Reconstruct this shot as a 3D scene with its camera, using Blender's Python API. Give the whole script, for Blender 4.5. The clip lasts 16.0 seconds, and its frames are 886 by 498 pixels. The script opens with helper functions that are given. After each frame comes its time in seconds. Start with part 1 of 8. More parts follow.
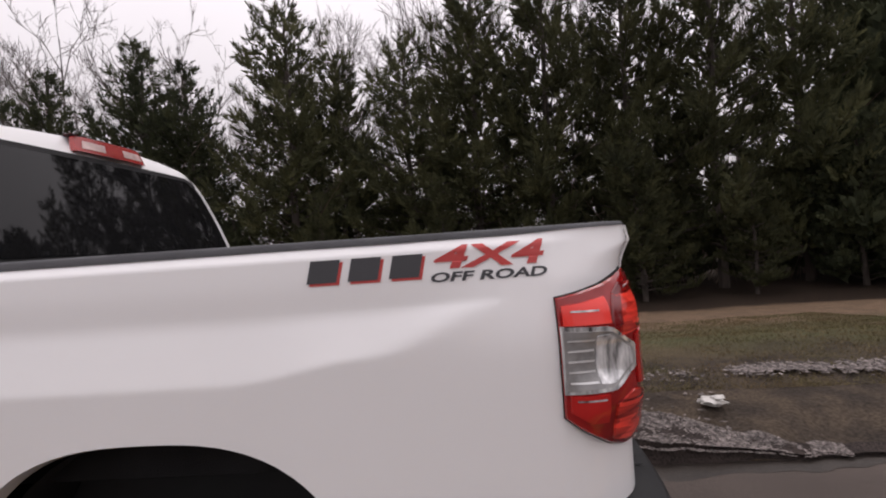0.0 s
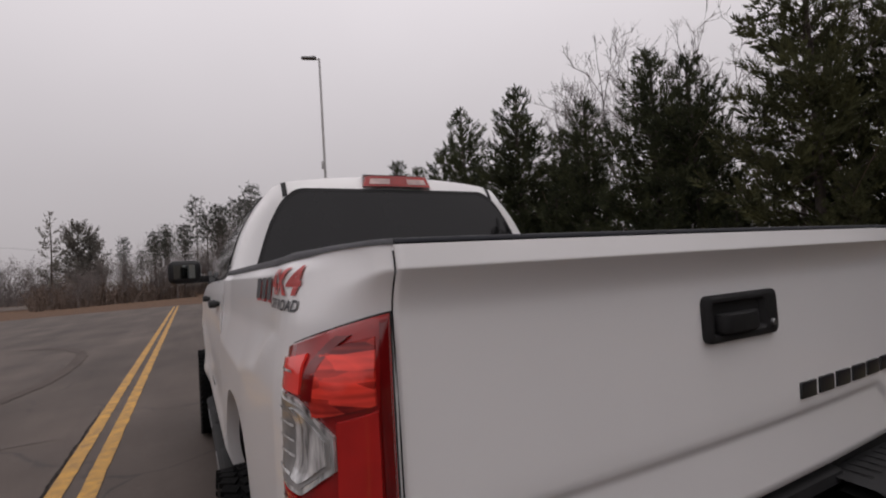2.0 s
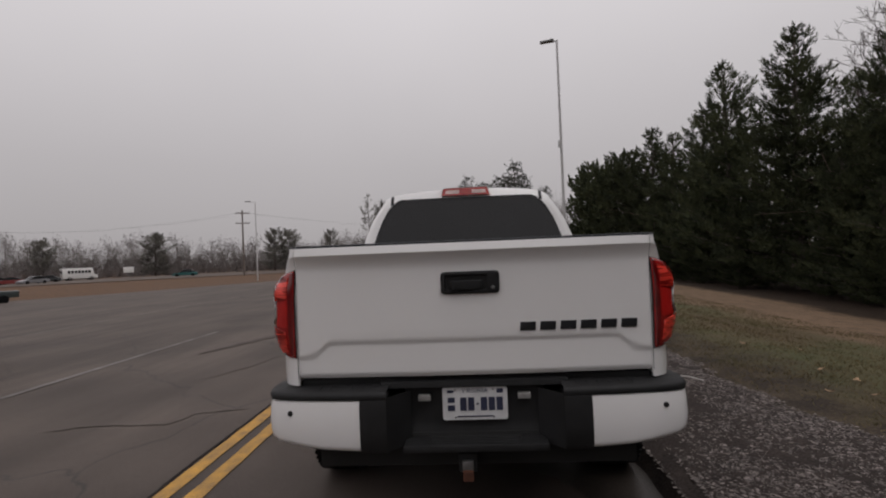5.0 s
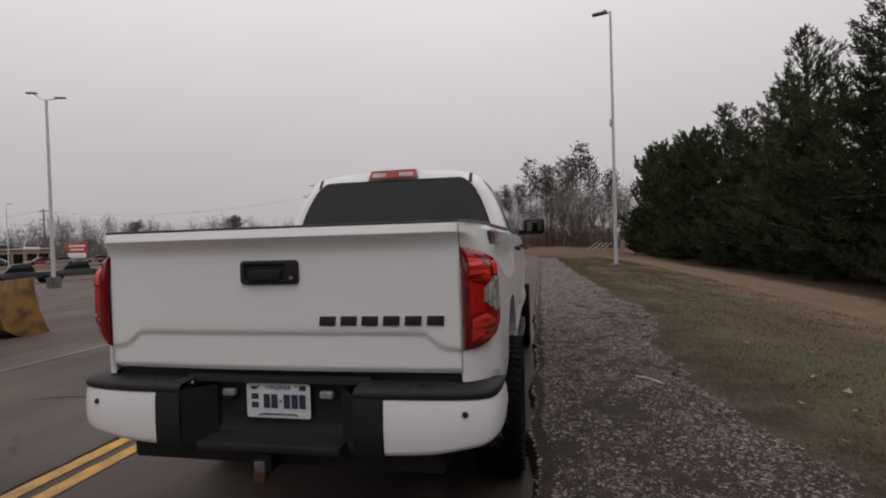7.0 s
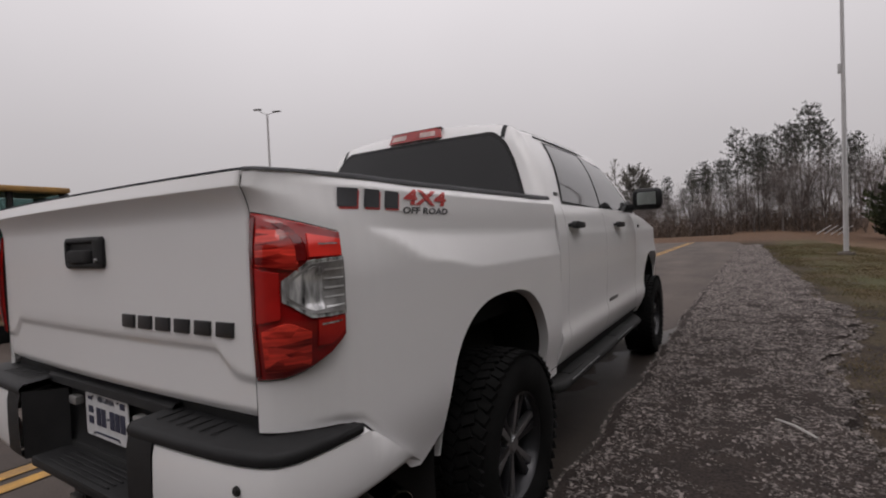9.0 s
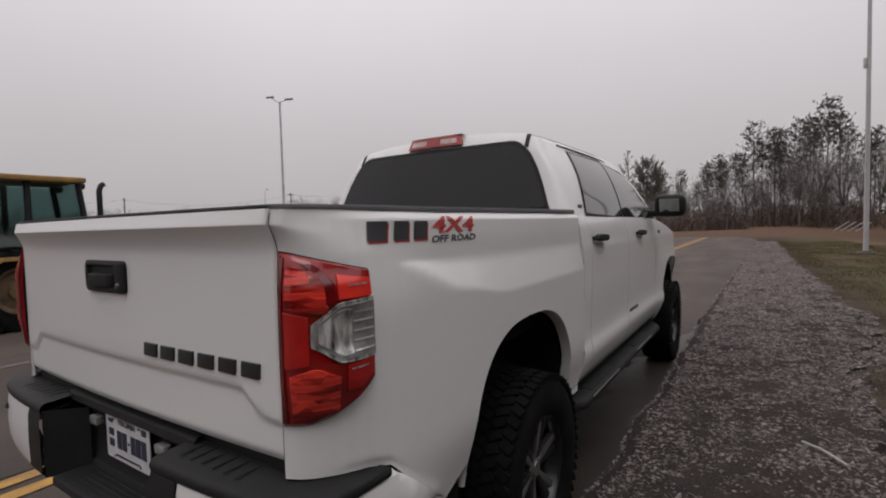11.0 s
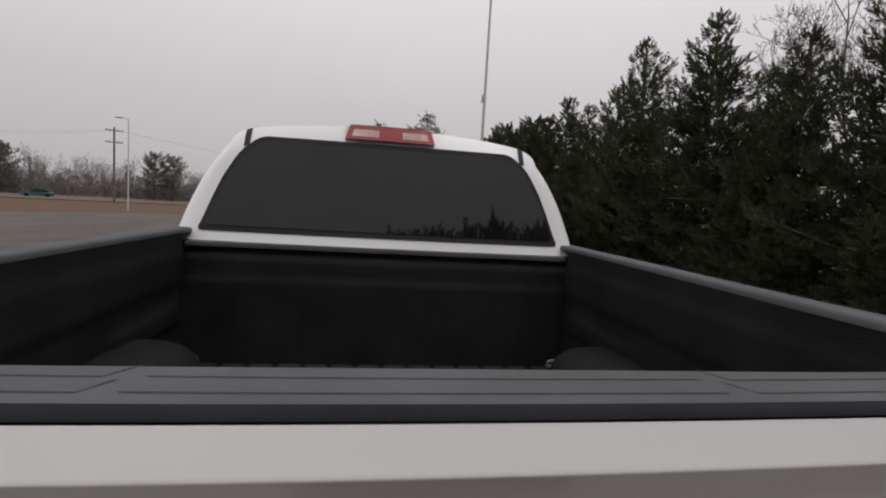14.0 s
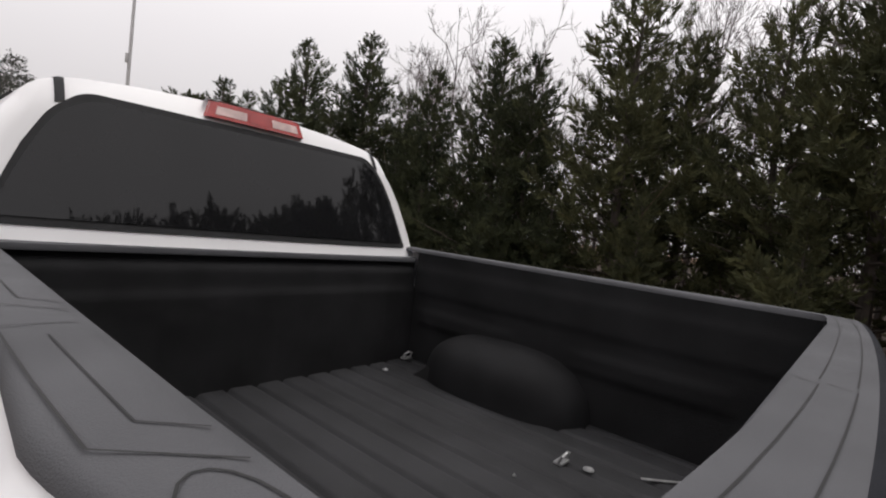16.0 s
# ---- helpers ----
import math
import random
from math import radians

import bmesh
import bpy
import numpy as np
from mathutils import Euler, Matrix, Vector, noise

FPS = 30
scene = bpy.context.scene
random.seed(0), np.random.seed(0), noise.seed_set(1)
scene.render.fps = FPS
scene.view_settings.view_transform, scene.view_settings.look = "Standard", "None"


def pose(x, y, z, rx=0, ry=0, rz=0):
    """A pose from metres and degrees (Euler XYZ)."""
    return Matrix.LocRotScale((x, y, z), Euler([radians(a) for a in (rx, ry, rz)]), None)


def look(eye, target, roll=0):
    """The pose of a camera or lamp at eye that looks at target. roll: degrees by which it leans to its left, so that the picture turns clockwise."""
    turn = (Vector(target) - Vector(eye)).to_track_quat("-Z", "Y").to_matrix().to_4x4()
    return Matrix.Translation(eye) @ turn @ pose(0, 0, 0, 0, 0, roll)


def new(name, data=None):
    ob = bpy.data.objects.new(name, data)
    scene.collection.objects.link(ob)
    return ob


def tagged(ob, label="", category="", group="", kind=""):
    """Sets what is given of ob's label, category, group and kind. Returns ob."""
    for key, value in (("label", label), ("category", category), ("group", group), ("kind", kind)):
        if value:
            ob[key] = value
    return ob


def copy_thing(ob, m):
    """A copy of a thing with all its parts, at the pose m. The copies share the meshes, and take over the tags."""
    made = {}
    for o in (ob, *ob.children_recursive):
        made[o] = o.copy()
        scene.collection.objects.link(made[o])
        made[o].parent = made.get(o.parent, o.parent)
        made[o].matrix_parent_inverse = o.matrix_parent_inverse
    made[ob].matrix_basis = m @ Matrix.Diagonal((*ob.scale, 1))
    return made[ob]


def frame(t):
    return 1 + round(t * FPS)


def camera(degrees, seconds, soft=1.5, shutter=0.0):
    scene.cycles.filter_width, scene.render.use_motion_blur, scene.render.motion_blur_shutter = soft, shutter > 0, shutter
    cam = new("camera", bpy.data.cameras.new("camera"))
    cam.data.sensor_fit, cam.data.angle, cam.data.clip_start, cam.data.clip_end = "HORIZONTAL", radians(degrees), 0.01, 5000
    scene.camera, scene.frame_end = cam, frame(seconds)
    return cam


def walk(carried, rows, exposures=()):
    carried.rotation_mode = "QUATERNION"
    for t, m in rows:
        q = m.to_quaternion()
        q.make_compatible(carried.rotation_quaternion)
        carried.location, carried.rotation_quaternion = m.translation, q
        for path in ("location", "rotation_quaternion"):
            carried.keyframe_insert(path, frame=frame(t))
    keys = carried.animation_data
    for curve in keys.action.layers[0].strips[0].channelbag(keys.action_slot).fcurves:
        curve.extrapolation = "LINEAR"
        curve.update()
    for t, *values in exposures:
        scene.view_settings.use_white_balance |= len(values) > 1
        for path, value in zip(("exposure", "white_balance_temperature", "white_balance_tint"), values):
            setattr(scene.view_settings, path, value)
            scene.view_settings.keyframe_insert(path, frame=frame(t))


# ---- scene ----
cam = camera(84.8, 16.0, 2.0)
PATH = [
    (0, (-0.366, -2.078, 1.386), (-0.474, -0.081, 1.354), -4.1),
    (0.5, (-0.134, -1.805, 1.386), (-0.535, 0.155, 1.364), -4.4),
    (1, (0.091, -1.549, 1.39), (-0.781, 0.25, 1.401), -4.7),
    (1.5, (0.4, -1.41, 1.377), (-1.0, 0.017, 1.429), -4.5),
    (2, (0.713, -1.116, 1.352), (-1.053, -0.181, 1.437), -3.6),
    (2.5, (0.973, -0.91, 1.393), (-0.947, -0.358, 1.489), -3.1),
    (3, (1.314, -0.731, 1.401), (-0.68, -0.625, 1.507), -2.3),
    (3.5, (1.684, -0.615, 1.377), (-0.313, -0.57, 1.47), -2.2),
    (4, (2.019, -0.456, 1.368), (0.021, -0.413, 1.445), -2.2),
    (4.2, (2.129, -0.354, 1.357), (0.131, -0.325, 1.426), -2.4),
    (6.3, (2.366, 0.667, 1.329), (0.394, 0.332, 1.317), -1.8),
    (6.5, (2.249, 0.819, 1.33), (0.28, 0.47, 1.32), -2.0),
    (7, (1.972, 1.142, 1.318), (0.007, 0.769, 1.287), -1.7),
    (7.5, (1.652, 1.411, 1.317), (-0.287, 0.921, 1.277), -1.9),
    (8, (1.285, 1.607, 1.321), (-0.615, 0.985, 1.271), -2.0),
    (8.5, (1.015, 1.757, 1.299), (-0.837, 1.003, 1.244), -2.0),
    (9, (0.774, 1.888, 1.214), (-0.917, 0.821, 1.159), -2.4),
    (9.2, (0.745, 1.906, 1.169), (-0.811, 0.649, 1.134), -2.5),
    (11.3, (0.759, 1.746, 1.407), (-0.964, 0.737, 1.285), -1.0),
    (11.5, (0.806, 1.604, 1.437), (-0.96, 0.674, 1.313), -0.8),
    (12, (0.893, 1.231, 1.432), (-0.896, 0.348, 1.293), -0.6),
    (12.5, (0.903, 0.792, 1.464), (-0.9, -0.061, 1.313), -0.3),
    (13, (0.843, 0.419, 1.519), (-1.04, -0.236, 1.354), 0.5),
    (13.5, (0.663, 0.149, 1.556), (-1.327, 0.051, 1.384), 1.9),
    (14, (0.418, -0.076, 1.563), (-1.552, 0.224, 1.392), 3.4),
    (14.5, (0.246, -0.279, 1.541), (-1.569, 0.551, 1.404), 4.7),
    (15, (0.179, -0.45, 1.522), (-1.34, 0.847, 1.428), 5.9),
    (15.5, (0.155, -0.701, 1.519), (-1.277, 0.693, 1.428), 6.1),
    (16, (0.016, -0.981, 1.532), (-1.296, 0.526, 1.448), 6.5),
]
walk(cam, [(t, look(eye, target, roll)) for t, eye, target, roll in PATH],
     [(0, 0.25, 6500, 15), (1.0, 0.05, 6500, 15), (2.0, -0.26, 6500, 13), (3.0, -0.36, 6500, 10), (4.0, -0.43, 6500, 10), (5.5, -0.32, 6500, 10), (6.5, -0.18, 6500, 10), (7.5, -0.14, 6500, 10),
      (9.0, -0.14, 6500, 11), (11.5, -0.15, 6500, 11), (13.0, -0.2, 6500, 10), (14.0, -0.08, 6500, 9), (16.0, 0.3, 6500, 9)])

# ---------------------------------------------------------------- light
world = bpy.data.worlds.new("overcast")
scene.world = world
world.use_nodes = True
wn, wl = world.node_tree.nodes, world.node_tree.links
wn.clear()
sky = wn.new("ShaderNodeTexSky")
sky.sky_type, sky.sun_disc = "NISHITA", False
sky.sun_elevation, sky.sun_rotation, sky.dust_density = radians(64), radians(53), 6.0
coord = wn.new("ShaderNodeTexCoord")
split = wn.new("ShaderNodeSeparateXYZ")
ramp = wn.new("ShaderNodeValToRGB")
ramp.color_ramp.elements[0].position, ramp.color_ramp.elements[0].color = 0.0, (0.475, 0.448, 0.455, 1)
ramp.color_ramp.elements[1].position, ramp.color_ramp.elements[1].color = 1.0, (1.24, 1.19, 1.21, 1)
mid = ramp.color_ramp.elements.new(0.18)
mid.color = (0.600, 0.568, 0.578, 1)
mid = ramp.color_ramp.elements.new(0.5)
mid.color = (0.90, 0.86, 0.88, 1)
cloud = wn.new("ShaderNodeTexNoise")
cloud.inputs["Scale"].default_value, cloud.inputs["Detail"].default_value = 2.2, 3.0
cloud_map = wn.new("ShaderNodeMapRange")
cloud_map.inputs["To Min"].default_value, cloud_map.inputs["To Max"].default_value = 0.94, 1.06
bg_sky, bg_cloud, both, out = (wn.new("ShaderNodeBackground"), wn.new("ShaderNodeBackground"),
                               wn.new("ShaderNodeAddShader"), wn.new("ShaderNodeOutputWorld"))
bg_sky.inputs["Strength"].default_value = 0.004
wl.new(coord.outputs["Generated"], split.inputs[0])
wl.new(split.outputs["Z"], ramp.inputs[0])
wl.new(coord.outputs["Generated"], cloud.inputs["Vector"])
wl.new(cloud.outputs["Fac"], cloud_map.inputs["Value"])
wl.new(ramp.outputs["Color"], bg_cloud.inputs["Color"])
wl.new(cloud_map.outputs["Result"], bg_cloud.inputs["Strength"])
wl.new(sky.outputs["Color"], bg_sky.inputs["Color"])
wl.new(bg_sky.outputs[0], both.inputs[0])
wl.new(bg_cloud.outputs[0], both.inputs[1])
wl.new(both.outputs[0], out.inputs["Surface"])

sun = new("sun", bpy.data.lights.new("sun", "SUN"))
sun.data.energy, sun.data.angle, sun.data.color = 0.52, radians(30), (1.0, 0.97, 0.95)
sun.matrix_world = look((8, 6, 21), (0, 0, 0))

# ---------------------------------------------------------------- small tools
RNG = np.random.default_rng(7)
ROAD = -0.14          # height of the asphalt under the truck


def lerp(a, b, t):
    return a + (b - a) * t


def ease(a, b, t):
    t = min(1.0, max(0.0, (t - a) / (b - a)))
    return t * t * (3 - 2 * t)


def curve1(keys, x):
    """Smooth value at x through (x, value) keys."""
    if x <= keys[0][0]:
        return keys[0][1]
    for (xa, va), (xb, vb) in zip(keys, keys[1:]):
        if x <= xb:
            return lerp(va, vb, ease(xa, xb, x))
    return keys[-1][1]


def line1(keys, x):
    """Straight value at x through (x, value) keys."""
    return float(np.interp(x, [k[0] for k in keys], [k[1] for k in keys]))


def part(name, bm, material, parent=None, label="", smooth=True, sharp=35):
    """Links a bmesh as one mesh object, under parent where there is one."""
    data = bpy.data.meshes.new(name)
    bmesh.ops.recalc_face_normals(bm, faces=bm.faces) if len(bm.faces) < 60000 else None
    bm.to_mesh(data)
    bm.free()
    return finish(name, data, material, parent, label, smooth, sharp)


def finish(name, data, material, parent=None, label="", smooth=True, sharp=35):
    for m in material if isinstance(material, (list, tuple)) else (material,):
        data.materials.append(m)
    if smooth:
        data.shade_smooth()
        data.set_sharp_from_angle(angle=radians(sharp))
    ob = new(name, data)
    if parent:
        ob.parent = parent
    if label:
        ob["label"] = label
    return ob


def raw(name, verts, faces, material, parent=None, label="", smooth=False):
    data = bpy.data.meshes.new(name)
    data.from_pydata(verts, [], faces)
    return finish(name, data, material, parent, label, smooth)


def thing(name, label, category, m=None, group="", kind=""):
    ob = new(name)
    ob.empty_display_size = 0.2
    if m is not None:
        ob.matrix_basis = m
    return tagged(ob, label, category, group, kind)


def surf(fn, us, vs, bm=None, close=False, thick=0.0, flip=False):
    """A sheet of quads through fn(u, v); thick gives it a back."""
    bm = bm or bmesh.new()
    rows = [[bm.verts.new(fn(u, v)) for v in vs] for u in us]
    faces = []
    for a, b in zip(rows, rows[1:] + (rows[:1] if close else [])):
        for i in range(len(vs) - 1):
            q = (a[i], b[i], b[i + 1], a[i + 1])
            faces.append(bm.faces.new(q[::-1] if flip else q))
    if thick:
        bm.normal_update()
        bmesh.ops.solidify(bm, geom=faces, thickness=thick)
    return bm


def box(c, s, bevel=0.0, bm=None, turn=None, segs=2):
    bm = bm or bmesh.new()
    m = Matrix.Translation(c) @ (turn or Matrix()) @ Matrix.Diagonal((*s, 1))
    made = bmesh.ops.create_cube(bm, size=1, matrix=m)
    if bevel:
        edges = list({e for v in made["verts"] for e in v.link_edges})
        bmesh.ops.bevel(bm, geom=edges, offset=bevel, segments=segs, affect="EDGES", profile=0.6)
    return bm


def tube(points, radius, sides=10, bm=None, caps=True):
    """A round bar along points; radius is a number or one for each point."""
    bm = bm or bmesh.new()
    pts = [Vector(p) for p in points]
    rings = []
    side = None
    for i, p in enumerate(pts):
        way = (pts[min(i + 1, len(pts) - 1)] - pts[max(i - 1, 0)]).normalized()
        if side is None:
            side = way.orthogonal().normalized()
        side = (side - way * side.dot(way)).normalized()
        up = way.cross(side)
        r = radius[i] if isinstance(radius, (list, tuple)) else radius
        rings.append([bm.verts.new(p + (side * math.cos(a) + up * math.sin(a)) * r)
                      for a in (math.tau * k / sides for k in range(sides))])
    for a, b in zip(rings, rings[1:]):
        for k in range(sides):
            bm.faces.new((a[k], a[(k + 1) % sides], b[(k + 1) % sides], b[k]))
    if caps:
        bm.faces.new(rings[0][::-1])
        bm.faces.new(rings[-1])
    return bm


def turned(profile, centre, axis="y", sides=40, bm=None):
    """A turned body: profile of (radius, along) round the axis through centre."""
    bm = bm or bmesh.new()
    rings = []
    for r, d in profile:
        ring = []
        for k in range(sides):
            a = math.tau * k / sides
            u, w = r * math.cos(a), r * math.sin(a)
            p = {"y": (u, d, w), "x": (d, u, w), "z": (u, w, d)}[axis]
            ring.append(bm.verts.new(Vector(centre) + Vector(p)))
        rings.append(ring)
    for a, b in zip(rings, rings[1:]):
        for k in range(sides):
            bm.faces.new((a[k], a[(k + 1) % sides], b[(k + 1) % sides], b[k]))
    return bm


def prism(outline, axis, a, b, bevel=0.0, bm=None):
    """A plate: outline in the two other axes, from a to b along axis."""
    bm = bm or bmesh.new()

    def at(p, d):
        return {"x": (d, p[0], p[1]), "y": (p[0], d, p[1]), "z": (p[0], p[1], d)}[axis]
    lo = [bm.verts.new(at(p, a)) for p in outline]
    hi = [bm.verts.new(at(p, b)) for p in outline]
    n = len(outline)
    fs = [bm.faces.new(lo[::-1]), bm.faces.new(hi)]
    for k in range(n):
        fs.append(bm.faces.new((lo[k], lo[(k + 1) % n], hi[(k + 1) % n], hi[k])))
    if bevel:
        edges = list({e for f in fs for e in f.edges})
        bmesh.ops.bevel(bm, geom=edges, offset=bevel, segments=2, affect="EDGES", profile=0.6)
    return bm


def words(text, size, material, m, parent, name="lettering", thick=0.0008, stretch=1.0, shear=0.0, bold=0.0):
    """Raised lettering in the built-in font, as a mesh."""
    cu = bpy.data.curves.new(name, "FONT")
    cu.body, cu.size, cu.extrude, cu.align_x, cu.align_y, cu.shear = text, size, thick, "CENTER", "CENTER", shear
    cu.resolution_u, cu.offset = 3, bold
    ob = bpy.data.objects.new(name, cu)
    scene.collection.objects.link(ob)
    dg = bpy.context.evaluated_depsgraph_get()
    data = bpy.data.meshes.new_from_object(ob.evaluated_get(dg))
    bpy.data.objects.remove(ob)
    data.transform(m @ Matrix.Diagonal((stretch, 1, 1, 1)))
    data.materials.clear()
    return finish(name, data, material, parent, "", False)


# ---------------------------------------------------------------- materials
def mat(name, base, rough=0.5, metal=0.0, coat=0.0, var=0.12, scale=8.0, bump=0.0, bump_scale=60.0, other=None,
        speck=0.0, spec=0.5, obj_random=0.0, stretch=(1, 1, 1)):
    """A painted, plastic, stone or earth surface: two scales of tone, fine relief."""
    m = bpy.data.materials.new(name)
    m.use_nodes = True
    n, l = m.node_tree.nodes, m.node_tree.links
    b = n["Principled BSDF"]
    b.inputs["Roughness"].default_value, b.inputs["Metallic"].default_value = rough, metal
    b.inputs["Coat Weight"].default_value = coat
    b.inputs["Coat Roughness"].default_value = 0.06
    b.inputs["Specular IOR Level"].default_value = spec
    tc, mp = n.new("ShaderNodeTexCoord"), n.new("ShaderNodeMapping")
    mp.inputs["Scale"].default_value = stretch
    l.new(tc.outputs["Object"], mp.inputs["Vector"])
    big, fine = n.new("ShaderNodeTexNoise"), n.new("ShaderNodeTexNoise")
    big.inputs["Scale"].default_value, big.inputs["Detail"].default_value = scale, 5.0
    fine.inputs["Scale"].default_value, fine.inputs["Detail"].default_value = bump_scale, 3.0
    for t in (big, fine):
        l.new(mp.outputs["Vector"], t.inputs["Vector"])
    mix = n.new("ShaderNodeMix")
    mix.data_type = "RGBA"
    dark = other or [c * (1 - 2 * var) for c in base]
    light = base if other else [min(1, c * (1 + var)) for c in base]
    mix.inputs["A"].default_value, mix.inputs["B"].default_value = (*dark, 1), (*light, 1)
    rng = n.new("ShaderNodeMapRange")
    rng.inputs["From Min"].default_value, rng.inputs["From Max"].default_value = 0.3, 0.7
    l.new(big.outputs["Fac"], rng.inputs["Value"])
    l.new(rng.outputs["Result"], mix.inputs["Factor"])
    colour = mix.outputs["Result"]
    if speck:
        mul = n.new("ShaderNodeMix")
        mul.data_type, mul.blend_type = "RGBA", "MULTIPLY"
        r2 = n.new("ShaderNodeMapRange")
        r2.inputs["From Min"].default_value, r2.inputs["From Max"].default_value = 0.3, 0.7
        r2.inputs["To Min"].default_value, r2.inputs["To Max"].default_value = 1 - speck, 1 + speck
        l.new(fine.outputs["Fac"], r2.inputs["Value"])
        mul.inputs["Factor"].default_value = 1
        l.new(colour, mul.inputs["A"])
        l.new(r2.outputs["Result"], mul.inputs["B"])
        colour = mul.outputs["Result"]
    if obj_random:
        info = n.new("ShaderNodeObjectInfo")
        hsv = n.new("ShaderNodeHueSaturation")
        r3 = n.new("ShaderNodeMapRange")
        r3.inputs["To Min"].default_value, r3.inputs["To Max"].default_value = 1 - obj_random, 1 + obj_random
        l.new(info.outputs["Random"], r3.inputs["Value"])
        l.new(r3.outputs["Result"], hsv.inputs["Value"])
        l.new(colour, hsv.inputs["Color"])
        colour = hsv.outputs["Color"]
    l.new(colour, b.inputs["Base Color"])
    if bump:
        bp = n.new("ShaderNodeBump")
        bp.inputs["Strength"].default_value, bp.inputs["Distance"].default_value = bump, 0.004
        l.new(fine.outputs["Fac"], bp.inputs["Height"])
        l.new(bp.outputs["Normal"], b.inputs["Normal"])
    return m


def island_tint(m, amount):
    """Varies a material's tone from piece to piece of one mesh."""
    n, l = m.node_tree.nodes, m.node_tree.links
    b = n["Principled BSDF"]
    src = b.inputs["Base Color"].links[0].from_socket
    geo, hsv, r = n.new("ShaderNodeNewGeometry"), n.new("ShaderNodeHueSaturation"), n.new("ShaderNodeMapRange")
    r.inputs["To Min"].default_value, r.inputs["To Max"].default_value = 1 - amount, 1 + amount
    l.new(geo.outputs["Random Per Island"], r.inputs["Value"])
    l.new(r.outputs["Result"], hsv.inputs["Value"])
    l.new(src, hsv.inputs["Color"])
    l.new(hsv.outputs["Color"], b.inputs["Base Color"])
    return m


def leafy(m, amount):
    """Lets some light through thin leaves."""
    n, l = m.node_tree.nodes, m.node_tree.links
    b, out_n = n["Principled BSDF"], n["Material Output"]
    tr, mx = n.new("ShaderNodeBsdfTranslucent"), n.new("ShaderNodeMixShader")
    l.new(b.inputs["Base Color"].links[0].from_socket, tr.inputs["Color"])
    mx.inputs[0].default_value = amount
    l.new(b.outputs[0], mx.inputs[1])
    l.new(tr.outputs[0], mx.inputs[2])
    l.new(mx.outputs[0], out_n.inputs["Surface"])
    return m


WHITE = mat("white_paint", (0.82, 0.81, 0.81), 0.32, 0, 0.45, 0.012, 1.5, spec=0.4)
BLACK_PLASTIC = mat("black_plastic", (0.017, 0.017, 0.018), 0.58, 0, 0, 0.15, 9, 0.25, 500, spec=0.3)
CAP_PLASTIC = mat("grey_rail_cap", (0.090, 0.090, 0.096), 0.70, 0, 0, 0.10, 6, 0.3, 700, spec=0.22)
LINER = mat("spray_liner", (0.0125, 0.0125, 0.0134), 0.75, 0, 0, 0.25, 5, 0.8, 320, spec=0.22)
# same liner as the walls, its colour raised for the sheen on the floor
LINER_FLOOR = mat("sheen_toned_liner", (0.0245, 0.0245, 0.0265), 0.66, 0, 0, 0.25, 4, 0.8, 320, spec=0.4)
GLASS_DARK = mat("privacy_glass", (0.010, 0.010, 0.011), 0.03, 0, 0.0, 0.1, 3, spec=0.36)
GLASS_SIDE = mat("tinted_side_glass", (0.022, 0.024, 0.025), 0.03, 0, 0.3, 0.1, 3, spec=0.7)
EDGE_BLACK = mat("edge_black", (0.017, 0.018, 0.022), 0.75, 0, 0, 0.1, 9, 0.2, 500, spec=0.12)
SEAM = mat("black_seam", (0.010, 0.010, 0.010), 0.7)
TYRE = mat("tyre_rubber", (0.0075, 0.0075, 0.0075), 0.85, 0, 0, 0.3, 7, 0.5, 200, spec=0.12)
RIM_DARK = mat("dark_grey_alloy", (0.030, 0.030, 0.033), 0.4, 0.6, 0.2, 0.1, 12)
RIM_EDGE = mat("machined_alloy", (0.42, 0.42, 0.43), 0.3, 0.9, 0.0, 0.1, 12)
CHROME = mat("chrome", (0.62, 0.62, 0.63), 0.15, 1.0, 0, 0.08, 12)
MIRROR = mat("mirror_glass", (0.30, 0.33, 0.32), 0.04, 1.0, 0, 0.03, 4)
STEEL = mat("dull_steel", (0.25, 0.25, 0.25), 0.45, 0.9, 0, 0.2, 14)
UNDER = mat("underbody", (0.012, 0.012, 0.012), 0.8, 0, 0, 0.2, 4)
DECAL_GREY = mat("decal_dark_grey", (0.045, 0.045, 0.05), 0.45, 0, 0, 0.06, 10)
DECAL_RED = mat("decal_red", (0.50, 0.055, 0.05), 0.45, 0, 0, 0.05, 10)
BADGE = mat("badge_black", (0.018, 0.019, 0.022), 0.3, 0, 0.2, 0.1, 10)
PLATE = mat("plate_white", (0.66, 0.66, 0.67), 0.4, 0, 0, 0.06, 18)
PLATE_INK = mat("plate_ink", (0.03, 0.035, 0.07), 0.5)
# upright bright and dark streaks in the colour stand for the reflector's glints
LENS_CLEAR = mat("clear_lamp_lens", (0.66, 0.66, 0.66), 0.12, 0.35, 0.9, 0.45, 60, stretch=(1, 1, 0.22))
LENS_BAR = mat("lamp_bright_bar", (0.75, 0.75, 0.75), 0.2, 0.3, 0.3, 0.05, 30)
LAMP_DARK = mat("lamp_dark_grey", (0.30, 0.295, 0.29), 0.3, 0.2, 0.5, 0.15, 30)


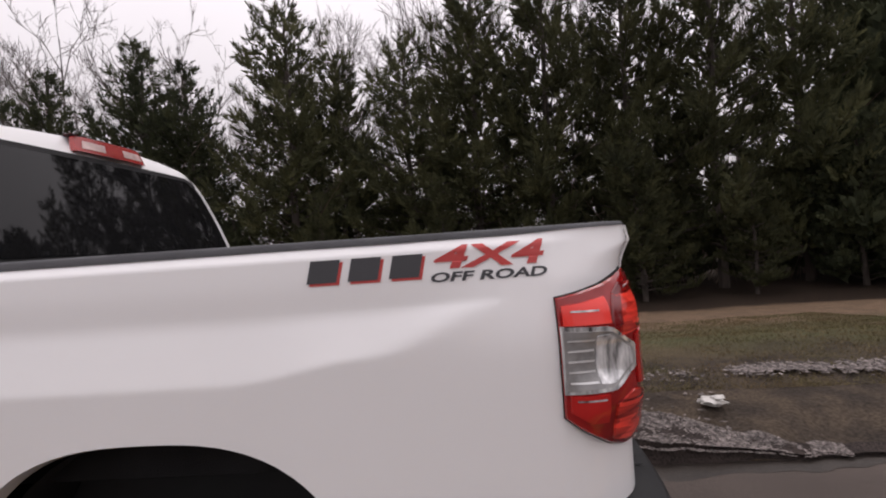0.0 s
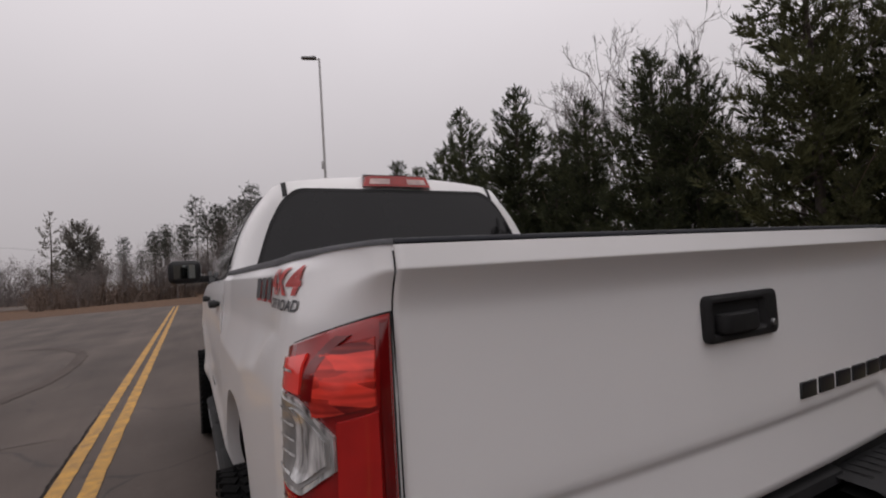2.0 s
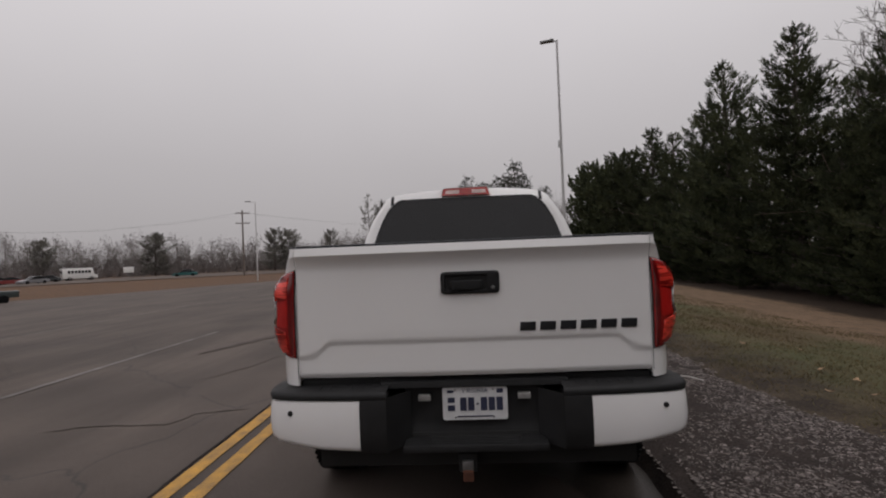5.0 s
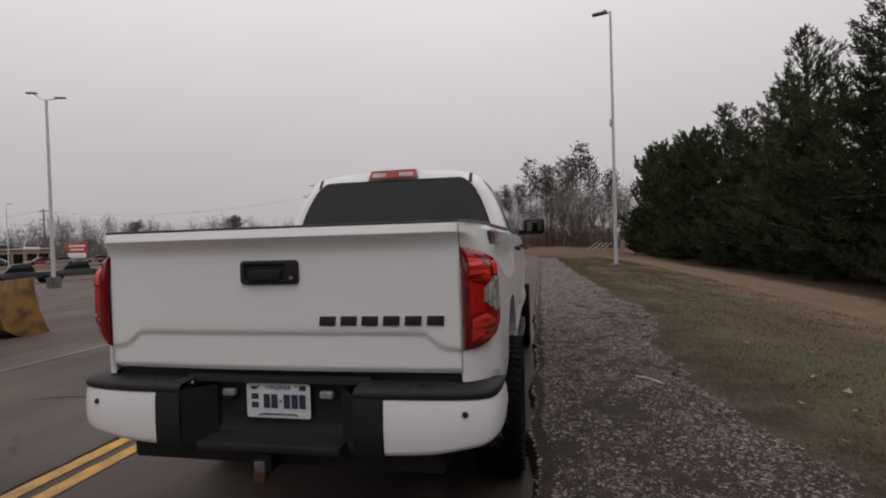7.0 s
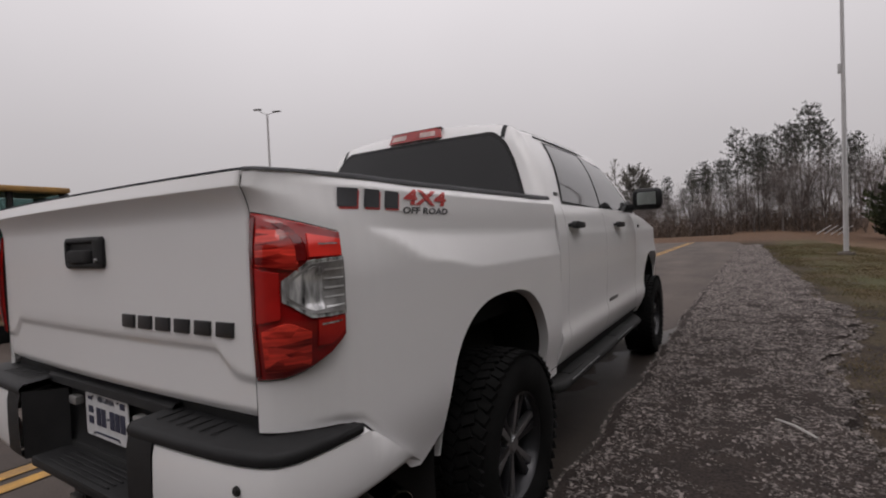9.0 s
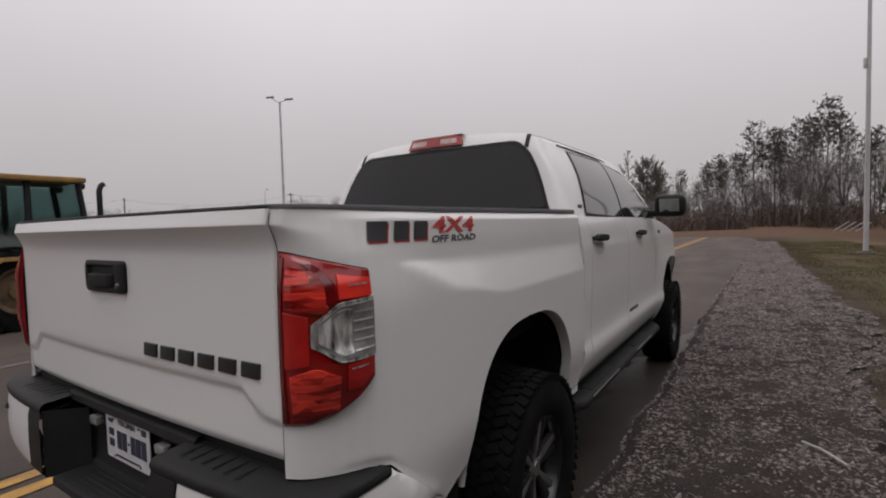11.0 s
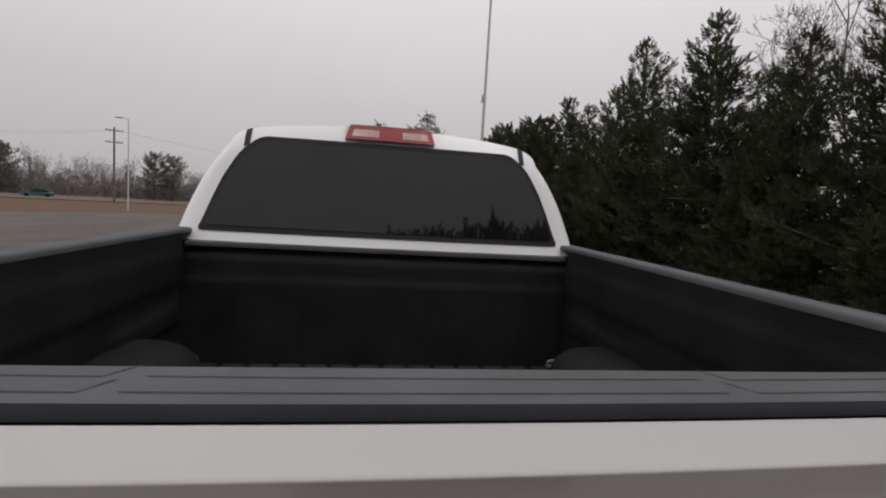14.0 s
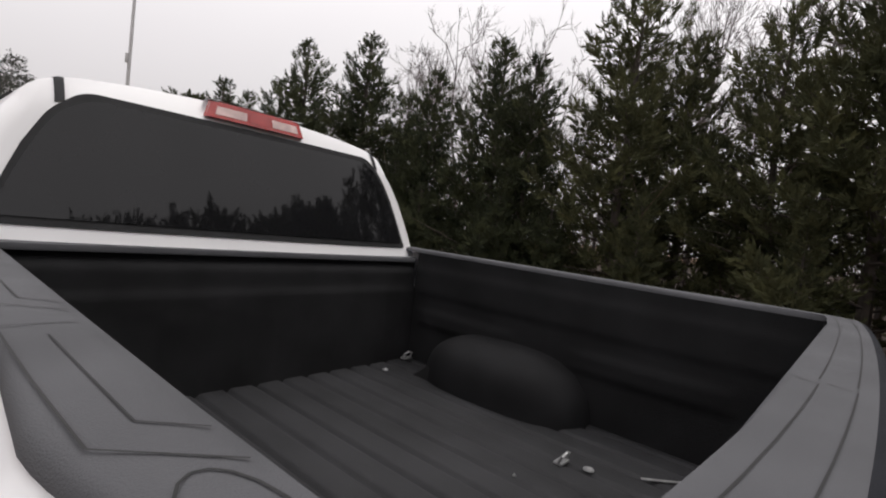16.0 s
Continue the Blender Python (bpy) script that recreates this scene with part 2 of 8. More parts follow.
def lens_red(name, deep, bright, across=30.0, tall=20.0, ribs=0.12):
    """Red lamp plastic, the reflectors' glints painted into its colour: angular bright and deep cells, fine level ribs.
    """
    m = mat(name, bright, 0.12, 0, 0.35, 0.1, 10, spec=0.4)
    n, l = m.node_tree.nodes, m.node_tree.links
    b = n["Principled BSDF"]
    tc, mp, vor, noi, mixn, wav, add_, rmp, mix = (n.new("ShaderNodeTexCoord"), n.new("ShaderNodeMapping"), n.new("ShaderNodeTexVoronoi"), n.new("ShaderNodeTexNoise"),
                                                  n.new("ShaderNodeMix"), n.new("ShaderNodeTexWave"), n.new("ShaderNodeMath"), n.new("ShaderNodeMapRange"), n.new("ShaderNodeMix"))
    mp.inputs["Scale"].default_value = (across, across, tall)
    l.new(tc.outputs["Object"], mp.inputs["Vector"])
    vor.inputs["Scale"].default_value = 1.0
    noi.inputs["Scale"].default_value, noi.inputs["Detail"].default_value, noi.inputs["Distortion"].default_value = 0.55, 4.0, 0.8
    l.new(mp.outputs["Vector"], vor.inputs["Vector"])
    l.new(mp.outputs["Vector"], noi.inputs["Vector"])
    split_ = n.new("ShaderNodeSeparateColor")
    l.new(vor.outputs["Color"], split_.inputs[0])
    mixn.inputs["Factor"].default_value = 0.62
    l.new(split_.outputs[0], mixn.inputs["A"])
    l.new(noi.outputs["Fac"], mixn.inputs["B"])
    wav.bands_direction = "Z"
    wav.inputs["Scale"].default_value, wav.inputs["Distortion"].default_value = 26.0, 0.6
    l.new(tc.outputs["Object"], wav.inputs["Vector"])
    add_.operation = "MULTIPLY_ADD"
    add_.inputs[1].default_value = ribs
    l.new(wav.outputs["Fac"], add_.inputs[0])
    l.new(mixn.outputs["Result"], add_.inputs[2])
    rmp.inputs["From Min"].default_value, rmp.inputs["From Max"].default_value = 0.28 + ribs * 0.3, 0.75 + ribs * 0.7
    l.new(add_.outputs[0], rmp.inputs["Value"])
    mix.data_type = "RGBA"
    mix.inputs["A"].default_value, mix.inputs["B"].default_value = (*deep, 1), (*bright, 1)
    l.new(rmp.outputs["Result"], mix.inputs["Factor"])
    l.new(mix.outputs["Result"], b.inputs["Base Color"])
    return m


LENS_RED = mat("red_lamp_lens", (0.30, 0.009, 0.009), 0.10, 0, 0.4, 0.14, 9)
LENS_SIDE = mat("smooth_red_side_lens", (0.86, 0.045, 0.032), 0.12, 0, 0.4, 0.06, 9)
LENS_MID = mat("plain_red_lens_field", (0.45, 0.015, 0.013), 0.12, 0, 0.4, 0.10, 14)
LENS_RED_DEEP = mat("deep_red_lens", (0.15, 0.005, 0.006), 0.12, 0, 0.7, 0.2, 12)
# reflector glints and the dark between them, painted as red cells
LENS_RED_GLINTS = lens_red("glint_painted_reflector", (0.13, 0.004, 0.004), (0.98, 0.070, 0.045), 15.0, 62.0, 0.06)
CARGO_LENS = mat("pinkish_cargo_lens", (0.70, 0.50, 0.47), 0.22, 0, 0.4, 0.16, 22)
LENS_BRAKE = mat("high_brake_lens", (0.42, 0.030, 0.026), 0.2, 0, 0.5, 0.12, 14)
CAT_YELLOW = mat("machine_yellow", (0.43, 0.235, 0.050), 0.6, 0, 0.0, 0.18, 3, 0.2, 80, other=(0.22, 0.135, 0.060), speck=0.12)
RIM_MUD = mat("muddy_yellow_rim", (0.17, 0.105, 0.045), 0.75, 0, 0, 0.2, 5, 0.3, 60, other=(0.06, 0.045, 0.035), speck=0.2)


def clear_glass(name, tint, gloss):
    """A thin greenish pane: lets light through, mirrors a little."""
    m = bpy.data.materials.new(name)
    m.use_nodes = True
    n, l = m.node_tree.nodes, m.node_tree.links
    n.remove(n["Principled BSDF"])
    tr, gl, mx, tc, dust, rg = (n.new("ShaderNodeBsdfTransparent"), n.new("ShaderNodeBsdfGlossy"), n.new("ShaderNodeMixShader"),
                                n.new("ShaderNodeTexCoord"), n.new("ShaderNodeTexNoise"), n.new("ShaderNodeMapRange"))
    tr.inputs["Color"].default_value, gl.inputs["Color"].default_value, gl.inputs["Roughness"].default_value = (*tint, 1), (0.8, 0.85, 0.85, 1), 0.08
    dust.inputs["Scale"].default_value = 3.0
    rg.inputs["To Min"].default_value, rg.inputs["To Max"].default_value = gloss * 0.6, gloss * 1.5
    l.new(tc.outputs["Object"], dust.inputs["Vector"])
    l.new(dust.outputs["Fac"], rg.inputs["Value"])
    l.new(rg.outputs["Result"], mx.inputs[0])
    l.new(tr.outputs[0], mx.inputs[1])
    l.new(gl.outputs[0], mx.inputs[2])
    l.new(mx.outputs[0], n["Material Output"].inputs["Surface"])
    return m


MACHINE_GLASS = clear_glass("cab_glass", (0.60, 0.70, 0.69), 0.14)
BUCKET_STEEL = mat("worn_bucket_steel", (0.16, 0.13, 0.10), 0.6, 0.4, 0, 0.3, 4, 0.3, 60, other=(0.30, 0.20, 0.08))
LIGHT_POLE = mat("painted_light_pole", (0.50, 0.49, 0.49), 0.5, 0.1, 0, 0.06, 2)
BARK = mat("bark", (0.085, 0.068, 0.058), 0.9, 0, 0, 0.3, 6, 0.8, 40, stretch=(1, 1, 0.25))
TWIG = mat("bare_twigs", (0.165, 0.142, 0.134), 0.9, 0, 0, 0.2, 2)
TWIG_FAR = mat("far_bare_twigs", (0.150, 0.130, 0.124), 0.9, 0, 0, 0.2, 1)
NEEDLES = leafy(island_tint(mat("conifer_needles", (0.078, 0.086, 0.043), 0.85, 0, 0, 0.3, 1.5, other=(0.031, 0.038, 0.025), obj_random=0.2, spec=0.12), 0.16), 0.20)
NEEDLES_PALE = leafy(island_tint(mat("yellowish_conifer_needles", (0.112, 0.114, 0.054), 0.85, 0, 0, 0.3, 1.3, other=(0.042, 0.047, 0.028), obj_random=0.2, spec=0.12), 0.16), 0.25)
# distance haze is in this colour: paler and greyer than the near needles
NEEDLES_HAZE = leafy(island_tint(mat("haze_toned_needles", (0.185, 0.175, 0.155), 0.8, 0, 0, 0.2, 0.4, obj_random=0.2), 0.3), 0.4)
NEEDLES_FAR = island_tint(mat("far_pine_needles", (0.058, 0.060, 0.048), 0.8, 0, 0, 0.2, 0.4, obj_random=0.2), 0.3)
SCRUB = island_tint(mat("scrub_twigs", (0.13, 0.095, 0.075), 0.9, 0, 0, 0.2, 1), 0.35)

# ---------------------------------------------------------------- ground
def land(x, y):
    """Height of the grass, gravel and fields."""
    z = 0.0
    fall = lerp(3.2, 5.0, ease(-8, -20, x))
    if y > fall:
        z -= 0.11 * min(y - fall, 8.3) * ease(fall, fall + 1.8, y)
    if x < -8 and y > 1:
        z -= 0.12 * ease(-8, -22, x) * ease(12, 6, y)
    lot = ROAD - 0.031 * max(0.0, min(-1 - y, 46.0))
    if y < 1.4:
        z = lerp(lot, z, ease(1.0, 1.4, y))
    far = math.hypot(x, y)
    if far > 62:
        z = lerp(z, -0.9 if y < 0 else lerp(-0.9, 0.35, ease(30, 80, -x)), ease(62, 110, far))
    return z


def road_height(x, y):
    return ROAD - 0.031 * max(0.0, min(-1 - y, 46.0))


EDGE = [(-53, -21.5), (-51, -16), (-48, -9), (-44.5, -2.5), (-42, 0.3), (-39.5, 1.3), (-36, 1.5), (-25, 1.45), (-12, 1.22), (-7, 1.12), (-4, 1.14), (-2, 1.10), (0.4, 1.12), (2.5, 1.05), (8, 1.1), (60, 1.2)]


def edge_y(x):
    """Where the asphalt ends on the verge side."""
    return line1(EDGE, x) + 0.05 * noise.noise((x * 1.7, 3.1, 0)) + 0.03 * noise.noise((x * 6.0, 9.1, 0))


def ground_material():
    """Short winter grass, with bare mud by the road, a straw-brown band and a near-black one under the trees."""
    m = bpy.data.materials.new("winter_grass_ground")
    m.use_nodes = True
    n, l = m.node_tree.nodes, m.node_tree.links
    b = n["Principled BSDF"]
    b.inputs["Roughness"].default_value, b.inputs["Specular IOR Level"].default_value = 0.95, 0.15
    tc, sep = n.new("ShaderNodeTexCoord"), n.new("ShaderNodeSeparateXYZ")
    l.new(tc.outputs["Object"], sep.inputs[0])

    def tex(scale, detail=6.0):
        t = n.new("ShaderNodeTexNoise")
        t.inputs["Scale"].default_value, t.inputs["Detail"].default_value = scale, detail
        l.new(tc.outputs["Object"], t.inputs["Vector"])
        return t.outputs["Fac"]

    def rng(v, a, b_, lo=0.0, hi=1.0, smooth=True):
        r = n.new("ShaderNodeMapRange")
        r.interpolation_type = "SMOOTHSTEP" if smooth else "LINEAR"
        for k, val in zip(("From Min", "From Max", "To Min", "To Max"), (a, b_, lo, hi)):
            r.inputs[k].default_value = val
        l.new(v, r.inputs["Value"])
        return r.outputs["Result"]

    def mix(f, a, b_, blend="MIX"):
        x = n.new("ShaderNodeMix")
        x.data_type, x.blend_type = "RGBA", blend
        for key, v in (("Factor", f), ("A", a), ("B", b_)):
            if isinstance(v, (float, int)):
                x.inputs[key].default_value = v
            elif isinstance(v, tuple):
                x.inputs[key].default_value = (*v, 1)
            else:
                l.new(v, x.inputs[key])
        return x.outputs["Result"]

    def add(a, b_, op="ADD"):
        x = n.new("ShaderNodeMath")
        x.operation = op
        for i, v in enumerate((a, b_)):
            if isinstance(v, (float, int)):
                x.inputs[i].default_value = v
            else:
                l.new(v, x.inputs[i])
        return x.outputs[0]

    coarse, mid_n, fine = tex(0.35), tex(3.0), tex(40.0)
    wobble = add(add(coarse, 0.5, "SUBTRACT"), 2.2, "MULTIPLY")
    wob2 = add(add(mid_n, 0.5, "SUBTRACT"), 1.1, "MULTIPLY")
    yy = add(add(sep.outputs["Y"], wobble), wob2)
    grass = mix(rng(mid_n, 0.35, 0.65), (0.100, 0.088, 0.048), (0.070, 0.073, 0.036))
    grass = mix(rng(coarse, 0.42, 0.62), grass, (0.094, 0.070, 0.043))
    straw = mix(rng(mid_n, 0.35, 0.7), (0.185, 0.124, 0.082), (0.125, 0.088, 0.058))
    mud = mix(rng(mid_n, 0.35, 0.65), (0.040, 0.032, 0.026), (0.072, 0.055, 0.040))
    # near-black brown tone of the ground under the trees
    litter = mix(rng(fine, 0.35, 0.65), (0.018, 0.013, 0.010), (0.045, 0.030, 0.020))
    c = mix(rng(yy, 2.7, 3.8), mud, grass)
    c = mix(rng(yy, 5.6, 6.8), c, straw)
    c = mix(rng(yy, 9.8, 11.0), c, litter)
    field = mix(rng(mid_n, 0.3, 0.7), (0.150, 0.086, 0.055), (0.098, 0.066, 0.045))
    c = mix(rng(sep.outputs["Y"], -3.0, -2.0), field, c)
    c = mix(rng(sep.outputs["X"], -46.0, -34.0), field, c)
    c = mix(1.0, c, mix(rng(fine, 0.25, 0.75), (0.62, 0.62, 0.62), (1.3, 1.3, 1.3)), "MULTIPLY")
    l.new(c, b.inputs["Base Color"])
    bp = n.new("ShaderNodeBump")
    bp.inputs["Strength"].default_value, bp.inputs["Distance"].default_value = 0.8, 0.02
    l.new(fine, bp.inputs["Height"])
    l.new(bp.outputs["Normal"], b.inputs["Normal"])
    return m


def asphalt_material(name, tone, patch):
    """Worn asphalt: pale stone specks, stains, cracks and wheel-polished bands."""
    m = mat(name, tone, 0.70, 0, 0, 0.15, 0.5, 0.8, 170, other=patch, speck=0.40, spec=0.22)
    n, l = m.node_tree.nodes, m.node_tree.links
    b = n["Principled BSDF"]
    src = b.inputs["Base Color"].links[0].from_socket
    tc, warp, vor, rmp, mixn = (n.new("ShaderNodeTexCoord"), n.new("ShaderNodeTexNoise"), n.new("ShaderNodeTexVoronoi"),
                                n.new("ShaderNodeMapRange"), n.new("ShaderNodeMix"))
    addv = n.new("ShaderNodeVectorMath")
    addv.operation = "MULTIPLY_ADD"
    addv.inputs[1].default_value = (0.8, 0.8, 0.0)
    warp.inputs["Scale"].default_value, warp.inputs["Detail"].default_value = 1.3, 6
    l.new(tc.outputs["Object"], warp.inputs["Vector"])
    l.new(warp.outputs["Color"], addv.inputs[0])
    l.new(tc.outputs["Object"], addv.inputs[2])
    vor.feature, vor.inputs["Scale"].default_value = "DISTANCE_TO_EDGE", 0.22
    l.new(addv.outputs[0], vor.inputs["Vector"])
    l.new(vor.outputs["Distance"], rmp.inputs["Value"])
    rmp.inputs["From Min"].default_value, rmp.inputs["From Max"].default_value = 0.0, 0.0045
    mixn.data_type = "RGBA"
    mixn.inputs["A"].default_value = (0.046, 0.040, 0.038, 1)
    l.new(rmp.outputs["Result"], mixn.inputs["Factor"])
    l.new(src, mixn.inputs["B"])
    # broad streaks along the driving direction
    st, mp, r2, mul = n.new("ShaderNodeTexNoise"), n.new("ShaderNodeMapping"), n.new("ShaderNodeMapRange"), n.new("ShaderNodeMix")
    mp.inputs["Scale"].default_value = (0.12, 1.1, 1)
    mp.inputs["Rotation"].default_value = (0, 0, radians(-14))
    st.inputs["Scale"].default_value, st.inputs["Detail"].default_value = 1.0, 5
    l.new(tc.outputs["Object"], mp.inputs["Vector"])
    l.new(mp.outputs["Vector"], st.inputs["Vector"])
    l.new(st.outputs["Fac"], r2.inputs["Value"])
    r2.inputs["From Min"].default_value, r2.inputs["From Max"].default_value = 0.3, 0.7
    r2.inputs["To Min"].default_value, r2.inputs["To Max"].default_value = 0.72, 1.25
    mul.data_type, mul.blend_type = "RGBA", "MULTIPLY"
    mul.inputs["Factor"].default_value = 1
    l.new(mixn.outputs["Result"], mul.inputs["A"])
    l.new(r2.outputs["Result"], mul.inputs["B"])
    l.new(mul.outputs["Result"], b.inputs["Base Color"])
    return m


GROUND = ground_material()
ASPHALT = asphalt_material("worn_asphalt", (0.102, 0.081, 0.070), (0.062, 0.049, 0.043))
YELLOW_LINE = mat("worn_yellow_paint", (0.54, 0.29, 0.050), 0.75, 0, 0, 0.2, 7, 0.5, 120, other=(0.26, 0.155, 0.06), speck=0.3)
WHITE_LINE = mat("worn_white_paint", (0.21, 0.195, 0.185), 0.85, 0, 0, 0.2, 3, 0.4, 120, other=(0.11, 0.10, 0.095), speck=0.35, spec=0.2)
GRAVEL = island_tint(mat("pale_gravel", (0.180, 0.155, 0.145), 0.85, 0, 0, 0.3, 30, 0.4, 120, spec=0.3), 0.62)
GRAVEL_BED = mat("gravel_fines", (0.044, 0.034, 0.030), 0.95, 0, 0, 0.25, 7, 1.0, 70, other=(0.028, 0.022, 0.020), speck=0.5, spec=0.2)
BLADES = leafy(island_tint(mat("grass_blades", (0.118, 0.112, 0.055), 0.85, 0, 0, 0.3, 1.2, other=(0.150, 0.108, 0.062), spec=0.1), 0.45), 0.3)


def levels(*spans):
    out = []
    for a, b, step in spans:
        out += list(np.arange(a, b, step))
    return out + [spans[-1][1]]


gx = levels((-700, -160, 60), (-160, -60, 10), (-60, -16, 2), (-16, 6, 0.5), (6, 30, 2), (30, 100, 10), (100, 700, 60))
gy = levels((-700, -160, 60), (-160, -60, 10), (-60, -6, 3), (-6, 0.8, 0.85), (0.8, 14, 0.4), (14, 40, 2), (40, 100, 10), (100, 700, 60))


def ground_point(x, y):
    z = land(x, y)
    if y > 1.4 and abs(x) < 60 and y < 40:
        z += 0.035 * noise.noise((x * 0.5, y * 0.5, 0)) + 0.014 * noise.noise((x * 2.1, y * 2.1, 4))
    if y < edge_y(x) + 0.12 and y > -75 and -53 < x < 80:
        z = min(z, road_height(x, y)) - 0.10
    return (x, y, z)


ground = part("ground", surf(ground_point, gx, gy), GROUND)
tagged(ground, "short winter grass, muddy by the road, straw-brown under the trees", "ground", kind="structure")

# the lot and the road ahead, one sheet of asphalt
lx = levels((-53, -36, 0.5), (-36, -16, 1.0), (-16, 8, 0.12), (8, 70, 2.0))


def lot_edge_far(x):
    return line1([(-53, -22.5), (-50, -29), (-47, -36), (-45, -50), (-43, -62), (-20, -66), (70, -66)], x)


def lot_point(x, v):
    y0, y1 = edge_y(x), lot_edge_far(x)
    if v <= 0.0:
        return (x, y0, road_height(x, y0) - 0.09)
    y = lerp(y0, y1, (v - 0.001) ** 2.0) if v > 0.002 else y0
    return (x, y, road_height(x, y) + 0.004 * noise.noise((x * 0.8, y * 0.8, 0)))


asphalt = part("road", surf(lot_point, lx, [0.0, 0.002] + list(np.linspace(0.03, 1.001, 46))), ASPHALT)
tagged(asphalt, "worn grey asphalt of a wide parking lot, cracked", "asphalt", kind="structure")


def painted_line(name, y0, width, x0, x1, material, label, slant=0.0, gaps=0.0):
    """A worn stripe of paint, with ragged edges, laid on the asphalt."""
    bm = bmesh.new()
    step = 0.05 if x1 - x0 < 30 else 0.15
    prev = None
    for i in range(int((x1 - x0) / step) + 1):
        x = x0 + i * step
        c = y0 + slant * x
        a = c - width / 2 + 0.014 * noise.noise((x * 9, y0, 1))
        b = c + width / 2 + 0.014 * noise.noise((x * 9, y0, 5))
        cut = gaps and noise.noise((x * 2.2, y0 * 3, 8)) > gaps
        if cut:
            prev = None
            continue
        pair = [bm.verts.new((x, yy, road_height(x, yy) + 0.008)) for yy in (a, (a + b) / 2, b)]
        if prev:
            for k in range(2):
                bm.faces.new((prev[k], pair[k], pair[k + 1], prev[k + 1]))
        prev = pair
    return tagged(part(name, bm, material), label, "road marking", kind="structure")


painted_line("road_marking", -2.065, 0.125, -42, 30, YELLOW_LINE, "worn double yellow centre line on grey asphalt")
painted_line("road_marking", -1.835, 0.125, -42.5, 30, YELLOW_LINE, "worn double yellow centre line on grey asphalt")
painted_line("road_marking", -6.15, 0.12, -9.2, 6, WHITE_LINE, "faded white parking line on grey asphalt", 0.0, 0.62)
painted_line("road_marking", -13.0, 0.10, -22, 2, WHITE_LINE, "faded white parking line on grey asphalt", 0.0, 0.35)

# a dark tyre arc and pale cracks on the asphalt
TYRE_MARK = mat("tyre_marked_asphalt", (0.064, 0.050, 0.043), 0.75, 0, 0, 0.15, 2, 0.6, 170, other=(0.084, 0.066, 0.057), speck=0.35, spec=0.2)
PALE_CRACK = mat("pale_crack_filling", (0.15, 0.128, 0.115), 0.9, 0, 0, 0.2, 6, 0.6, 120, other=(0.085, 0.070, 0.062), speck=0.35, spec=0.15)
DARK_CRACK = mat("dark_open_crack", (0.030, 0.025, 0.022), 0.9, 0, 0, 0.2, 6, 0.6, 120, spec=0.1)


def surface_mark(name, keys, width, ragged, material, label, lift=0.009):
    """A narrow mark along a bent line on the asphalt, with a wandering edge."""
    xs_, ys_ = [k[0] for k in keys], [k[1] for k in keys]
    run = np.concatenate([[0], np.cumsum(np.hypot(np.diff(xs_), np.diff(ys_)))])
    n_ = max(12, int(run[-1] / 0.06))
    at = [(float(np.interp(d_, run, xs_)), float(np.interp(d_, run, ys_))) for d_ in np.linspace(0, run[-1], n_)]
    bm_ = bmesh.new()
    prev = None
    for i, (x_, y_) in enumerate(at):
        a_, b_ = at[max(0, i - 4)], at[min(n_ - 1, i + 4)]
        way = Vector((b_[0] - a_[0], b_[1] - a_[1])).normalized()
        fade = min(1.0, 0.25 + 8.0 * min(i, n_ - 1 - i) / n_)
        off = ragged * noise.noise((x_ * 3.1, y_ * 3.1, 2)) + 0.4 * ragged * noise.noise((x_ * 13, y_ * 13, 5))
        pair = []
        for sd in (-1, 1):
            w = sd * width * 0.5 * fade * (1 + 0.6 * noise.noise((x_ * 7, y_ * 7, sd * 4))) + off
            px_, py_ = x_ - way.y * w, y_ + way.x * w
            pair.append(bm_.verts.new((px_, py_, road_height(px_, py_) + lift)))
        if prev:
            bm_.faces.new((prev[0], pair[0], pair[1], prev[1]))
        prev = pair
    return tagged(part(name, bm_, material), label, "road marking", kind="structure")


surface_mark("tyre_mark", [(-6.2, -4.9), (-7.8, -4.2), (-8.8, -3.72), (-10.2, -3.40), (-12.2, -3.35), (-14.2, -3.48), (-15.4, -3.72), (-16.5, -4.1), (-17.6, -4.8), (-18.3, -5.7)], 0.24, 0.03, TYRE_MARK, "dark curved tyre mark on the asphalt")
CRACK_A = [(-4.14, -3.92), (-4.31, -3.57), (-4.63, -3.41), (-5.0, -3.29), (-5.5, -3.15),
           (-5.91, -2.85), (-5.82, -2.34)]
CRACK_B = [(-2.28, -4.29), (-2.36, -3.71), (-2.29, -2.98), (-2.61, -2.87), (-2.67, -2.33)]
surface_mark("pavement_crack", CRACK_A, 0.030, 0.05, PALE_CRACK, "pale filled crack in the asphalt")
surface_mark("pavement_crack", CRACK_B, 0.034, 0.06, PALE_CRACK, "pale filled crack in the asphalt")
surface_mark("pavement_crack", [(4.0, -2.155), (1.0, -2.15), (-1.5, -2.16), (-4.0, -2.15), (-7.0, -2.155)], 0.026, 0.020, DARK_CRACK, "dark open seam beside the yellow line")

# gravel shoulder
def shoulder_width(x):
    w = line1([(-40, 0.6), (-26, 1.0), (-18, 1.25), (-10, 1.6), (-6.3, 1.85), (-4.3, 1.36), (-2.2, 1.36), (-1.4, 1.5), (-0.5, 1.55), (0.2, 1.05), (0.75, 0.48), (1.1, 0.22), (1.35, 0.05), (1.7, 0.03), (60, 0.05)], x)
    return max(0.05, w + 0.10 * noise.noise((x * 0.9, 7.7, 0)) + 0.13 * noise.noise((x * 3.1, 2.2, 0)))


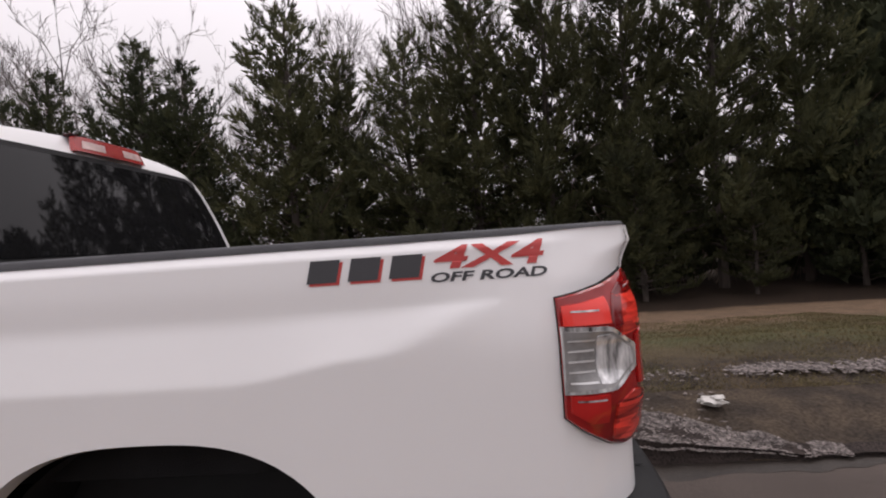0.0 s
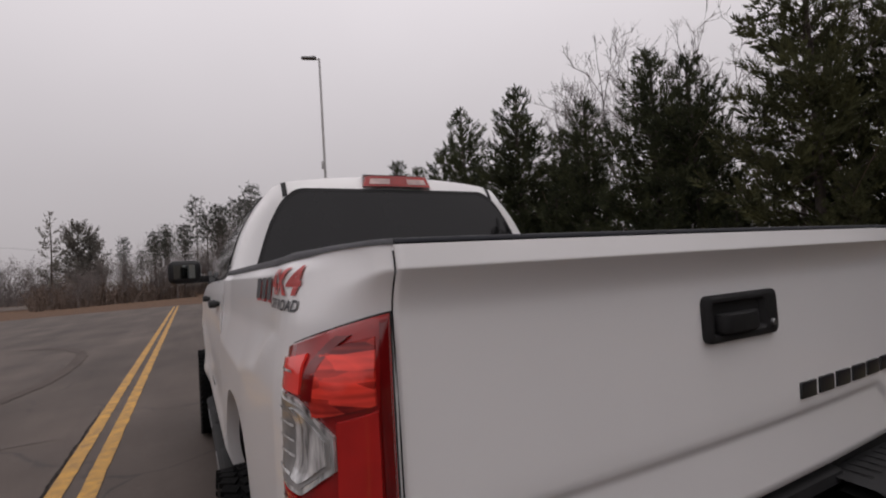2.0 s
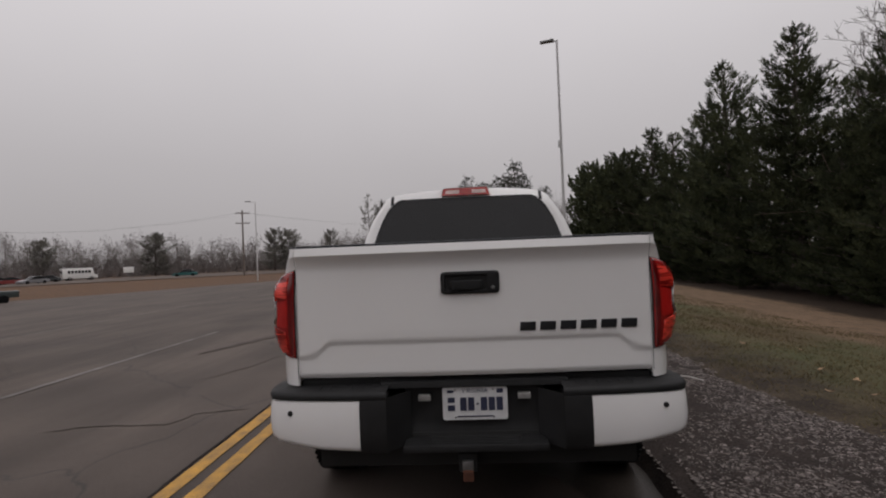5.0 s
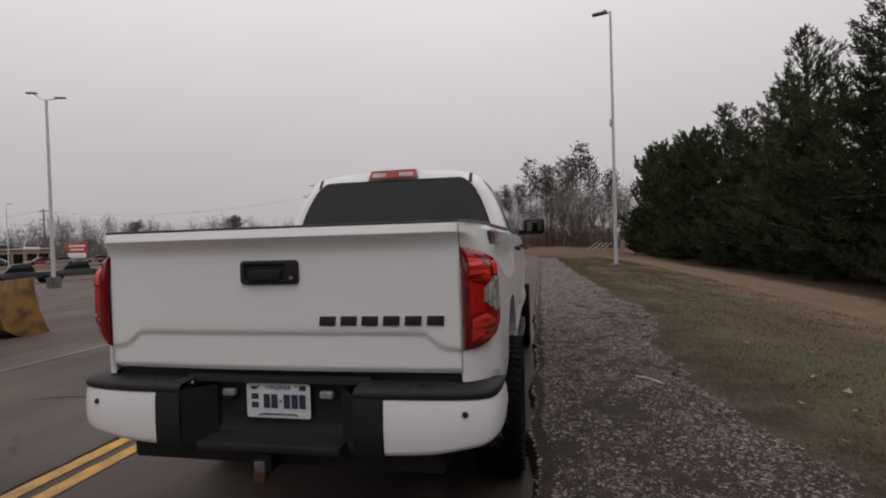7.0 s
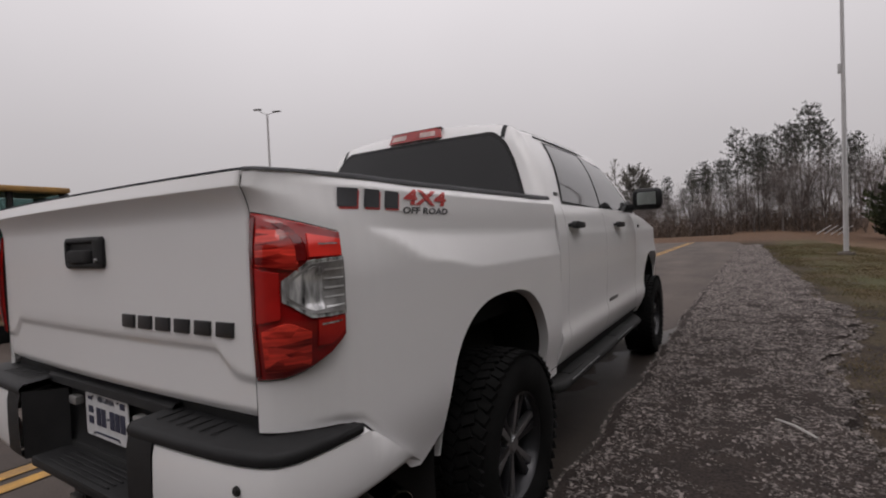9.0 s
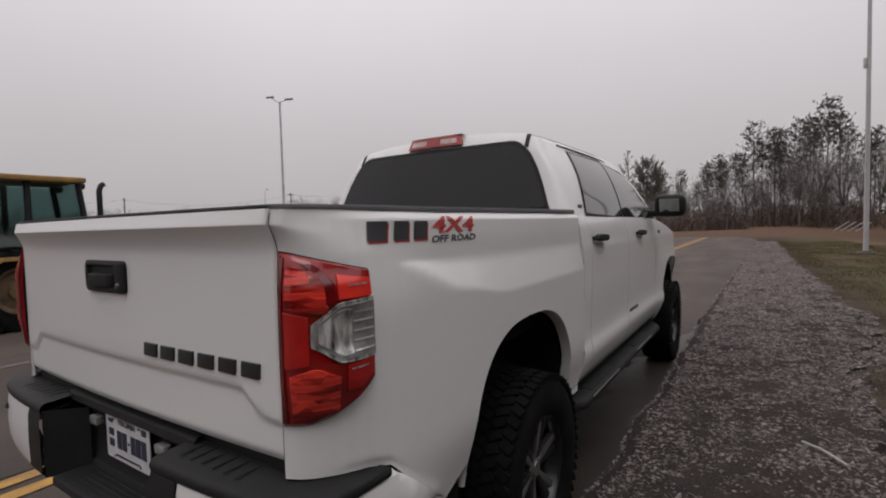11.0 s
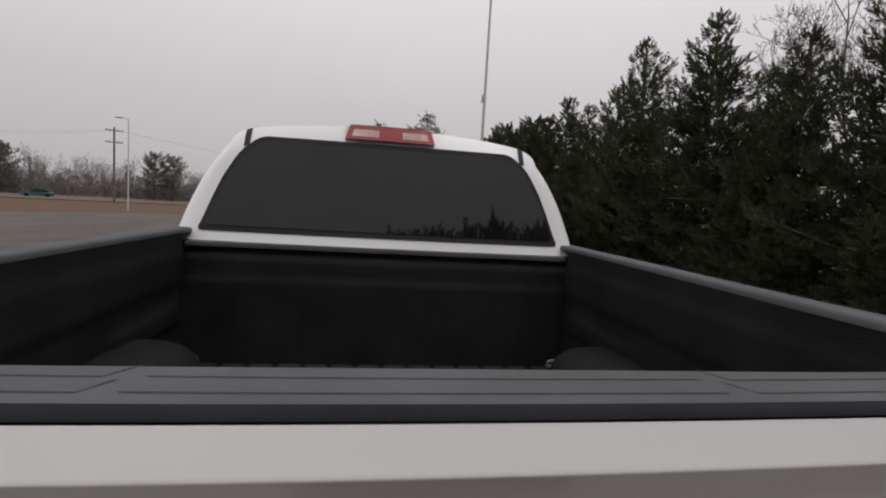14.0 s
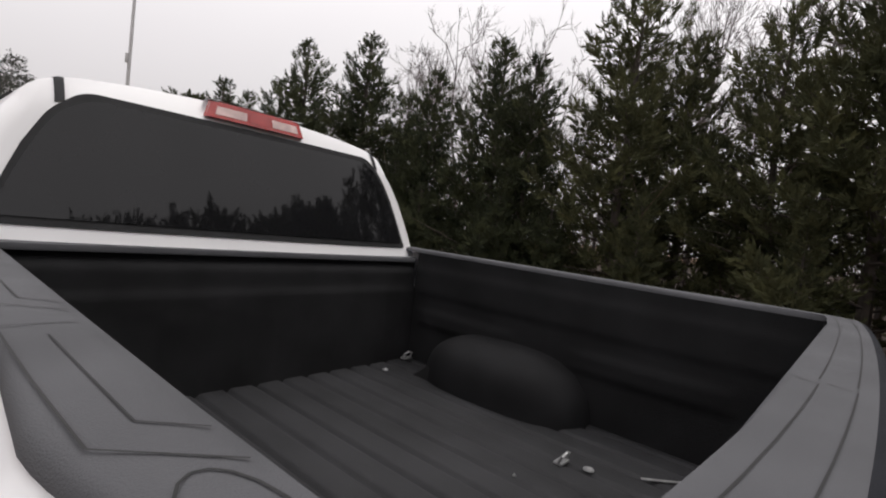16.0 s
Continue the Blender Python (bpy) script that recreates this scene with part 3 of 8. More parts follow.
def shoulder_point(x, v):
    y0 = edge_y(x) - 0.05
    w = shoulder_width(x) + 0.05
    y = y0 + w * v
    top = max(land(x, y), -0.005) + 0.035 + 0.02 * noise.noise((x * 1.9, y * 1.9, 3))
    if x > 0.2:
        top = lerp(top, max(road_height(x, y), land(x, y)) + 0.03, ease(0.2, 2.0, x))
    if v <= 0.001:
        return (x, y0 + 0.0, road_height(x, y0) - 0.02)
    if v < 0.08:
        return (x, y0 + 0.05, lerp(road_height(x, y0), top, 0.75))
    if v > 0.98:
        top = land(x, y) - 0.06
    return (x, y, top)


sx = levels((-30, -12, 0.4), (-12, 2.6, 0.1))
shoulder = part("gravel_shoulder", surf(shoulder_point, sx, [0, 0.04, 0.10, 0.2, 0.3, 0.4, 0.5, 0.6, 0.7, 0.8, 0.9, 0.95, 1.0]), GRAVEL_BED)
tagged(shoulder, "rough grey gravel shoulder along the asphalt edge", "gravel", kind="structure")

# damp dark mud beside the shoulder, widened along the truck to paint its shade
MUD_AND_SHADE = mat("damp_mud_and_shade", (0.024, 0.019, 0.016), 0.45, 0, 0, 0.2, 4, 0.6, 60, other=(0.040, 0.032, 0.027), speck=0.3, spec=0.4)


def mud_shade_point(x, v):
    y1 = edge_y(x) + 0.01
    w = line1([(-8.5, 0.02), (-6.5, 0.10), (-5.2, 0.22), (-4.4, 0.62), (-2.5, 0.70), (-0.6, 0.62), (0.2, 0.30), (2.2, 0.10), (3.4, 0.02)], x)
    w = max(0.01, w * (1 + 0.5 * noise.noise((x * 1.3, 5.5, 0)) + 0.35 * noise.noise((x * 4.7, 1.5, 0))))
    y = y1 - w * v
    return (x, y, road_height(x, y) + 0.007 - 0.006 * v)


tagged(part("mud_strip", surf(mud_shade_point, levels((-8.5, 3.4, 0.08)), [0, 0.3, 0.6, 0.85, 1.0]), MUD_AND_SHADE), "damp mud along the asphalt edge, its dark widened for the truck's shade", "mud", kind="structure")

# loose stones, many and small
OCT_V = np.array([(1, 0, 0), (-1, 0, 0), (0, 1, 0), (0, -1, 0), (0, 0, 1), (0, 0, -1)], float)
OCT_F = np.array([(0, 2, 4), (2, 1, 4), (1, 3, 4), (3, 0, 4), (2, 0, 5), (1, 2, 5), (3, 1, 5), (0, 3, 5)])


def stones(name, places, sizes, material, label):
    n = len(places)
    size = np.asarray(sizes)[:, None, None]
    q = (OCT_V[None] + RNG.uniform(-0.35, 0.35, (n, 6, 3))) * size * RNG.uniform(0.55, 1.4, (n, 1, 3)) * np.array([1.5, 0.75, 0.42])
    a = RNG.uniform(0, 6.28, (n, 1))
    ca, sa = np.cos(a), np.sin(a)
    q = np.stack([q[..., 0] * ca - q[..., 1] * sa, q[..., 0] * sa + q[..., 1] * ca, q[..., 2]], 2)
    q += np.asarray(places)[:, None, :]
    q[..., 2] += size[..., 0] * 0.2
    fs = OCT_F[None] + 6 * np.arange(n)[:, None, None]
    ob = raw(name, q.reshape(-1, 3).tolist(), fs.reshape(-1, 3).tolist(), material)
    return tagged(ob, label, "gravel", kind="stuff")


places, sizes = [], []
for _ in range(125000):
    x = 1.9 - 22.0 * RNG.uniform() ** 1.6 if RNG.uniform() > 0.07 else RNG.uniform(-29.8, -17.0)
    v = RNG.uniform(0.02, 1.05)
    w_ = shoulder_width(x) + 0.05
    px, py, pz = shoulder_point(x, min(v, 0.97))
    py = edge_y(x) - 0.05 + w_ * v
    clump = 0.7 * noise.noise((x * 1.1, py * 1.4, 11)) + 1.2 * noise.noise((x * 3.6, py * 4.2, 12)) + 0.9 * noise.noise((x * 11, py * 11, 13))
    if clump < RNG.uniform(-0.75, 0.35) - 0.25 * ease(0.0, 0.25, 0.3 - v):
        continue
    if v > 0.97:
        pz = land(x, py) + 0.01
    places.append((x, py, pz))
    sizes.append(0.0042 + 0.009 * RNG.uniform() ** 2.6 + 0.0012 * max(0, min(9, -x - 2)) + 0.0016 * max(0, -x - 16))
stones("gravel_stones", places, sizes, GRAVEL, "loose pale grey gravel stones on the shoulder")
places, sizes = [], []
for _ in range(1500):
    x = RNG.uniform(0.4, 4.2) if RNG.uniform() < 0.4 else RNG.uniform(1.9, 3.3)
    y = 2.42 + RNG.normal(0, 0.085) + 0.14 * noise.noise((x * 1.5, 0, 0)) if RNG.uniform() < 0.85 else RNG.uniform(1.25, 1.9)
    if (y < 2.0 and x > 1.5) or (1.55 < x < 1.95 and RNG.uniform() < 0.7):
        continue
    places.append((x, y, max(land(x, y), ROAD) + 0.025))
    sizes.append(RNG.uniform(0.008, 0.024))
stones("gravel_stones", places, sizes, GRAVEL, "pale gravel pushed up along the muddy grass edge")


def grass_tufts():
    vs, fs = [], []
    count = 0
    for _ in range(260000):
        x = 6 - 40 * RNG.uniform() ** 1.75
        y = 2.0 + 5.5 * RNG.uniform() ** 1.5
        if y < edge_y(x) + shoulder_width(x) + 0.02 + RNG.uniform(0, 0.35):
            continue
        if noise.noise((x * 0.9, y * 0.9, 21)) < RNG.uniform(-0.7, 0.15):
            continue
        z = ground_point(x, y)[2] - 0.008
        h = RNG.uniform(0.012, 0.042)
        a = RNG.uniform(0, 6.28)
        w = RNG.uniform(0.002, 0.004) * (1 + 0.14 * math.hypot(x, y))
        dx, dy = math.cos(a) * w, math.sin(a) * w
        lx_, ly_ = RNG.uniform(-1, 1, 2) * h * 1.4
        vs += [(x - dx, y - dy, z), (x + dx, y + dy, z), (x + lx_, y + ly_, z + h)]
        fs.append((count, count + 1, count + 2))
        count += 3
    return tagged(raw("grass", vs, fs, BLADES), "short thin winter grass, green and straw mixed", "grass", kind="stuff")


grass_tufts()

# ---------------------------------------------------------------- the pickup truck
# rear of the tailgate at x = 0, front towards -x, centre line y = 0
truck = thing("pickup_truck", "white crew-cab pickup truck with black trim parked on asphalt", "pickup truck", pose(0, 0, ROAD))
truck.matrix_basis = Matrix()
truck.location = (-2.5, 0, ROAD)
SHIFT = Matrix.Translation((2.5, 0, -ROAD))


def tpart(name, bm, material, parent=None, label="", smooth=True, sharp=35):
    ob = part(name, bm, material, None, label, smooth, sharp)
    hang(ob, parent or truck)
    return ob


def hang(ob, parent):
    ob.parent = parent
    if parent is truck:
        ob.data.transform(SHIFT)
    else:
        ob.data.transform(SHIFT)
    return ob


BED_FRONT = -1.885
AX_R, AX_F, HUB, TYRE_R = -1.17, -4.85, 0.28, 0.42
CORNER = [(-0.30, 0.978), (-0.235, 0.974), (-0.18, 0.965), (-0.13, 0.950), (-0.085, 0.928), (-0.045, 0.900), (-0.018, 0.870), (-0.002, 0.838)]
CLEN = [0.0]
for (xa, ya), (xb, yb) in zip(CORNER, CORNER[1:]):
    CLEN.append(CLEN[-1] + math.hypot(xb - xa, yb - ya))
RUN = -0.30 - BED_FRONT
U_END = RUN + CLEN[-1]


def bed_plan(u):
    """Plan of the bed's flank: x, y and the outward direction, u metres from its front."""
    if u < RUN:
        x = BED_FRONT + u
        return x, lerp(0.988, 0.978, ease(-0.9, -0.3, x)), (0.0, 1.0)
    d = u - RUN
    x, y = np.interp(d, CLEN, [p[0] for p in CORNER]), np.interp(d, CLEN, [p[1] for p in CORNER])
    xb, yb = np.interp(d + 0.02, CLEN, [p[0] for p in CORNER]), np.interp(d + 0.02, CLEN, [p[1] for p in CORNER])
    xa, ya = np.interp(d - 0.02, CLEN, [p[0] for p in CORNER]), np.interp(d - 0.02, CLEN, [p[1] for p in CORNER])
    tx, ty = xb - xa, yb - ya
    k = math.hypot(tx, ty)
    return float(x), float(y), (-ty / k, tx / k)


def low_line(x):
    """Lower edge of the flank, clear of the wheel arch."""
    return line1([(-1.9, 0.40), (-1.5, 0.40), (-0.70, 0.54), (-0.62, 0.50), (-0.545, 0.445), (-0.49, 0.455), (-0.235, 0.700), (-0.16, 0.722), (-0.06, 0.734), (0, 0.738)], x)


def bed_off(x, z):
    """How far the flank lies inside its widest line at that height."""
    crest = curve1([(-0.95, 1.085), (-0.62, 1.13), (-0.30, 1.238)], x)
    depth = curve1([(-1.89, 0.026), (-1.62, 0.042), (-0.75, 0.046), (-0.25, 0.034), (0.0, 0.010)], x)
    depth *= 0.92
    if z >= 1.245:
        o = depth * line1([(1.245, 1.0), (1.30, 1.03), (1.38, 1.22)], z)
    elif z > crest:
        t = (1.245 - z) / max(0.006, 1.245 - crest)
        o = depth * (1 - (t * t * 2 / 0.875 if t < 0.25 else (t - 0.125) / 0.875))
    else:
        o = 0.0
    # towards the lamp the shoulder softens into one slope
    o = lerp(o, depth * ease(1.10, 1.37, z), ease(-0.55, -0.27, x))
    if z > 1.363:
        o += 0.018 * ease(1.363, 1.392, z) * ease(-0.03, -0.30, x)
    if x > -0.54:
        o += 0.007 * ease(0.030, 0.004, z - low_line(x)) * ease(-0.54, -0.47, x) * ease(-0.04, -0.20, x)
    if z < 0.72:
        o += 0.045 * ease(0.72, 0.42, z) ** 1.3
    return o


LIP, CREASE = 0.036, 1.357


def lip_x(z):
    """Rearward swell of the top lip, shared by the gate and the bed corners: an undercut, a crease, a flat slope up to the cap."""
    if z > CREASE:
        return LIP * line1([(CREASE, 1.0), (1.397, 0.66)], z)
    return LIP * (max(0.0, z - 1.283) / (CREASE - 1.283)) ** 1.7


def cap_back(y):
    """Rear edge of the gate's cap."""
    return gate_x(y, 1.396) + 0.0015


def bed_flank(u, z, s, out=0.0):
    x, y, (nx, ny) = bed_plan(u)
    o = out - bed_off(x, z)
    back = 0.75 * lip_x(z - 0.40 * min(0.0, x + 0.004)) * ease(-0.15, -0.012, x) + 0.012 * ease(-0.16, -0.012, x)      # the crease sinks away from the gate
    lift = 0.007 * ease(-0.30, -0.04, x) * ease(1.36, 1.39, z)      # the cap thins towards the gate
    lean = 0.022 * min(1.0, max(0.0, z - 1.275) / 0.105) ** 1.2 * ease(-0.30, -0.13, x) * ease(-0.005, -0.06, x)      # the rear corner's top leans in
    return Vector((x + nx * o + back, s * (y + ny * o + 0.10 * back * ease(-0.01, -0.10, x) - lean), z + lift))


def arch_z(x, ax):
    d = (x - ax) / 0.515
    return 0.395 + 0.562 * max(0.0, 1 - abs(d) ** 2.7) ** (1 / 2.7) if abs(d) < 1 else -9


def bed_low(u):
    x = bed_plan(u)[0]
    return max(low_line(x), arch_z(x, AX_R))


us = sorted(set([round(u, 4) for u in list(np.arange(0, RUN, 0.045)) + [AX_R - BED_FRONT + 0.515 * math.cos(a) for a in np.linspace(0, math.pi, 37)]
                 + list(np.linspace(RUN, U_END, 26))]))
Z_UP = [1.0, 1.03] + [1.055 + 0.009 * k for k in range(21)] + [1.24, 1.248, 1.256, 1.264, 1.275, 1.29, 1.31, 1.33, 1.340, 1.347, 1.352, 1.357, 1.360, 1.365, 1.371, 1.377, 1.382, 1.386, 1.390]
V_ALL = [0, 0.02, 0.04, 0.065, 0.09, 0.12, 0.15, 0.18, 0.25, 0.33, 0.42, 0.5, 0.58, 0.67, 0.75, 0.83, 0.92] + [1 + k for k in range(len(Z_UP))]


def flank_at(s, u, v):
    z = lerp(bed_low(u), 1.0, v) if v < 1 else Z_UP[int(v) - 1]
    return bed_flank(u, z, s)


for s in (-1, 1):
    tpart("bed_side", surf(lambda u, v: flank_at(s, u, v), us, V_ALL, thick=0.012, flip=s > 0), WHITE, label="white sculpted bed side")
    # rolled lip of the wheel arch and the dark well behind it
    arch = [(AX_R + 0.515 * math.cos(a), 0) for a in np.linspace(0.02, math.pi - 0.02, 40)]

    def lip(u, v):
        x = u
        z = max(arch_z(x, AX_R), 0.40)
        p = bed_flank(x - BED_FRONT, z, s)
        return p + Vector((0, -s * v, -0.012 * min(1, v * 40)))
    tpart("wheel_arch_lip", surf(lip, [a[0] for a in arch], [0.0, 0.01, 0.05]), WHITE)

    def well(u, v, ax, yo=0.95):
        a = u
        return Vector((ax + 0.545 * math.cos(a), s * lerp(yo, 0.66, v), 0.37 + 0.60 * math.sin(a)))
    for ax, nm in ((AX_R, "rear"), (AX_F, "front")):
        bm = surf(lambda u, v: well(u, v, ax, 0.93), list(np.linspace(-0.3, math.pi + 0.3, 26)), [0, 0.5, 1.0])
        bm.faces.new([bm.verts.new((ax + 0.545 * math.cos(a), s * 0.66, 0.37 + 0.60 * math.sin(a))) for a in np.linspace(-0.3, math.pi + 0.3, 20)])
        tpart("wheel_well", bm, UNDER, label="black plastic wheel well liner")

# underbody and frame, so that light does not pass below
tpart("underbody", box((-2.6, 0, 0.42), (5.2, 1.5, 0.16), 0.02), UNDER)
tpart("rear_axle", tube([(AX_R, -0.8, HUB), (AX_R, 0.8, HUB)], 0.055, 12), UNDER)
tpart("differential", turned([(0.0, -0.14), (0.10, -0.12), (0.15, 0), (0.10, 0.12), (0, 0.14)], (AX_R, 0.0, HUB), "x", 16), UNDER)

# ------------------------------------------------ tailgate
GW = 0.8355


def gate_x(y, z):
    x = 0.012 + 0.022 * (1 - (y / 0.83) ** 2)
    lip_ = lip_x(z) * (1 - 0.25 * (y / 0.83) ** 4)
    zl = line1([(0, 0.938), (0.68, 0.938), (0.76, 0.872), (0.84, 0.868)], abs(y))
    low = -0.010 * ease(zl + 0.016, zl - 0.016, z)
    edge = -0.005 * ease(0.830, 0.8355, abs(y))
    bot = -0.012 * ease(0.785, 0.772, z)
    return x + lip_ + low + edge + bot


gz = [0.770, 0.775, 0.785, 0.80, 0.83] + [0.85 + 0.005 * k for k in range(20)] + [0.96, 1.0, 1.06, 1.12, 1.18, 1.23, 1.26, 1.27, 1.28, 1.29, 1.30, 1.308, 1.316, 1.324, 1.332, 1.338, 1.343, 1.347, 1.351, 1.354, 1.3565, 1.358, 1.361, 1.370, 1.377, 1.383, 1.387, 1.390, 1.393, 1.395]
gy_ = sorted(set([round(v, 4) for v in list(np.linspace(-GW, GW, 56)) + [s * k for s in (-1, 1) for k in (0.82, 0.828, 0.832, 0.69, 0.70, 0.71, 0.72, 0.73)]]))


def gate_at(y, z):
    yy = y
    # the recessed lower field splays out below its top line
    return (gate_x(yy, z), y, z)


bm = surf(gate_at, gy_, gz)
for s in (-1, 1):      # the gate's painted ends
    surf(lambda z, k: (lerp(gate_x(GW, z) - 0.0002, -0.032, k), s * GW, z), gz, [0, 0.5, 1], bm)
bmx = box((-0.029, 0, 1.074), (0.020, 2 * GW - 0.02, 0.60), 0.006, bm)
gate = tpart("tailgate", bmx, WHITE, label="white tailgate with a stepped upper lip", sharp=120)
# handle: rounded black surround, a deep pocket and a lever
bm = bmesh.new()


def round_rect(w, h, r, n=5):
    pts = []
    for cx, cy, a0 in ((w / 2 - r, h / 2 - r, 0), (-w / 2 + r, h / 2 - r, 90), (-w / 2 + r, -h / 2 + r, 180), (w / 2 - r, -h / 2 + r, 270)):
        for k in range(n + 1):
            a = radians(a0 + 90 * k / n)
            pts.append((cx + r * math.cos(a), cy + r * math.sin(a)))
    return pts


HY, HZ = 0.002, 1.206
ho, hi_ = round_rect(0.274, 0.104, 0.018), round_rect(0.256, 0.088, 0.012)
hm, hb = round_rect(0.200, 0.074, 0.010), round_rect(0.188, 0.064, 0.010)
rings = []
for pts, dx, oy in ((ho, 0.016, 0), (ho, 0.032, 0), (hi_, 0.037, 0), (hm, 0.036, -0.018), (hb, 0.0245, -0.018)):
    rings.append([bm.verts.new((dx + 0.012, HY + p[0] + oy, HZ + p[1])) for p in pts])
for a, b in zip(rings, rings[1:]):
    for k in range(len(a)):
        bm.faces.new((a[k], a[(k + 1) % len(a)], b[(k + 1) % len(a)], b[k]))
bm.faces.new(rings[-1])
handle = tpart("tailgate_handle", bm, BLACK_PLASTIC, gate, "black plastic tailgate handle")
tpart("handle_lever", prism([(0.030, HY - 0.096), (0.052, HY - 0.094), (0.063, HY - 0.074), (0.061, HY - 0.020), (0.055, HY + 0.040), (0.046, HY + 0.058), (0.030, HY + 0.060)], "z", HZ - 0.034, HZ + 0.010, 0.009),
      BLACK_PLASTIC, handle, "bulging black pull lever")
tpart("handle_lock", turned([(0, 0.004), (0.006, 0.004), (0.008, 0.002), (0.009, -0.004)], (0.051, HY + 0.106, HZ - 0.026), "x", 14), STEEL, handle, "small silver lock")
# six raised badge blocks: plain slanted shapes
for k in range(6):
    yc = 0.215 + 0.048 + k * 0.0935
    zc = 0.993
    xb = gate_x(yc, zc)
    tpart("badge_block", prism([(yc - 0.038, zc - 0.020), (yc + 0.034, zc - 0.020), (yc + 0.038, zc + 0.020), (yc - 0.034, zc + 0.020)], "x", xb - 0.004, xb + 0.006, 0.002), BADGE, gate, "black raised badge block")
# seam lines at the gate's sides
for s in (-1, 1):
    tpart("gate_seam", surf(lambda u, v: (bed_flank(U_END, u, 1).x + 0.0005, s * lerp(0.8358, 0.8385, v), u), [0.772, 0.87, 0.95, 1.1, 1.27, 1.29, 1.31, 1.33, 1.345, 1.355, 1.37, 1.386], [0, 1]), SEAM, gate)

for s in (-1, 1):
    tpart("gate_seam", surf(lambda u, v: (gate_x(0.830, u) - 0.002 - 0.003 * v, s * lerp(0.8352, 0.8392, v), u), [0.760, 0.80, 0.84, 0.868], [0, 1]), SEAM, gate)

# ------------------------------------------------ tail lamps
LAMP_U0 = U_END - 0.004
LAMP_U1 = RUN + float(np.interp(-0.178, [p[0] for p in CORNER], CLEN))


def lamp_z(s_, t):
    top = lerp(1.292, 1.238, ease(0, 1, s_) * 0.4 + s_ * 0.6)
    bot = line1([(0, 0.870), (0.30, 0.872), (0.52, 0.886), (0.78, 0.925), (1, 0.965)], s_)
    return lerp(bot, top, t)


def lamp_swell(s_, z):
    """How far the lens stands out of the body: two lobes with a waist at the clear lens."""
    s_ = min(1.0, max(0.0, s_))
    across = math.sin(math.pi * s_ ** 0.8) ** 0.8 if 0 < s_ < 1 else 0.0
    tall = curve1([(0.875, 0.0), (0.93, 0.55), (0.99, 0.95), (1.03, 1.0), (1.075, lerp(0.95, 0.42, ease(0.25, 0.75, s_))), (1.12, lerp(0.95, 0.42, ease(0.25, 0.75, s_))), (1.165, 1.0), (1.205, 0.92), (1.25, 0.45), (1.292, 0.0)], z)
    return 0.040 * across * tall


def lamp_pt(side, s_, z, out):
    return bed_flank(lerp(LAMP_U0, LAMP_U1, s_), z, side, out + lamp_swell(s_, z))


def lamp_sheet(side, s0, s1, z0, z1, out, ns=10, nz=8, rim=True):
    """A curved pane on the lamp between two heights (numbers, or functions of s)."""
    def f(v, s_):
        return v(s_) if callable(v) else v
    bm = surf(lambda a, b: lamp_pt(side, lerp(s0, s1, a), lerp(f(z0, lerp(s0, s1, a)), f(z1, lerp(s0, s1, a)), b),
                                   out - 0.005 * (1 if rim and (a < 0.001 or a > 0.999 or b < 0.001 or b > 0.999) else 0)),
              [0, 0.01] + [k / ns for k in range(1, ns)] + [0.99, 1], [0, 0.01] + [k / nz for k in range(1, nz)] + [0.99, 1])
    return bm


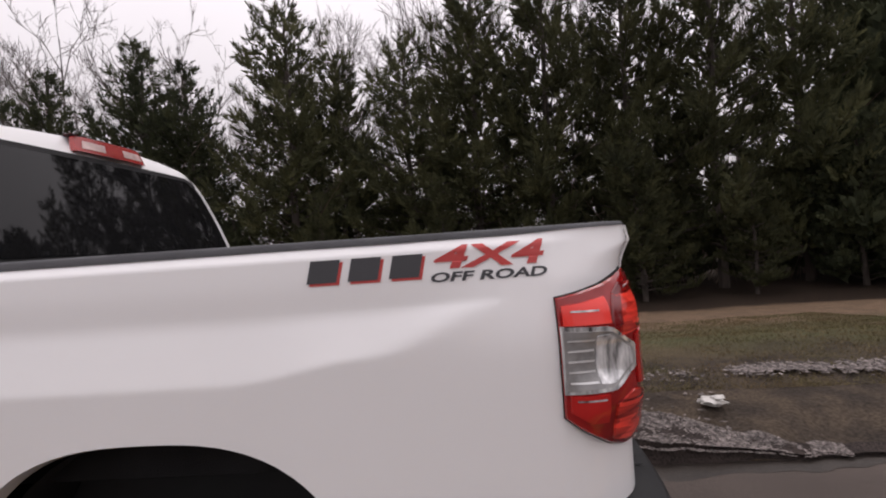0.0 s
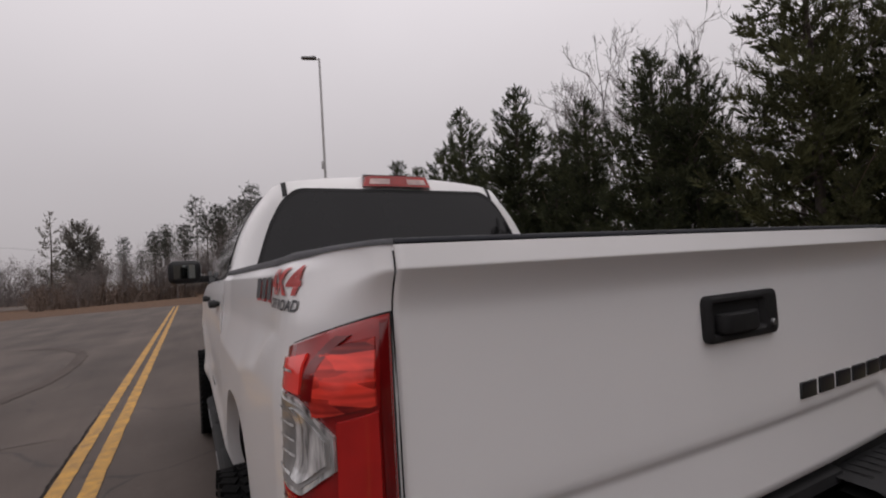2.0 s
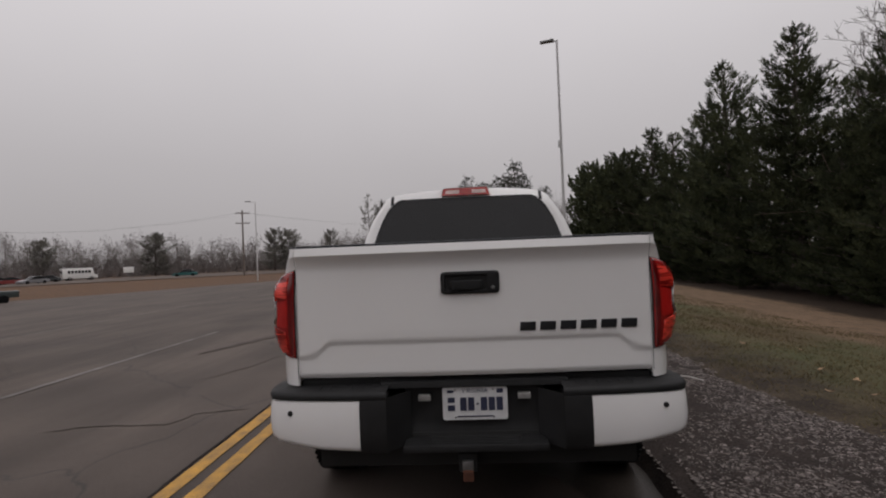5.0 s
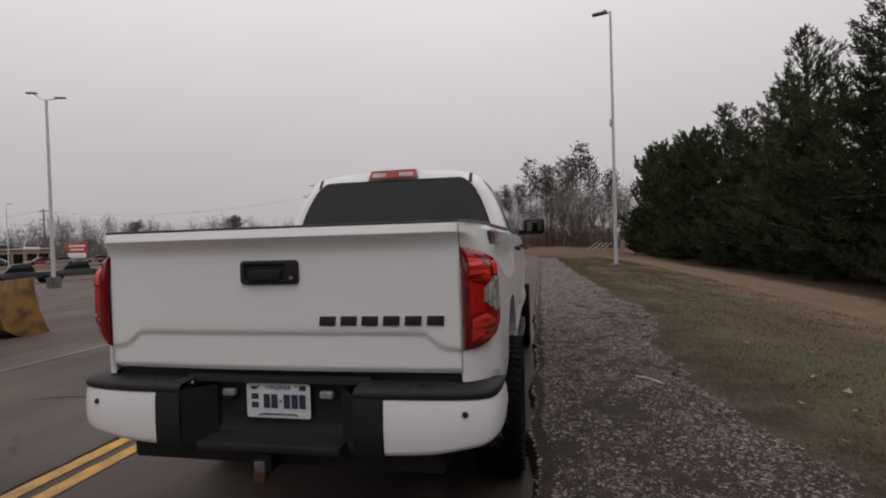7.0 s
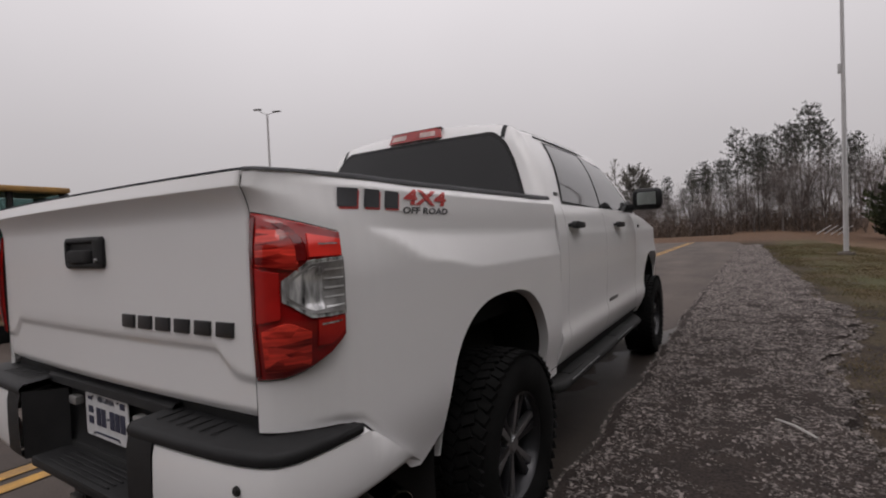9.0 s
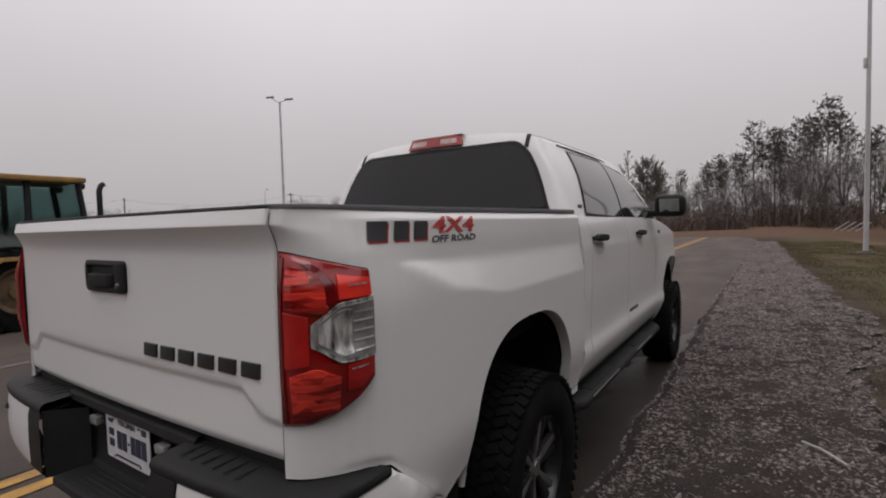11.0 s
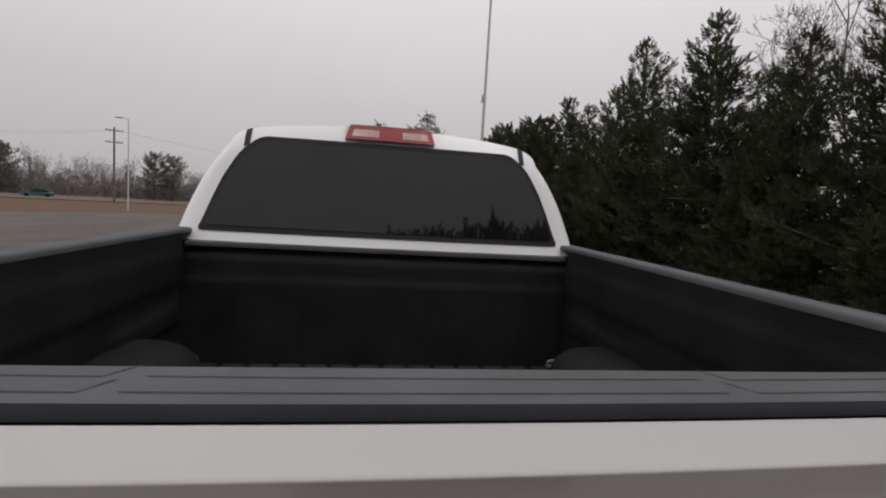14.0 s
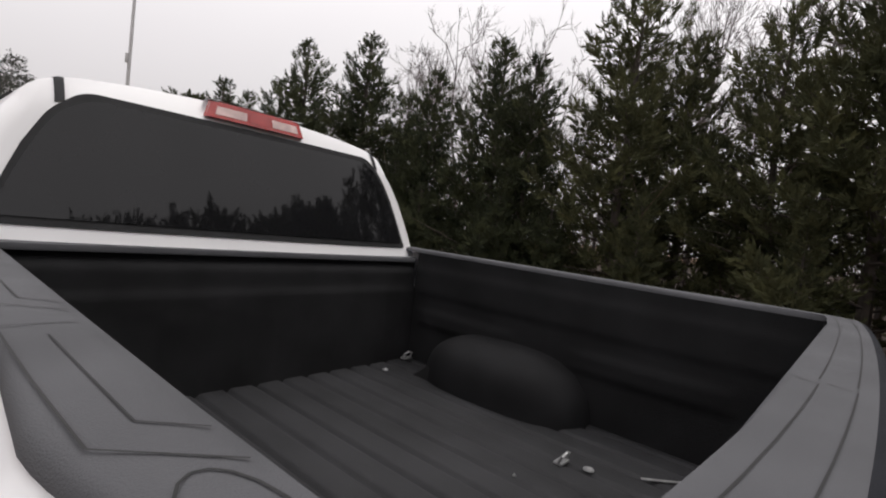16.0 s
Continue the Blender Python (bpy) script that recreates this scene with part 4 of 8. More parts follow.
for side in (-1, 1):
    gasket = surf(lambda a, b: lamp_pt(side, lerp(-0.003, 1.004, a), lerp(lamp_z(min(1, max(0, a)), 0) - 0.002, lamp_z(min(1, max(0, a)), 1) + 0.002, b), 0.002),
                  [k / 14 for k in range(15)], [k / 12 for k in range(13)], thick=0.02, flip=side < 0)
    lamp = tpart("tail_lamp", gasket, SEAM, label="red tail lamp with a clear reversing lens")
    tpart("red_lens", lamp_sheet(side, 0.006, 0.996, lambda q: lamp_z(q, 0.003), lambda q: lamp_z(q, 0.997), 0.011, 18, 22), LENS_RED, lamp, "glossy red lens")
    # deeper red edge strip beside the gate, reflector fields with painted glints, clear hexagon with bars
    tpart("edge_strip", lamp_sheet(side, 0.015, 0.075, lambda q: lamp_z(q, 0.02), lambda q: lamp_z(q, 0.98), 0.0155, 4, 14), LENS_RED_DEEP, lamp)
    tpart("side_reflector", lamp_sheet(side, 0.56, 0.965, 1.175, lambda q: lamp_z(q, 0.93), 0.0165, 8, 5), LENS_SIDE, lamp)
    tpart("lower_reflector", lamp_sheet(side, 0.62, 0.955, lambda q: max(0.950, lamp_z(q, 0.08)), 1.018, 0.0165, 8, 4), LENS_MID, lamp)
    tpart("brake_reflector", lamp_sheet(side, 0.10, 0.47, lambda q: 1.165 - 0.05 * q, lambda q: lamp_z(q, 0.93), 0.0165, 9, 6), LENS_RED_GLINTS, lamp)
    tpart("middle_field", lamp_sheet(side, 0.09, 0.305, lambda q: 1.012 + 0.05 * q, lambda q: 1.158 - 0.06 * q, 0.0164, 5, 5), LENS_MID, lamp)
    tpart("stop_reflector", lamp_sheet(side, 0.13, 0.56, lambda q: max(0.893, lamp_z(q, 0.04)), lambda q: line1([(0.13, 1.000), (0.35, 1.020), (0.56, 0.992)], q), 0.0165, 9, 6), LENS_RED_GLINTS, lamp)
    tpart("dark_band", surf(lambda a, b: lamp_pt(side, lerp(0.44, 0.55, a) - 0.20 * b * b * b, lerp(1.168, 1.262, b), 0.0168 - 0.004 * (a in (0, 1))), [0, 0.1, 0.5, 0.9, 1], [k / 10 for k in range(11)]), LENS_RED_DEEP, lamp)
    for zz in (1.205, 1.004):
        tpart("lens_line", lamp_sheet(side, 0.66, 0.90, zz, zz + 0.004, 0.0185, 5, 1, False), LENS_CLEAR, lamp)
    hexa = tpart("clear_lens", lamp_sheet(side, 0.34, 0.985, lambda q: line1([(0.34, 1.075), (0.58, 1.032), (1, 1.028)], q),
                                          lambda q: line1([(0.34, 1.115), (0.58, 1.160), (1, 1.165)], q), 0.0175, 14, 8), LAMP_DARK, lamp, "clear reversing lamp lens")
    tpart("lens_rim", lamp_sheet(side, 0.315, 0.995, lambda q: line1([(0.315, 1.070), (0.57, 1.023), (1, 1.019)], q),
                                 lambda q: line1([(0.315, 1.120), (0.57, 1.169), (1, 1.174)], q), 0.0163, 14, 8), LENS_CLEAR, lamp, "silver rim")
    bowl = lamp_sheet(side, 0.37, 0.70, lambda q: line1([(0.37, 1.078), (0.58, 1.040), (0.7, 1.042)], q), lambda q: line1([(0.37, 1.112), (0.58, 1.152), (0.7, 1.150)], q), 0.020, 9, 8)
    tpart("reversing_reflector", bowl, LENS_CLEAR, lamp, "silver reversing reflector, its glints streaked into the colour")
    for k in range(5):
        zz = 1.045 + 0.0235 * k
        tpart("lens_bar", lamp_sheet(side, 0.715, 0.955, zz, zz + 0.0045, 0.0205, 5, 1, False), LENS_BAR, lamp)

# ------------------------------------------------ bed: liner, caps, hardware
FLOOR_Z = 0.825
IN_Y, IN_X0, IN_X1 = 0.845, -1.735, -0.048
tpart("bed_floor", surf(lambda x, y: (x, y, FLOOR_Z + 0.013 * (1 - math.exp(-((((y + 0.0575) % 0.115) - 0.0575) / 0.011) ** 2))),
                        [IN_X0, -1.2, -0.6, IN_X1], list(np.linspace(-IN_Y, IN_Y, 330))), LINER_FLOOR, label="ribbed black bed floor")
for s in (-1, 1):
    def wall_in(x, v):
        z = lerp(FLOOR_Z - 0.01, 1.396, v)
        y = IN_Y
        y -= 0.008 * ease(1.17, 1.20, z) * ease(1.345, 1.30, z)
        y -= 0.012 * ease(1.02, 1.03, z) * ease(1.12, 1.10, z) * ease(0.3, 0.35, (x + 2) % 0.85)
        return (x, s * y, z)
    tpart("bed_wall", surf(wall_in, list(np.linspace(IN_X0, IN_X1, 40)), list(np.linspace(0, 1, 40))), LINER, label="black bed side wall")

    def well_in(x, b):
        """Rounded wheel housing inside the bed."""
        k = max(0.0, 1 - abs((x - AX_R - 0.05) / 0.40) ** 3.2) ** 0.45
        y = IN_Y - 0.23 * k * math.sin(b) ** 0.7
        z = FLOOR_Z + 0.245 * k * max(0.0, math.cos(b)) ** 0.55
        return (x, s * y, z)
    tpart("wheel_housing", surf(well_in, [AX_R + 0.05 + 0.40 * math.sin(math.pi / 2 * (k / 16 - 1)) for k in range(33)], [math.pi / 2 * k / 14 for k in range(15)]), LINER, label="rounded black wheel housing in the bed", sharp=60)

    def cap(u, v):
        # across the rail: inner face, inner edge, top, bevel, outer edge; it narrows round the rear corner
        o = bed_flank(u, 1.389, 1, 0.003)
        xi = o.x if u < RUN else lerp(-0.30, -0.040, (u - RUN) / CLEN[-1])
        c, z = ((-0.02, 1.387), (-0.02, 1.398), (0.05, 1.405), (0.3, 1.4065), (0.6, 1.4065), (0.90, 1.405), (0.98, 1.400), (1.0, 1.389))[v]
        z += 0.006 * ease(-0.3, -1.6, o.x) * (1 if v < 7 else 0)
        z = max(z, o.z) if v == 7 else z
        return (lerp(xi, o.x, c), s * lerp(IN_Y, o.y, c), z)
    caprail = tpart("rail_cap", surf(cap, [0.02, 0.3, 0.6, 0.9, 1.2, 1.4, RUN] + list(np.linspace(RUN, U_END, 16))[1:], list(range(8))), CAP_PLASTIC,
                    label="dark grey plastic bed rail cap", sharp=50)

    def inset(bm, pts, w=0.0022, z=0.0):
        for (xa, ya), (xb, yb) in zip(pts, pts[1:]):
            d = Vector((xb - xa, yb - ya, 0)).normalized()
            nrm = Vector((-d.y, d.x, 0)) * w / 2
            q = [Vector((x_, s * y_, 1.4075 + 0.006 * ease(-0.3, -1.6, x_))) for x_, y_ in ((xa, ya), (xb, yb))]
            n2 = Vector((nrm.x, s * nrm.y, 0))
            bm.faces.new([bm.verts.new(p) for p in (q[0] - n2, q[1] - n2, q[1] + n2, q[0] + n2)])
        return bm
    for x0, x1 in ((-0.527, -0.203), (-0.90, -0.58), (-1.28, -0.96), (-1.70, -1.34)):
        for pts in ([(x1 - 0.045, 0.857), (x1 - 0.073, 0.887), (lerp(x1, x0, 0.5), 0.888), (x0 + 0.04, 0.889)],
                    [(x1, 0.857), (x1 - 0.051, 0.914), (lerp(x1, x0, 0.5), 0.917), (x0 + 0.02, 0.918)],
                    [(x0, 0.860), (x0, 0.918)]):
            tpart("cap_groove", inset(bmesh.new(), pts, 0.0018), SEAM, caprail, smooth=False)
    tpart("pocket_outline", inset(bmesh.new(), [(-0.150 + 0.056 * math.cos(a_), 0.882 + 0.022 * math.sin(a_)) for a_ in np.linspace(1.2, 5.2, 12)], 0.0018), SEAM, caprail, smooth=False)

# front wall of the bed
tpart("bed_front_wall", surf(lambda y, z: (IN_X0 - 0.012 * ease(1.20, 1.22, z) - 0.03 * ease(1.30, 1.315, z) + 0.0025 * math.tanh(6 * math.cos(y * 22)) * ease(1.15, 1.10, z), y, z),
                             list(np.linspace(-IN_Y, IN_Y, 120)), list(np.linspace(0.81, 1.352, 36))), LINER, label="black bed front wall")
tpart("bed_front_cap", box((-1.80, 0, 1.350), (0.10, 1.69, 0.022), 0.006), CAP_PLASTIC)
# tailgate top cap with grooves and the inner face
GCAP = [(-0.046, 1.35), (-0.046, 1.397), (-0.042, 1.4045), (-0.090, 1.4065), (-0.022, 1.4062), (-0.0145, 1.4050)]
gcap = tpart("tailgate_cap", surf(lambda y, v: (GCAP[v][0] if v < 3 else cap_back(y) + GCAP[v][0], y, GCAP[v][1]), list(np.linspace(-0.8345, 0.8345, 30)), list(range(6))),
             CAP_PLASTIC, gate, "dark grey grooved tailgate cap", sharp=50)
# near-black strip along the rear edge of the grey cap
tpart("cap_edge", surf(lambda y, v: (cap_back(y) + (-0.015, -0.009, -0.0025, -0.001, -0.005)[v], y, (1.4052, 1.4034, 1.4000, 1.3975, 1.3945)[v]), list(np.linspace(-0.8345, 0.8345, 30)), [0, 1, 2, 3, 4]),
      EDGE_BLACK, gcap, "black edge strip")


def cap_line(pts, w=0.0018):
    """A thin pressed step line on the gate's cap, through points (back from the edge, across)."""
    bm_ = bmesh.new()
    full = []
    for (da, ya), (db, yb) in zip(pts, pts[1:]):
        n_ = max(2, int(abs(yb - ya) / 0.08))
        full += [(lerp(da, db, k / n_), lerp(ya, yb, k / n_)) for k in range(n_)]
    full.append(pts[-1])
    at = [Vector((0.024 * (1 - (y_ / 0.83) ** 2) + 0.0396 * (1 - 0.28 * (y_ / 0.83) ** 4) - d_, y_, 1.4072)) for d_, y_ in full]
    rows_ = []
    for i, p_ in enumerate(at):
        way = (at[min(i + 1, len(at) - 1)] - at[max(i - 1, 0)]).normalized()
        off = Vector((-way.y, way.x, 0)) * w / 2
        rows_.append([bm_.verts.new(p_ - off), bm_.verts.new(p_ + off)])
    for a_, b_ in zip(rows_, rows_[1:]):
        bm_.faces.new((a_[0], b_[0], b_[1], a_[1]))
    tpart("cap_groove", bm_, SEAM, gcap, smooth=False)


for s in (-1, 1):
    cap_line([(0.100, s * 0.272), (0.070, s * 0.290), (0.070, s * 0.815)])
    cap_line([(0.064, s * 0.276), (0.036, s * 0.292), (0.036, s * 0.828)])
cap_line([(0.072, -0.256), (0.072, 0.256)])
cap_line([(0.037, -0.262), (0.037, 0.262)])
tpart("tailgate_inner_face", surf(lambda y, z: (-0.0475 + 0.006 * ease(0.90, 0.92, z) * ease(1.30, 1.28, z) * ease(0.70, 0.68, abs(y)), y, z),
                                  list(np.linspace(-0.83, 0.83, 60)), list(np.linspace(0.80, 1.392, 30))), LINER, gate)
for s in (-1, 1):      # white post faces beside the gate, black inside
    tpart("bed_post", box((-0.045, s * 0.842, 1.09), (0.03, 0.02, 0.60), 0.003), LINER)
    tpart("bed_jamb", surf(lambda z, k: (lerp(bed_flank(U_END, z, 1).x - 0.002, -0.05, k), s * 0.8392, z + 0.006 * ease(1.36, 1.39, z)), [0.75, 0.9, 1.1, 1.27, 1.29, 1.31, 1.33, 1.345, 1.357, 1.37, 1.38, 1.389], [0, 1]), WHITE)
# tie-downs and bolts
ZINC = mat("bright_zinc", (0.34, 0.34, 0.34), 0.35, 0.3, 0, 0.15, 30)


def tie_down(x, y, z):
    bm = box((x, y, z), (0.030, 0.055, 0.008), 0.002)
    tube([(x, y - 0.026, z), (x + 0.012, y - 0.024, z + 0.026), (x + 0.016, y + 0.0, z + 0.034), (x + 0.012, y + 0.024, z + 0.026), (x, y + 0.026, z)], 0.005, 8, bm)
    tpart("tie_down", bm, ZINC, label="small silver bed tie-down loop")


for s in (-1, 1):
    tie_down(-1.690, s * 0.79, FLOOR_Z + 0.03)
    tie_down(-0.636, s * 0.45, FLOOR_Z + 0.018)
    for bx, by, br in ((-1.626, 0.59, 0.62), (-0.558, 0.48, 0.72), (-0.683, 0.25, 0.22)):
        tpart("bed_bolt", turned([(0.0, 0.006), (0.008 * br, 0.006), (0.012 * br, 0.004), (0.013 * br, 0.002), (0.022 * br, 0.002), (0.024 * br, -0.002)], (bx, s * by, FLOOR_Z + 0.016), "z", 14), ZINC)
# thin bright bar added in place of a shiny streak on the floor
tpart("floor_strip", box((0, 0, 0), (0.24, 0.012, 0.004), 0.001, turn=Matrix.Translation((-0.335, 0.64, FLOOR_Z + 0.018)) @ Matrix.Rotation(radians(42), 4, "Z")), ZINC, label="thin bright strip added for a shiny streak on the bed floor")
tpart("bed_clip", prism([(0.0, 1.334), (0.022, 1.340), (0.0, 1.346)], "x", -1.760, -1.752), CHROME, label="small silver clip on the bed wall")
tpart("bed_clip", box((-1.758, -0.42, 1.338), (0.006, 0.006, 0.006), 0.001), CHROME)

# ------------------------------------------------ decals on both bed sides
def decal_plate(s, pts, material, out):
    """A thin flat sticker on the flank, cut to pts (metres towards the text's end, height)."""
    bm = bmesh.new()
    n = 6
    (xa, za), (xb, zb), (xc, zc), (xd, zd) = pts
    surf(lambda u, v: bed_flank(lerp(lerp(xa, xb, u), lerp(xd, xc, u), v) - BED_FRONT, lerp(lerp(za, zb, u), lerp(zd, zc, u), v), s, out), [k / n for k in range(n + 1)], [0, 0.2, 0.4, 0.6, 0.8, 1], bm)
    return tpart("decal_block", bm, material, label="dark grey sticker block")


def decal_words(s, text, size, x_mid, z_mid, material, out, stretch):
    t = words(text, size, material, Matrix(), None, "decal_lettering", 0.0, stretch, 0.2, size * 0.028)
    bm = bmesh.new()
    bm.from_mesh(t.data)
    for k in range(-8, 9):
        bmesh.ops.bisect_plane(bm, geom=bm.verts[:] + bm.edges[:] + bm.faces[:], plane_co=(0, size * k / 20, 0), plane_no=(0, 1, 0))
    bm.to_mesh(t.data)
    bm.free()
    for v in t.data.vertices:
        v.co = bed_flank(x_mid + (v.co.x if s < 0 else -v.co.x) - BED_FRONT, z_mid + v.co.y, s, out)
    hang(t, truck)
    return t


for s in (-1, 1):
    x0, k = (-0.763, 1) if s < 0 else (-0.185, -1)
    for i in range(3):
        a = x0 + k * (0.047 + 0.099 * i)
        for off, material, out in ((0.006, DECAL_RED, 0.0016), (0.0, DECAL_GREY, 0.0030)):
            for z0, z1, w in ((1.306, 1.360, 0.072),):
                lean = k * 0.22
                pa = [(a + k * (off + e * w / 2) + lean * (zz - 1.333), zz - off) for e, zz in ((-1, z0), (1, z0), (1, z1), (-1, z1))]
                decal_plate(s, pa, material, out)
    xm = x0 + k * 0.437
    t = decal_words(s, "4X4", 0.072, xm, 1.345, DECAL_RED, 0.0032, 2.1)
    t["label"] = "red sticker lettering"
    t = decal_words(s, "OFF ROAD", 0.030, xm, 1.301, DECAL_GREY, 0.0024, 1.9)
    t["label"] = "dark grey sticker lettering"

# ------------------------------------------------ rear bumper
def bump_x(y):
    return line1([(0, 0.120), (0.45, 0.118), (0.62, 0.112), (0.78, 0.100), (0.86, 0.088), (0.92, 0.072), (0.955, 0.050), (0.975, 0.015)], abs(y))


BPATH = [(y, bump_x(y)) for y in list(np.linspace(0, 0.86, 24)) + [0.89, 0.92, 0.94, 0.955, 0.967, 0.975]] + [(0.986, -0.03), (0.993, -0.09), (0.996, -0.15), (0.997, -0.20), (0.9965, -0.23), (0.996, -0.26), (0.995, -0.29), (0.994, -0.33), (0.992, -0.365), (0.99, -0.40), (0.988, -0.43), (0.986, -0.465)]


def bump_strip(y0, y1, prof, s, x_end=-0.47):
    """A band of the bumper: profile (inset, z) swept along its plan between two distances from the middle."""
    pts = [p for p in BPATH if y0 - 1e-6 <= p[0] <= y1 + 1e-6] if y1 < 0.98 else [p for p in BPATH if (p[0] >= y0 - 1e-6 or p[1] < -0.02) and p[1] >= x_end]
    if y0 > 0 and abs(pts[0][0] - y0) > 0.003:
        pts = [(y0, bump_x(y0))] + pts
    def f(i, v):
        y, x = pts[i]
        a = pts[max(0, i - 1)]
        b = pts[min(len(pts) - 1, i + 1)]
        t = Vector((b[1] - a[1], b[0] - a[0])).normalized()
        n = Vector((t.y, -t.x))
        o, z = prof[v]
        low = line1([(0.5, 0.0), (0.72, 0.010), (0.93, 0.045), (0.98, 0.065)], y)
        if z < 0.687:
            z = lerp(z + low, z, ease(0.45, 0.62, z))
        elif x < -0.06:
            z = lerp(z, min(z, 0.714), ease(-0.06, -0.21, x))
        if x < -0.21:
            z = min(z, line1([(-0.465, 0.50), (-0.215, 0.706)], x))
        if o > 0.05:
            # the inner edge keeps to a squarer line than the rounded outside
            yi = min(y, 0.997 - o)
            return (min(x, bump_x(min(y, 0.86)) - o), s * yi, z)
        return (x - n.x * o, s * (y - n.y * o), z)
    bm = surf(f, list(range(len(pts))), list(range(len(prof))))
    bmesh.ops.remove_doubles(bm, verts=bm.verts, dist=0.0004)
    return bm


bumper = tpart("rear_bumper", box((-0.10, 0, 0.56), (0.12, 1.70, 0.18), 0.01), UNDER, label="step bumper, black middle and white end caps")
for s in (-1, 1):
    capb = bump_strip(0.525, 1.0, [(0.10, 0.455), (0.02, 0.452), (0.004, 0.462), (0.0, 0.48), (-0.004, 0.56), (0.0, 0.655), (0.006, 0.684), (0.03, 0.694)], s)
    endcap = tpart("bumper_end_cap", capb, WHITE, bumper, "white painted bumper end cap", sharp=50)
    tpart("step_pad", bump_strip(0.40, 1.0, [(0.012, 0.688), (0.002, 0.691), (-0.002, 0.706), (0.003, 0.718), (0.014, 0.726), (0.17, 0.736), (0.20, 0.70)], s, -0.22), BLACK_PLASTIC, bumper, "black ribbed step pad", sharp=40)
    for k in range(6):
        tpart("pad_rib", box((0.030, s * (0.47 + 0.05 * k), 0.7335), (0.080, 0.007, 0.002), 0.0008, segs=1), BLACK_PLASTIC, bumper)
    # black shoulder between the plate recess and the white cap
    tpart("bumper_shoulder", bump_strip(0.40, 0.527, [(0.10, 0.445), (0.01, 0.448), (-0.004, 0.47), (-0.006, 0.56), (-0.004, 0.66), (0.002, 0.69), (0.10, 0.70)], s), BLACK_PLASTIC, bumper, sharp=50)
    tpart("recess_cheek", surf(lambda u, v: (lerp(0.113, 0.0, u), s * lerp(0.402, 0.30, u), lerp(0.452, 0.70, v)), [k / 8 for k in range(9)], [k / 8 for k in range(9)]), BLACK_PLASTIC, bumper)
    for yy in (0.854,):
        x_, n_ = bump_x(yy), None
        tpart("parking_sensor", turned([(0.0, 0.006), (0.0075, 0.006), (0.0085, 0.003), (0.0115, 0.0025), (0.0125, -0.003)], (x_ + 0.004, s * yy, 0.632), "x", 16), SEAM, bumper, "round black parking sensor")
tpart("plate_recess", surf(lambda y, z: (-0.022 + 0.02 * ease(0.53, 0.47, z), y, z), list(np.linspace(-0.33, 0.33, 12)), list(np.linspace(0.45, 0.735, 10))), BLACK_PLASTIC, bumper)
tpart("lower_step", box((0.055, 0, 0.462), (0.125, 0.66, 0.034), 0.01), BLACK_PLASTIC, bumper, "black centre step")
for k in range(5):
    tpart("pad_rib", box((0.015 + 0.02 * k, 0, 0.482), (0.006, 0.42, 0.006), 0.0015, segs=1), BLACK_PLASTIC, bumper)
tpart("top_pad", surf(lambda y, v: ((-0.04, 0.0, 0.012, 0.016)[v], y, (0.752, 0.748, 0.74, 0.715)[v]), list(np.linspace(-0.44, 0.44, 10)), [0, 1, 2, 3]), BLACK_PLASTIC, bumper)
tpart("gate_gap", box((-0.045, 0, 0.744), (0.05, 1.66, 0.03), 0.004), SEAM, bumper)
for s in (-1, 1):      # plate lamps
    tpart("plate_lamp", box((0.0, s * 0.235, 0.665), (0.03, 0.06, 0.03), 0.006), LAMP_DARK, bumper)
# licence plate: bars in place of its characters
PX = 0.004
plate = tpart("licence_plate", prism([(0.003 + p[0], 0.632 + p[1]) for p in round_rect(0.306, 0.153, 0.012)], "x", PX - 0.003, PX), PLATE, label="white licence plate with dark blue characters")
PT = Matrix.Translation((PX + 0.001, 0.003, 0.692)) @ pose(0, 0, 0, 90, 0, 90)
t = words("VIRGINIA", 0.030, PLATE_INK, PT, None, "plate_lettering", 0.0006, 1.0)
hang(t, plate)
for yc, w, zc, h in ((-0.112, 0.034, 0.650, 0.024), (-0.112, 0.034, 0.612, 0.026), (-0.055, 0.030, 0.630, 0.062), (-0.018, 0.030, 0.630, 0.062), (0.012, 0.012, 0.630, 0.008),
                     (0.042, 0.030, 0.630, 0.062), (0.079, 0.030, 0.630, 0.062), (0.116, 0.030, 0.630, 0.062), (0.0, 0.17, 0.572, 0.006), (-0.115, 0.03, 0.690, 0.012), (0.118, 0.030, 0.690, 0.020)):
    tpart("plate_bar", box((PX + 0.001, 0.003 + yc, zc), (0.002, w, h)), PLATE_INK, plate, smooth=False)
for yy in (-0.09, 0.09):
    for zz in (0.698, 0.567):
        tpart("plate_screw", turned([(0, 0.003), (0.004, 0.003), (0.005, 0.0)], (PX, yy, zz), "x", 10), STEEL, plate)
# hitch receiver and ball mount
hitch = tpart("hitch_receiver", box((-0.02, -0.04, 0.385), (0.20, 0.085, 0.085), 0.006), UNDER, label="black hitch receiver with a rusty ball mount")
tpart("hitch_crossbar", tube([(-0.12, -0.55, 0.40), (-0.12, 0.55, 0.40)], 0.035, 10), UNDER, hitch)
RUST = mat("rusty_steel", (0.13, 0.05, 0.03), 0.8, 0.3, 0, 0.3, 20, 0.4, 90)
tpart("ball_mount", box((0.075, -0.04, 0.375), (0.05, 0.05, 0.05), 0.004), STEEL, hitch)
tpart("ball_mount_drop", box((0.085, -0.04, 0.335), (0.045, 0.05, 0.05), 0.006), RUST, hitch)
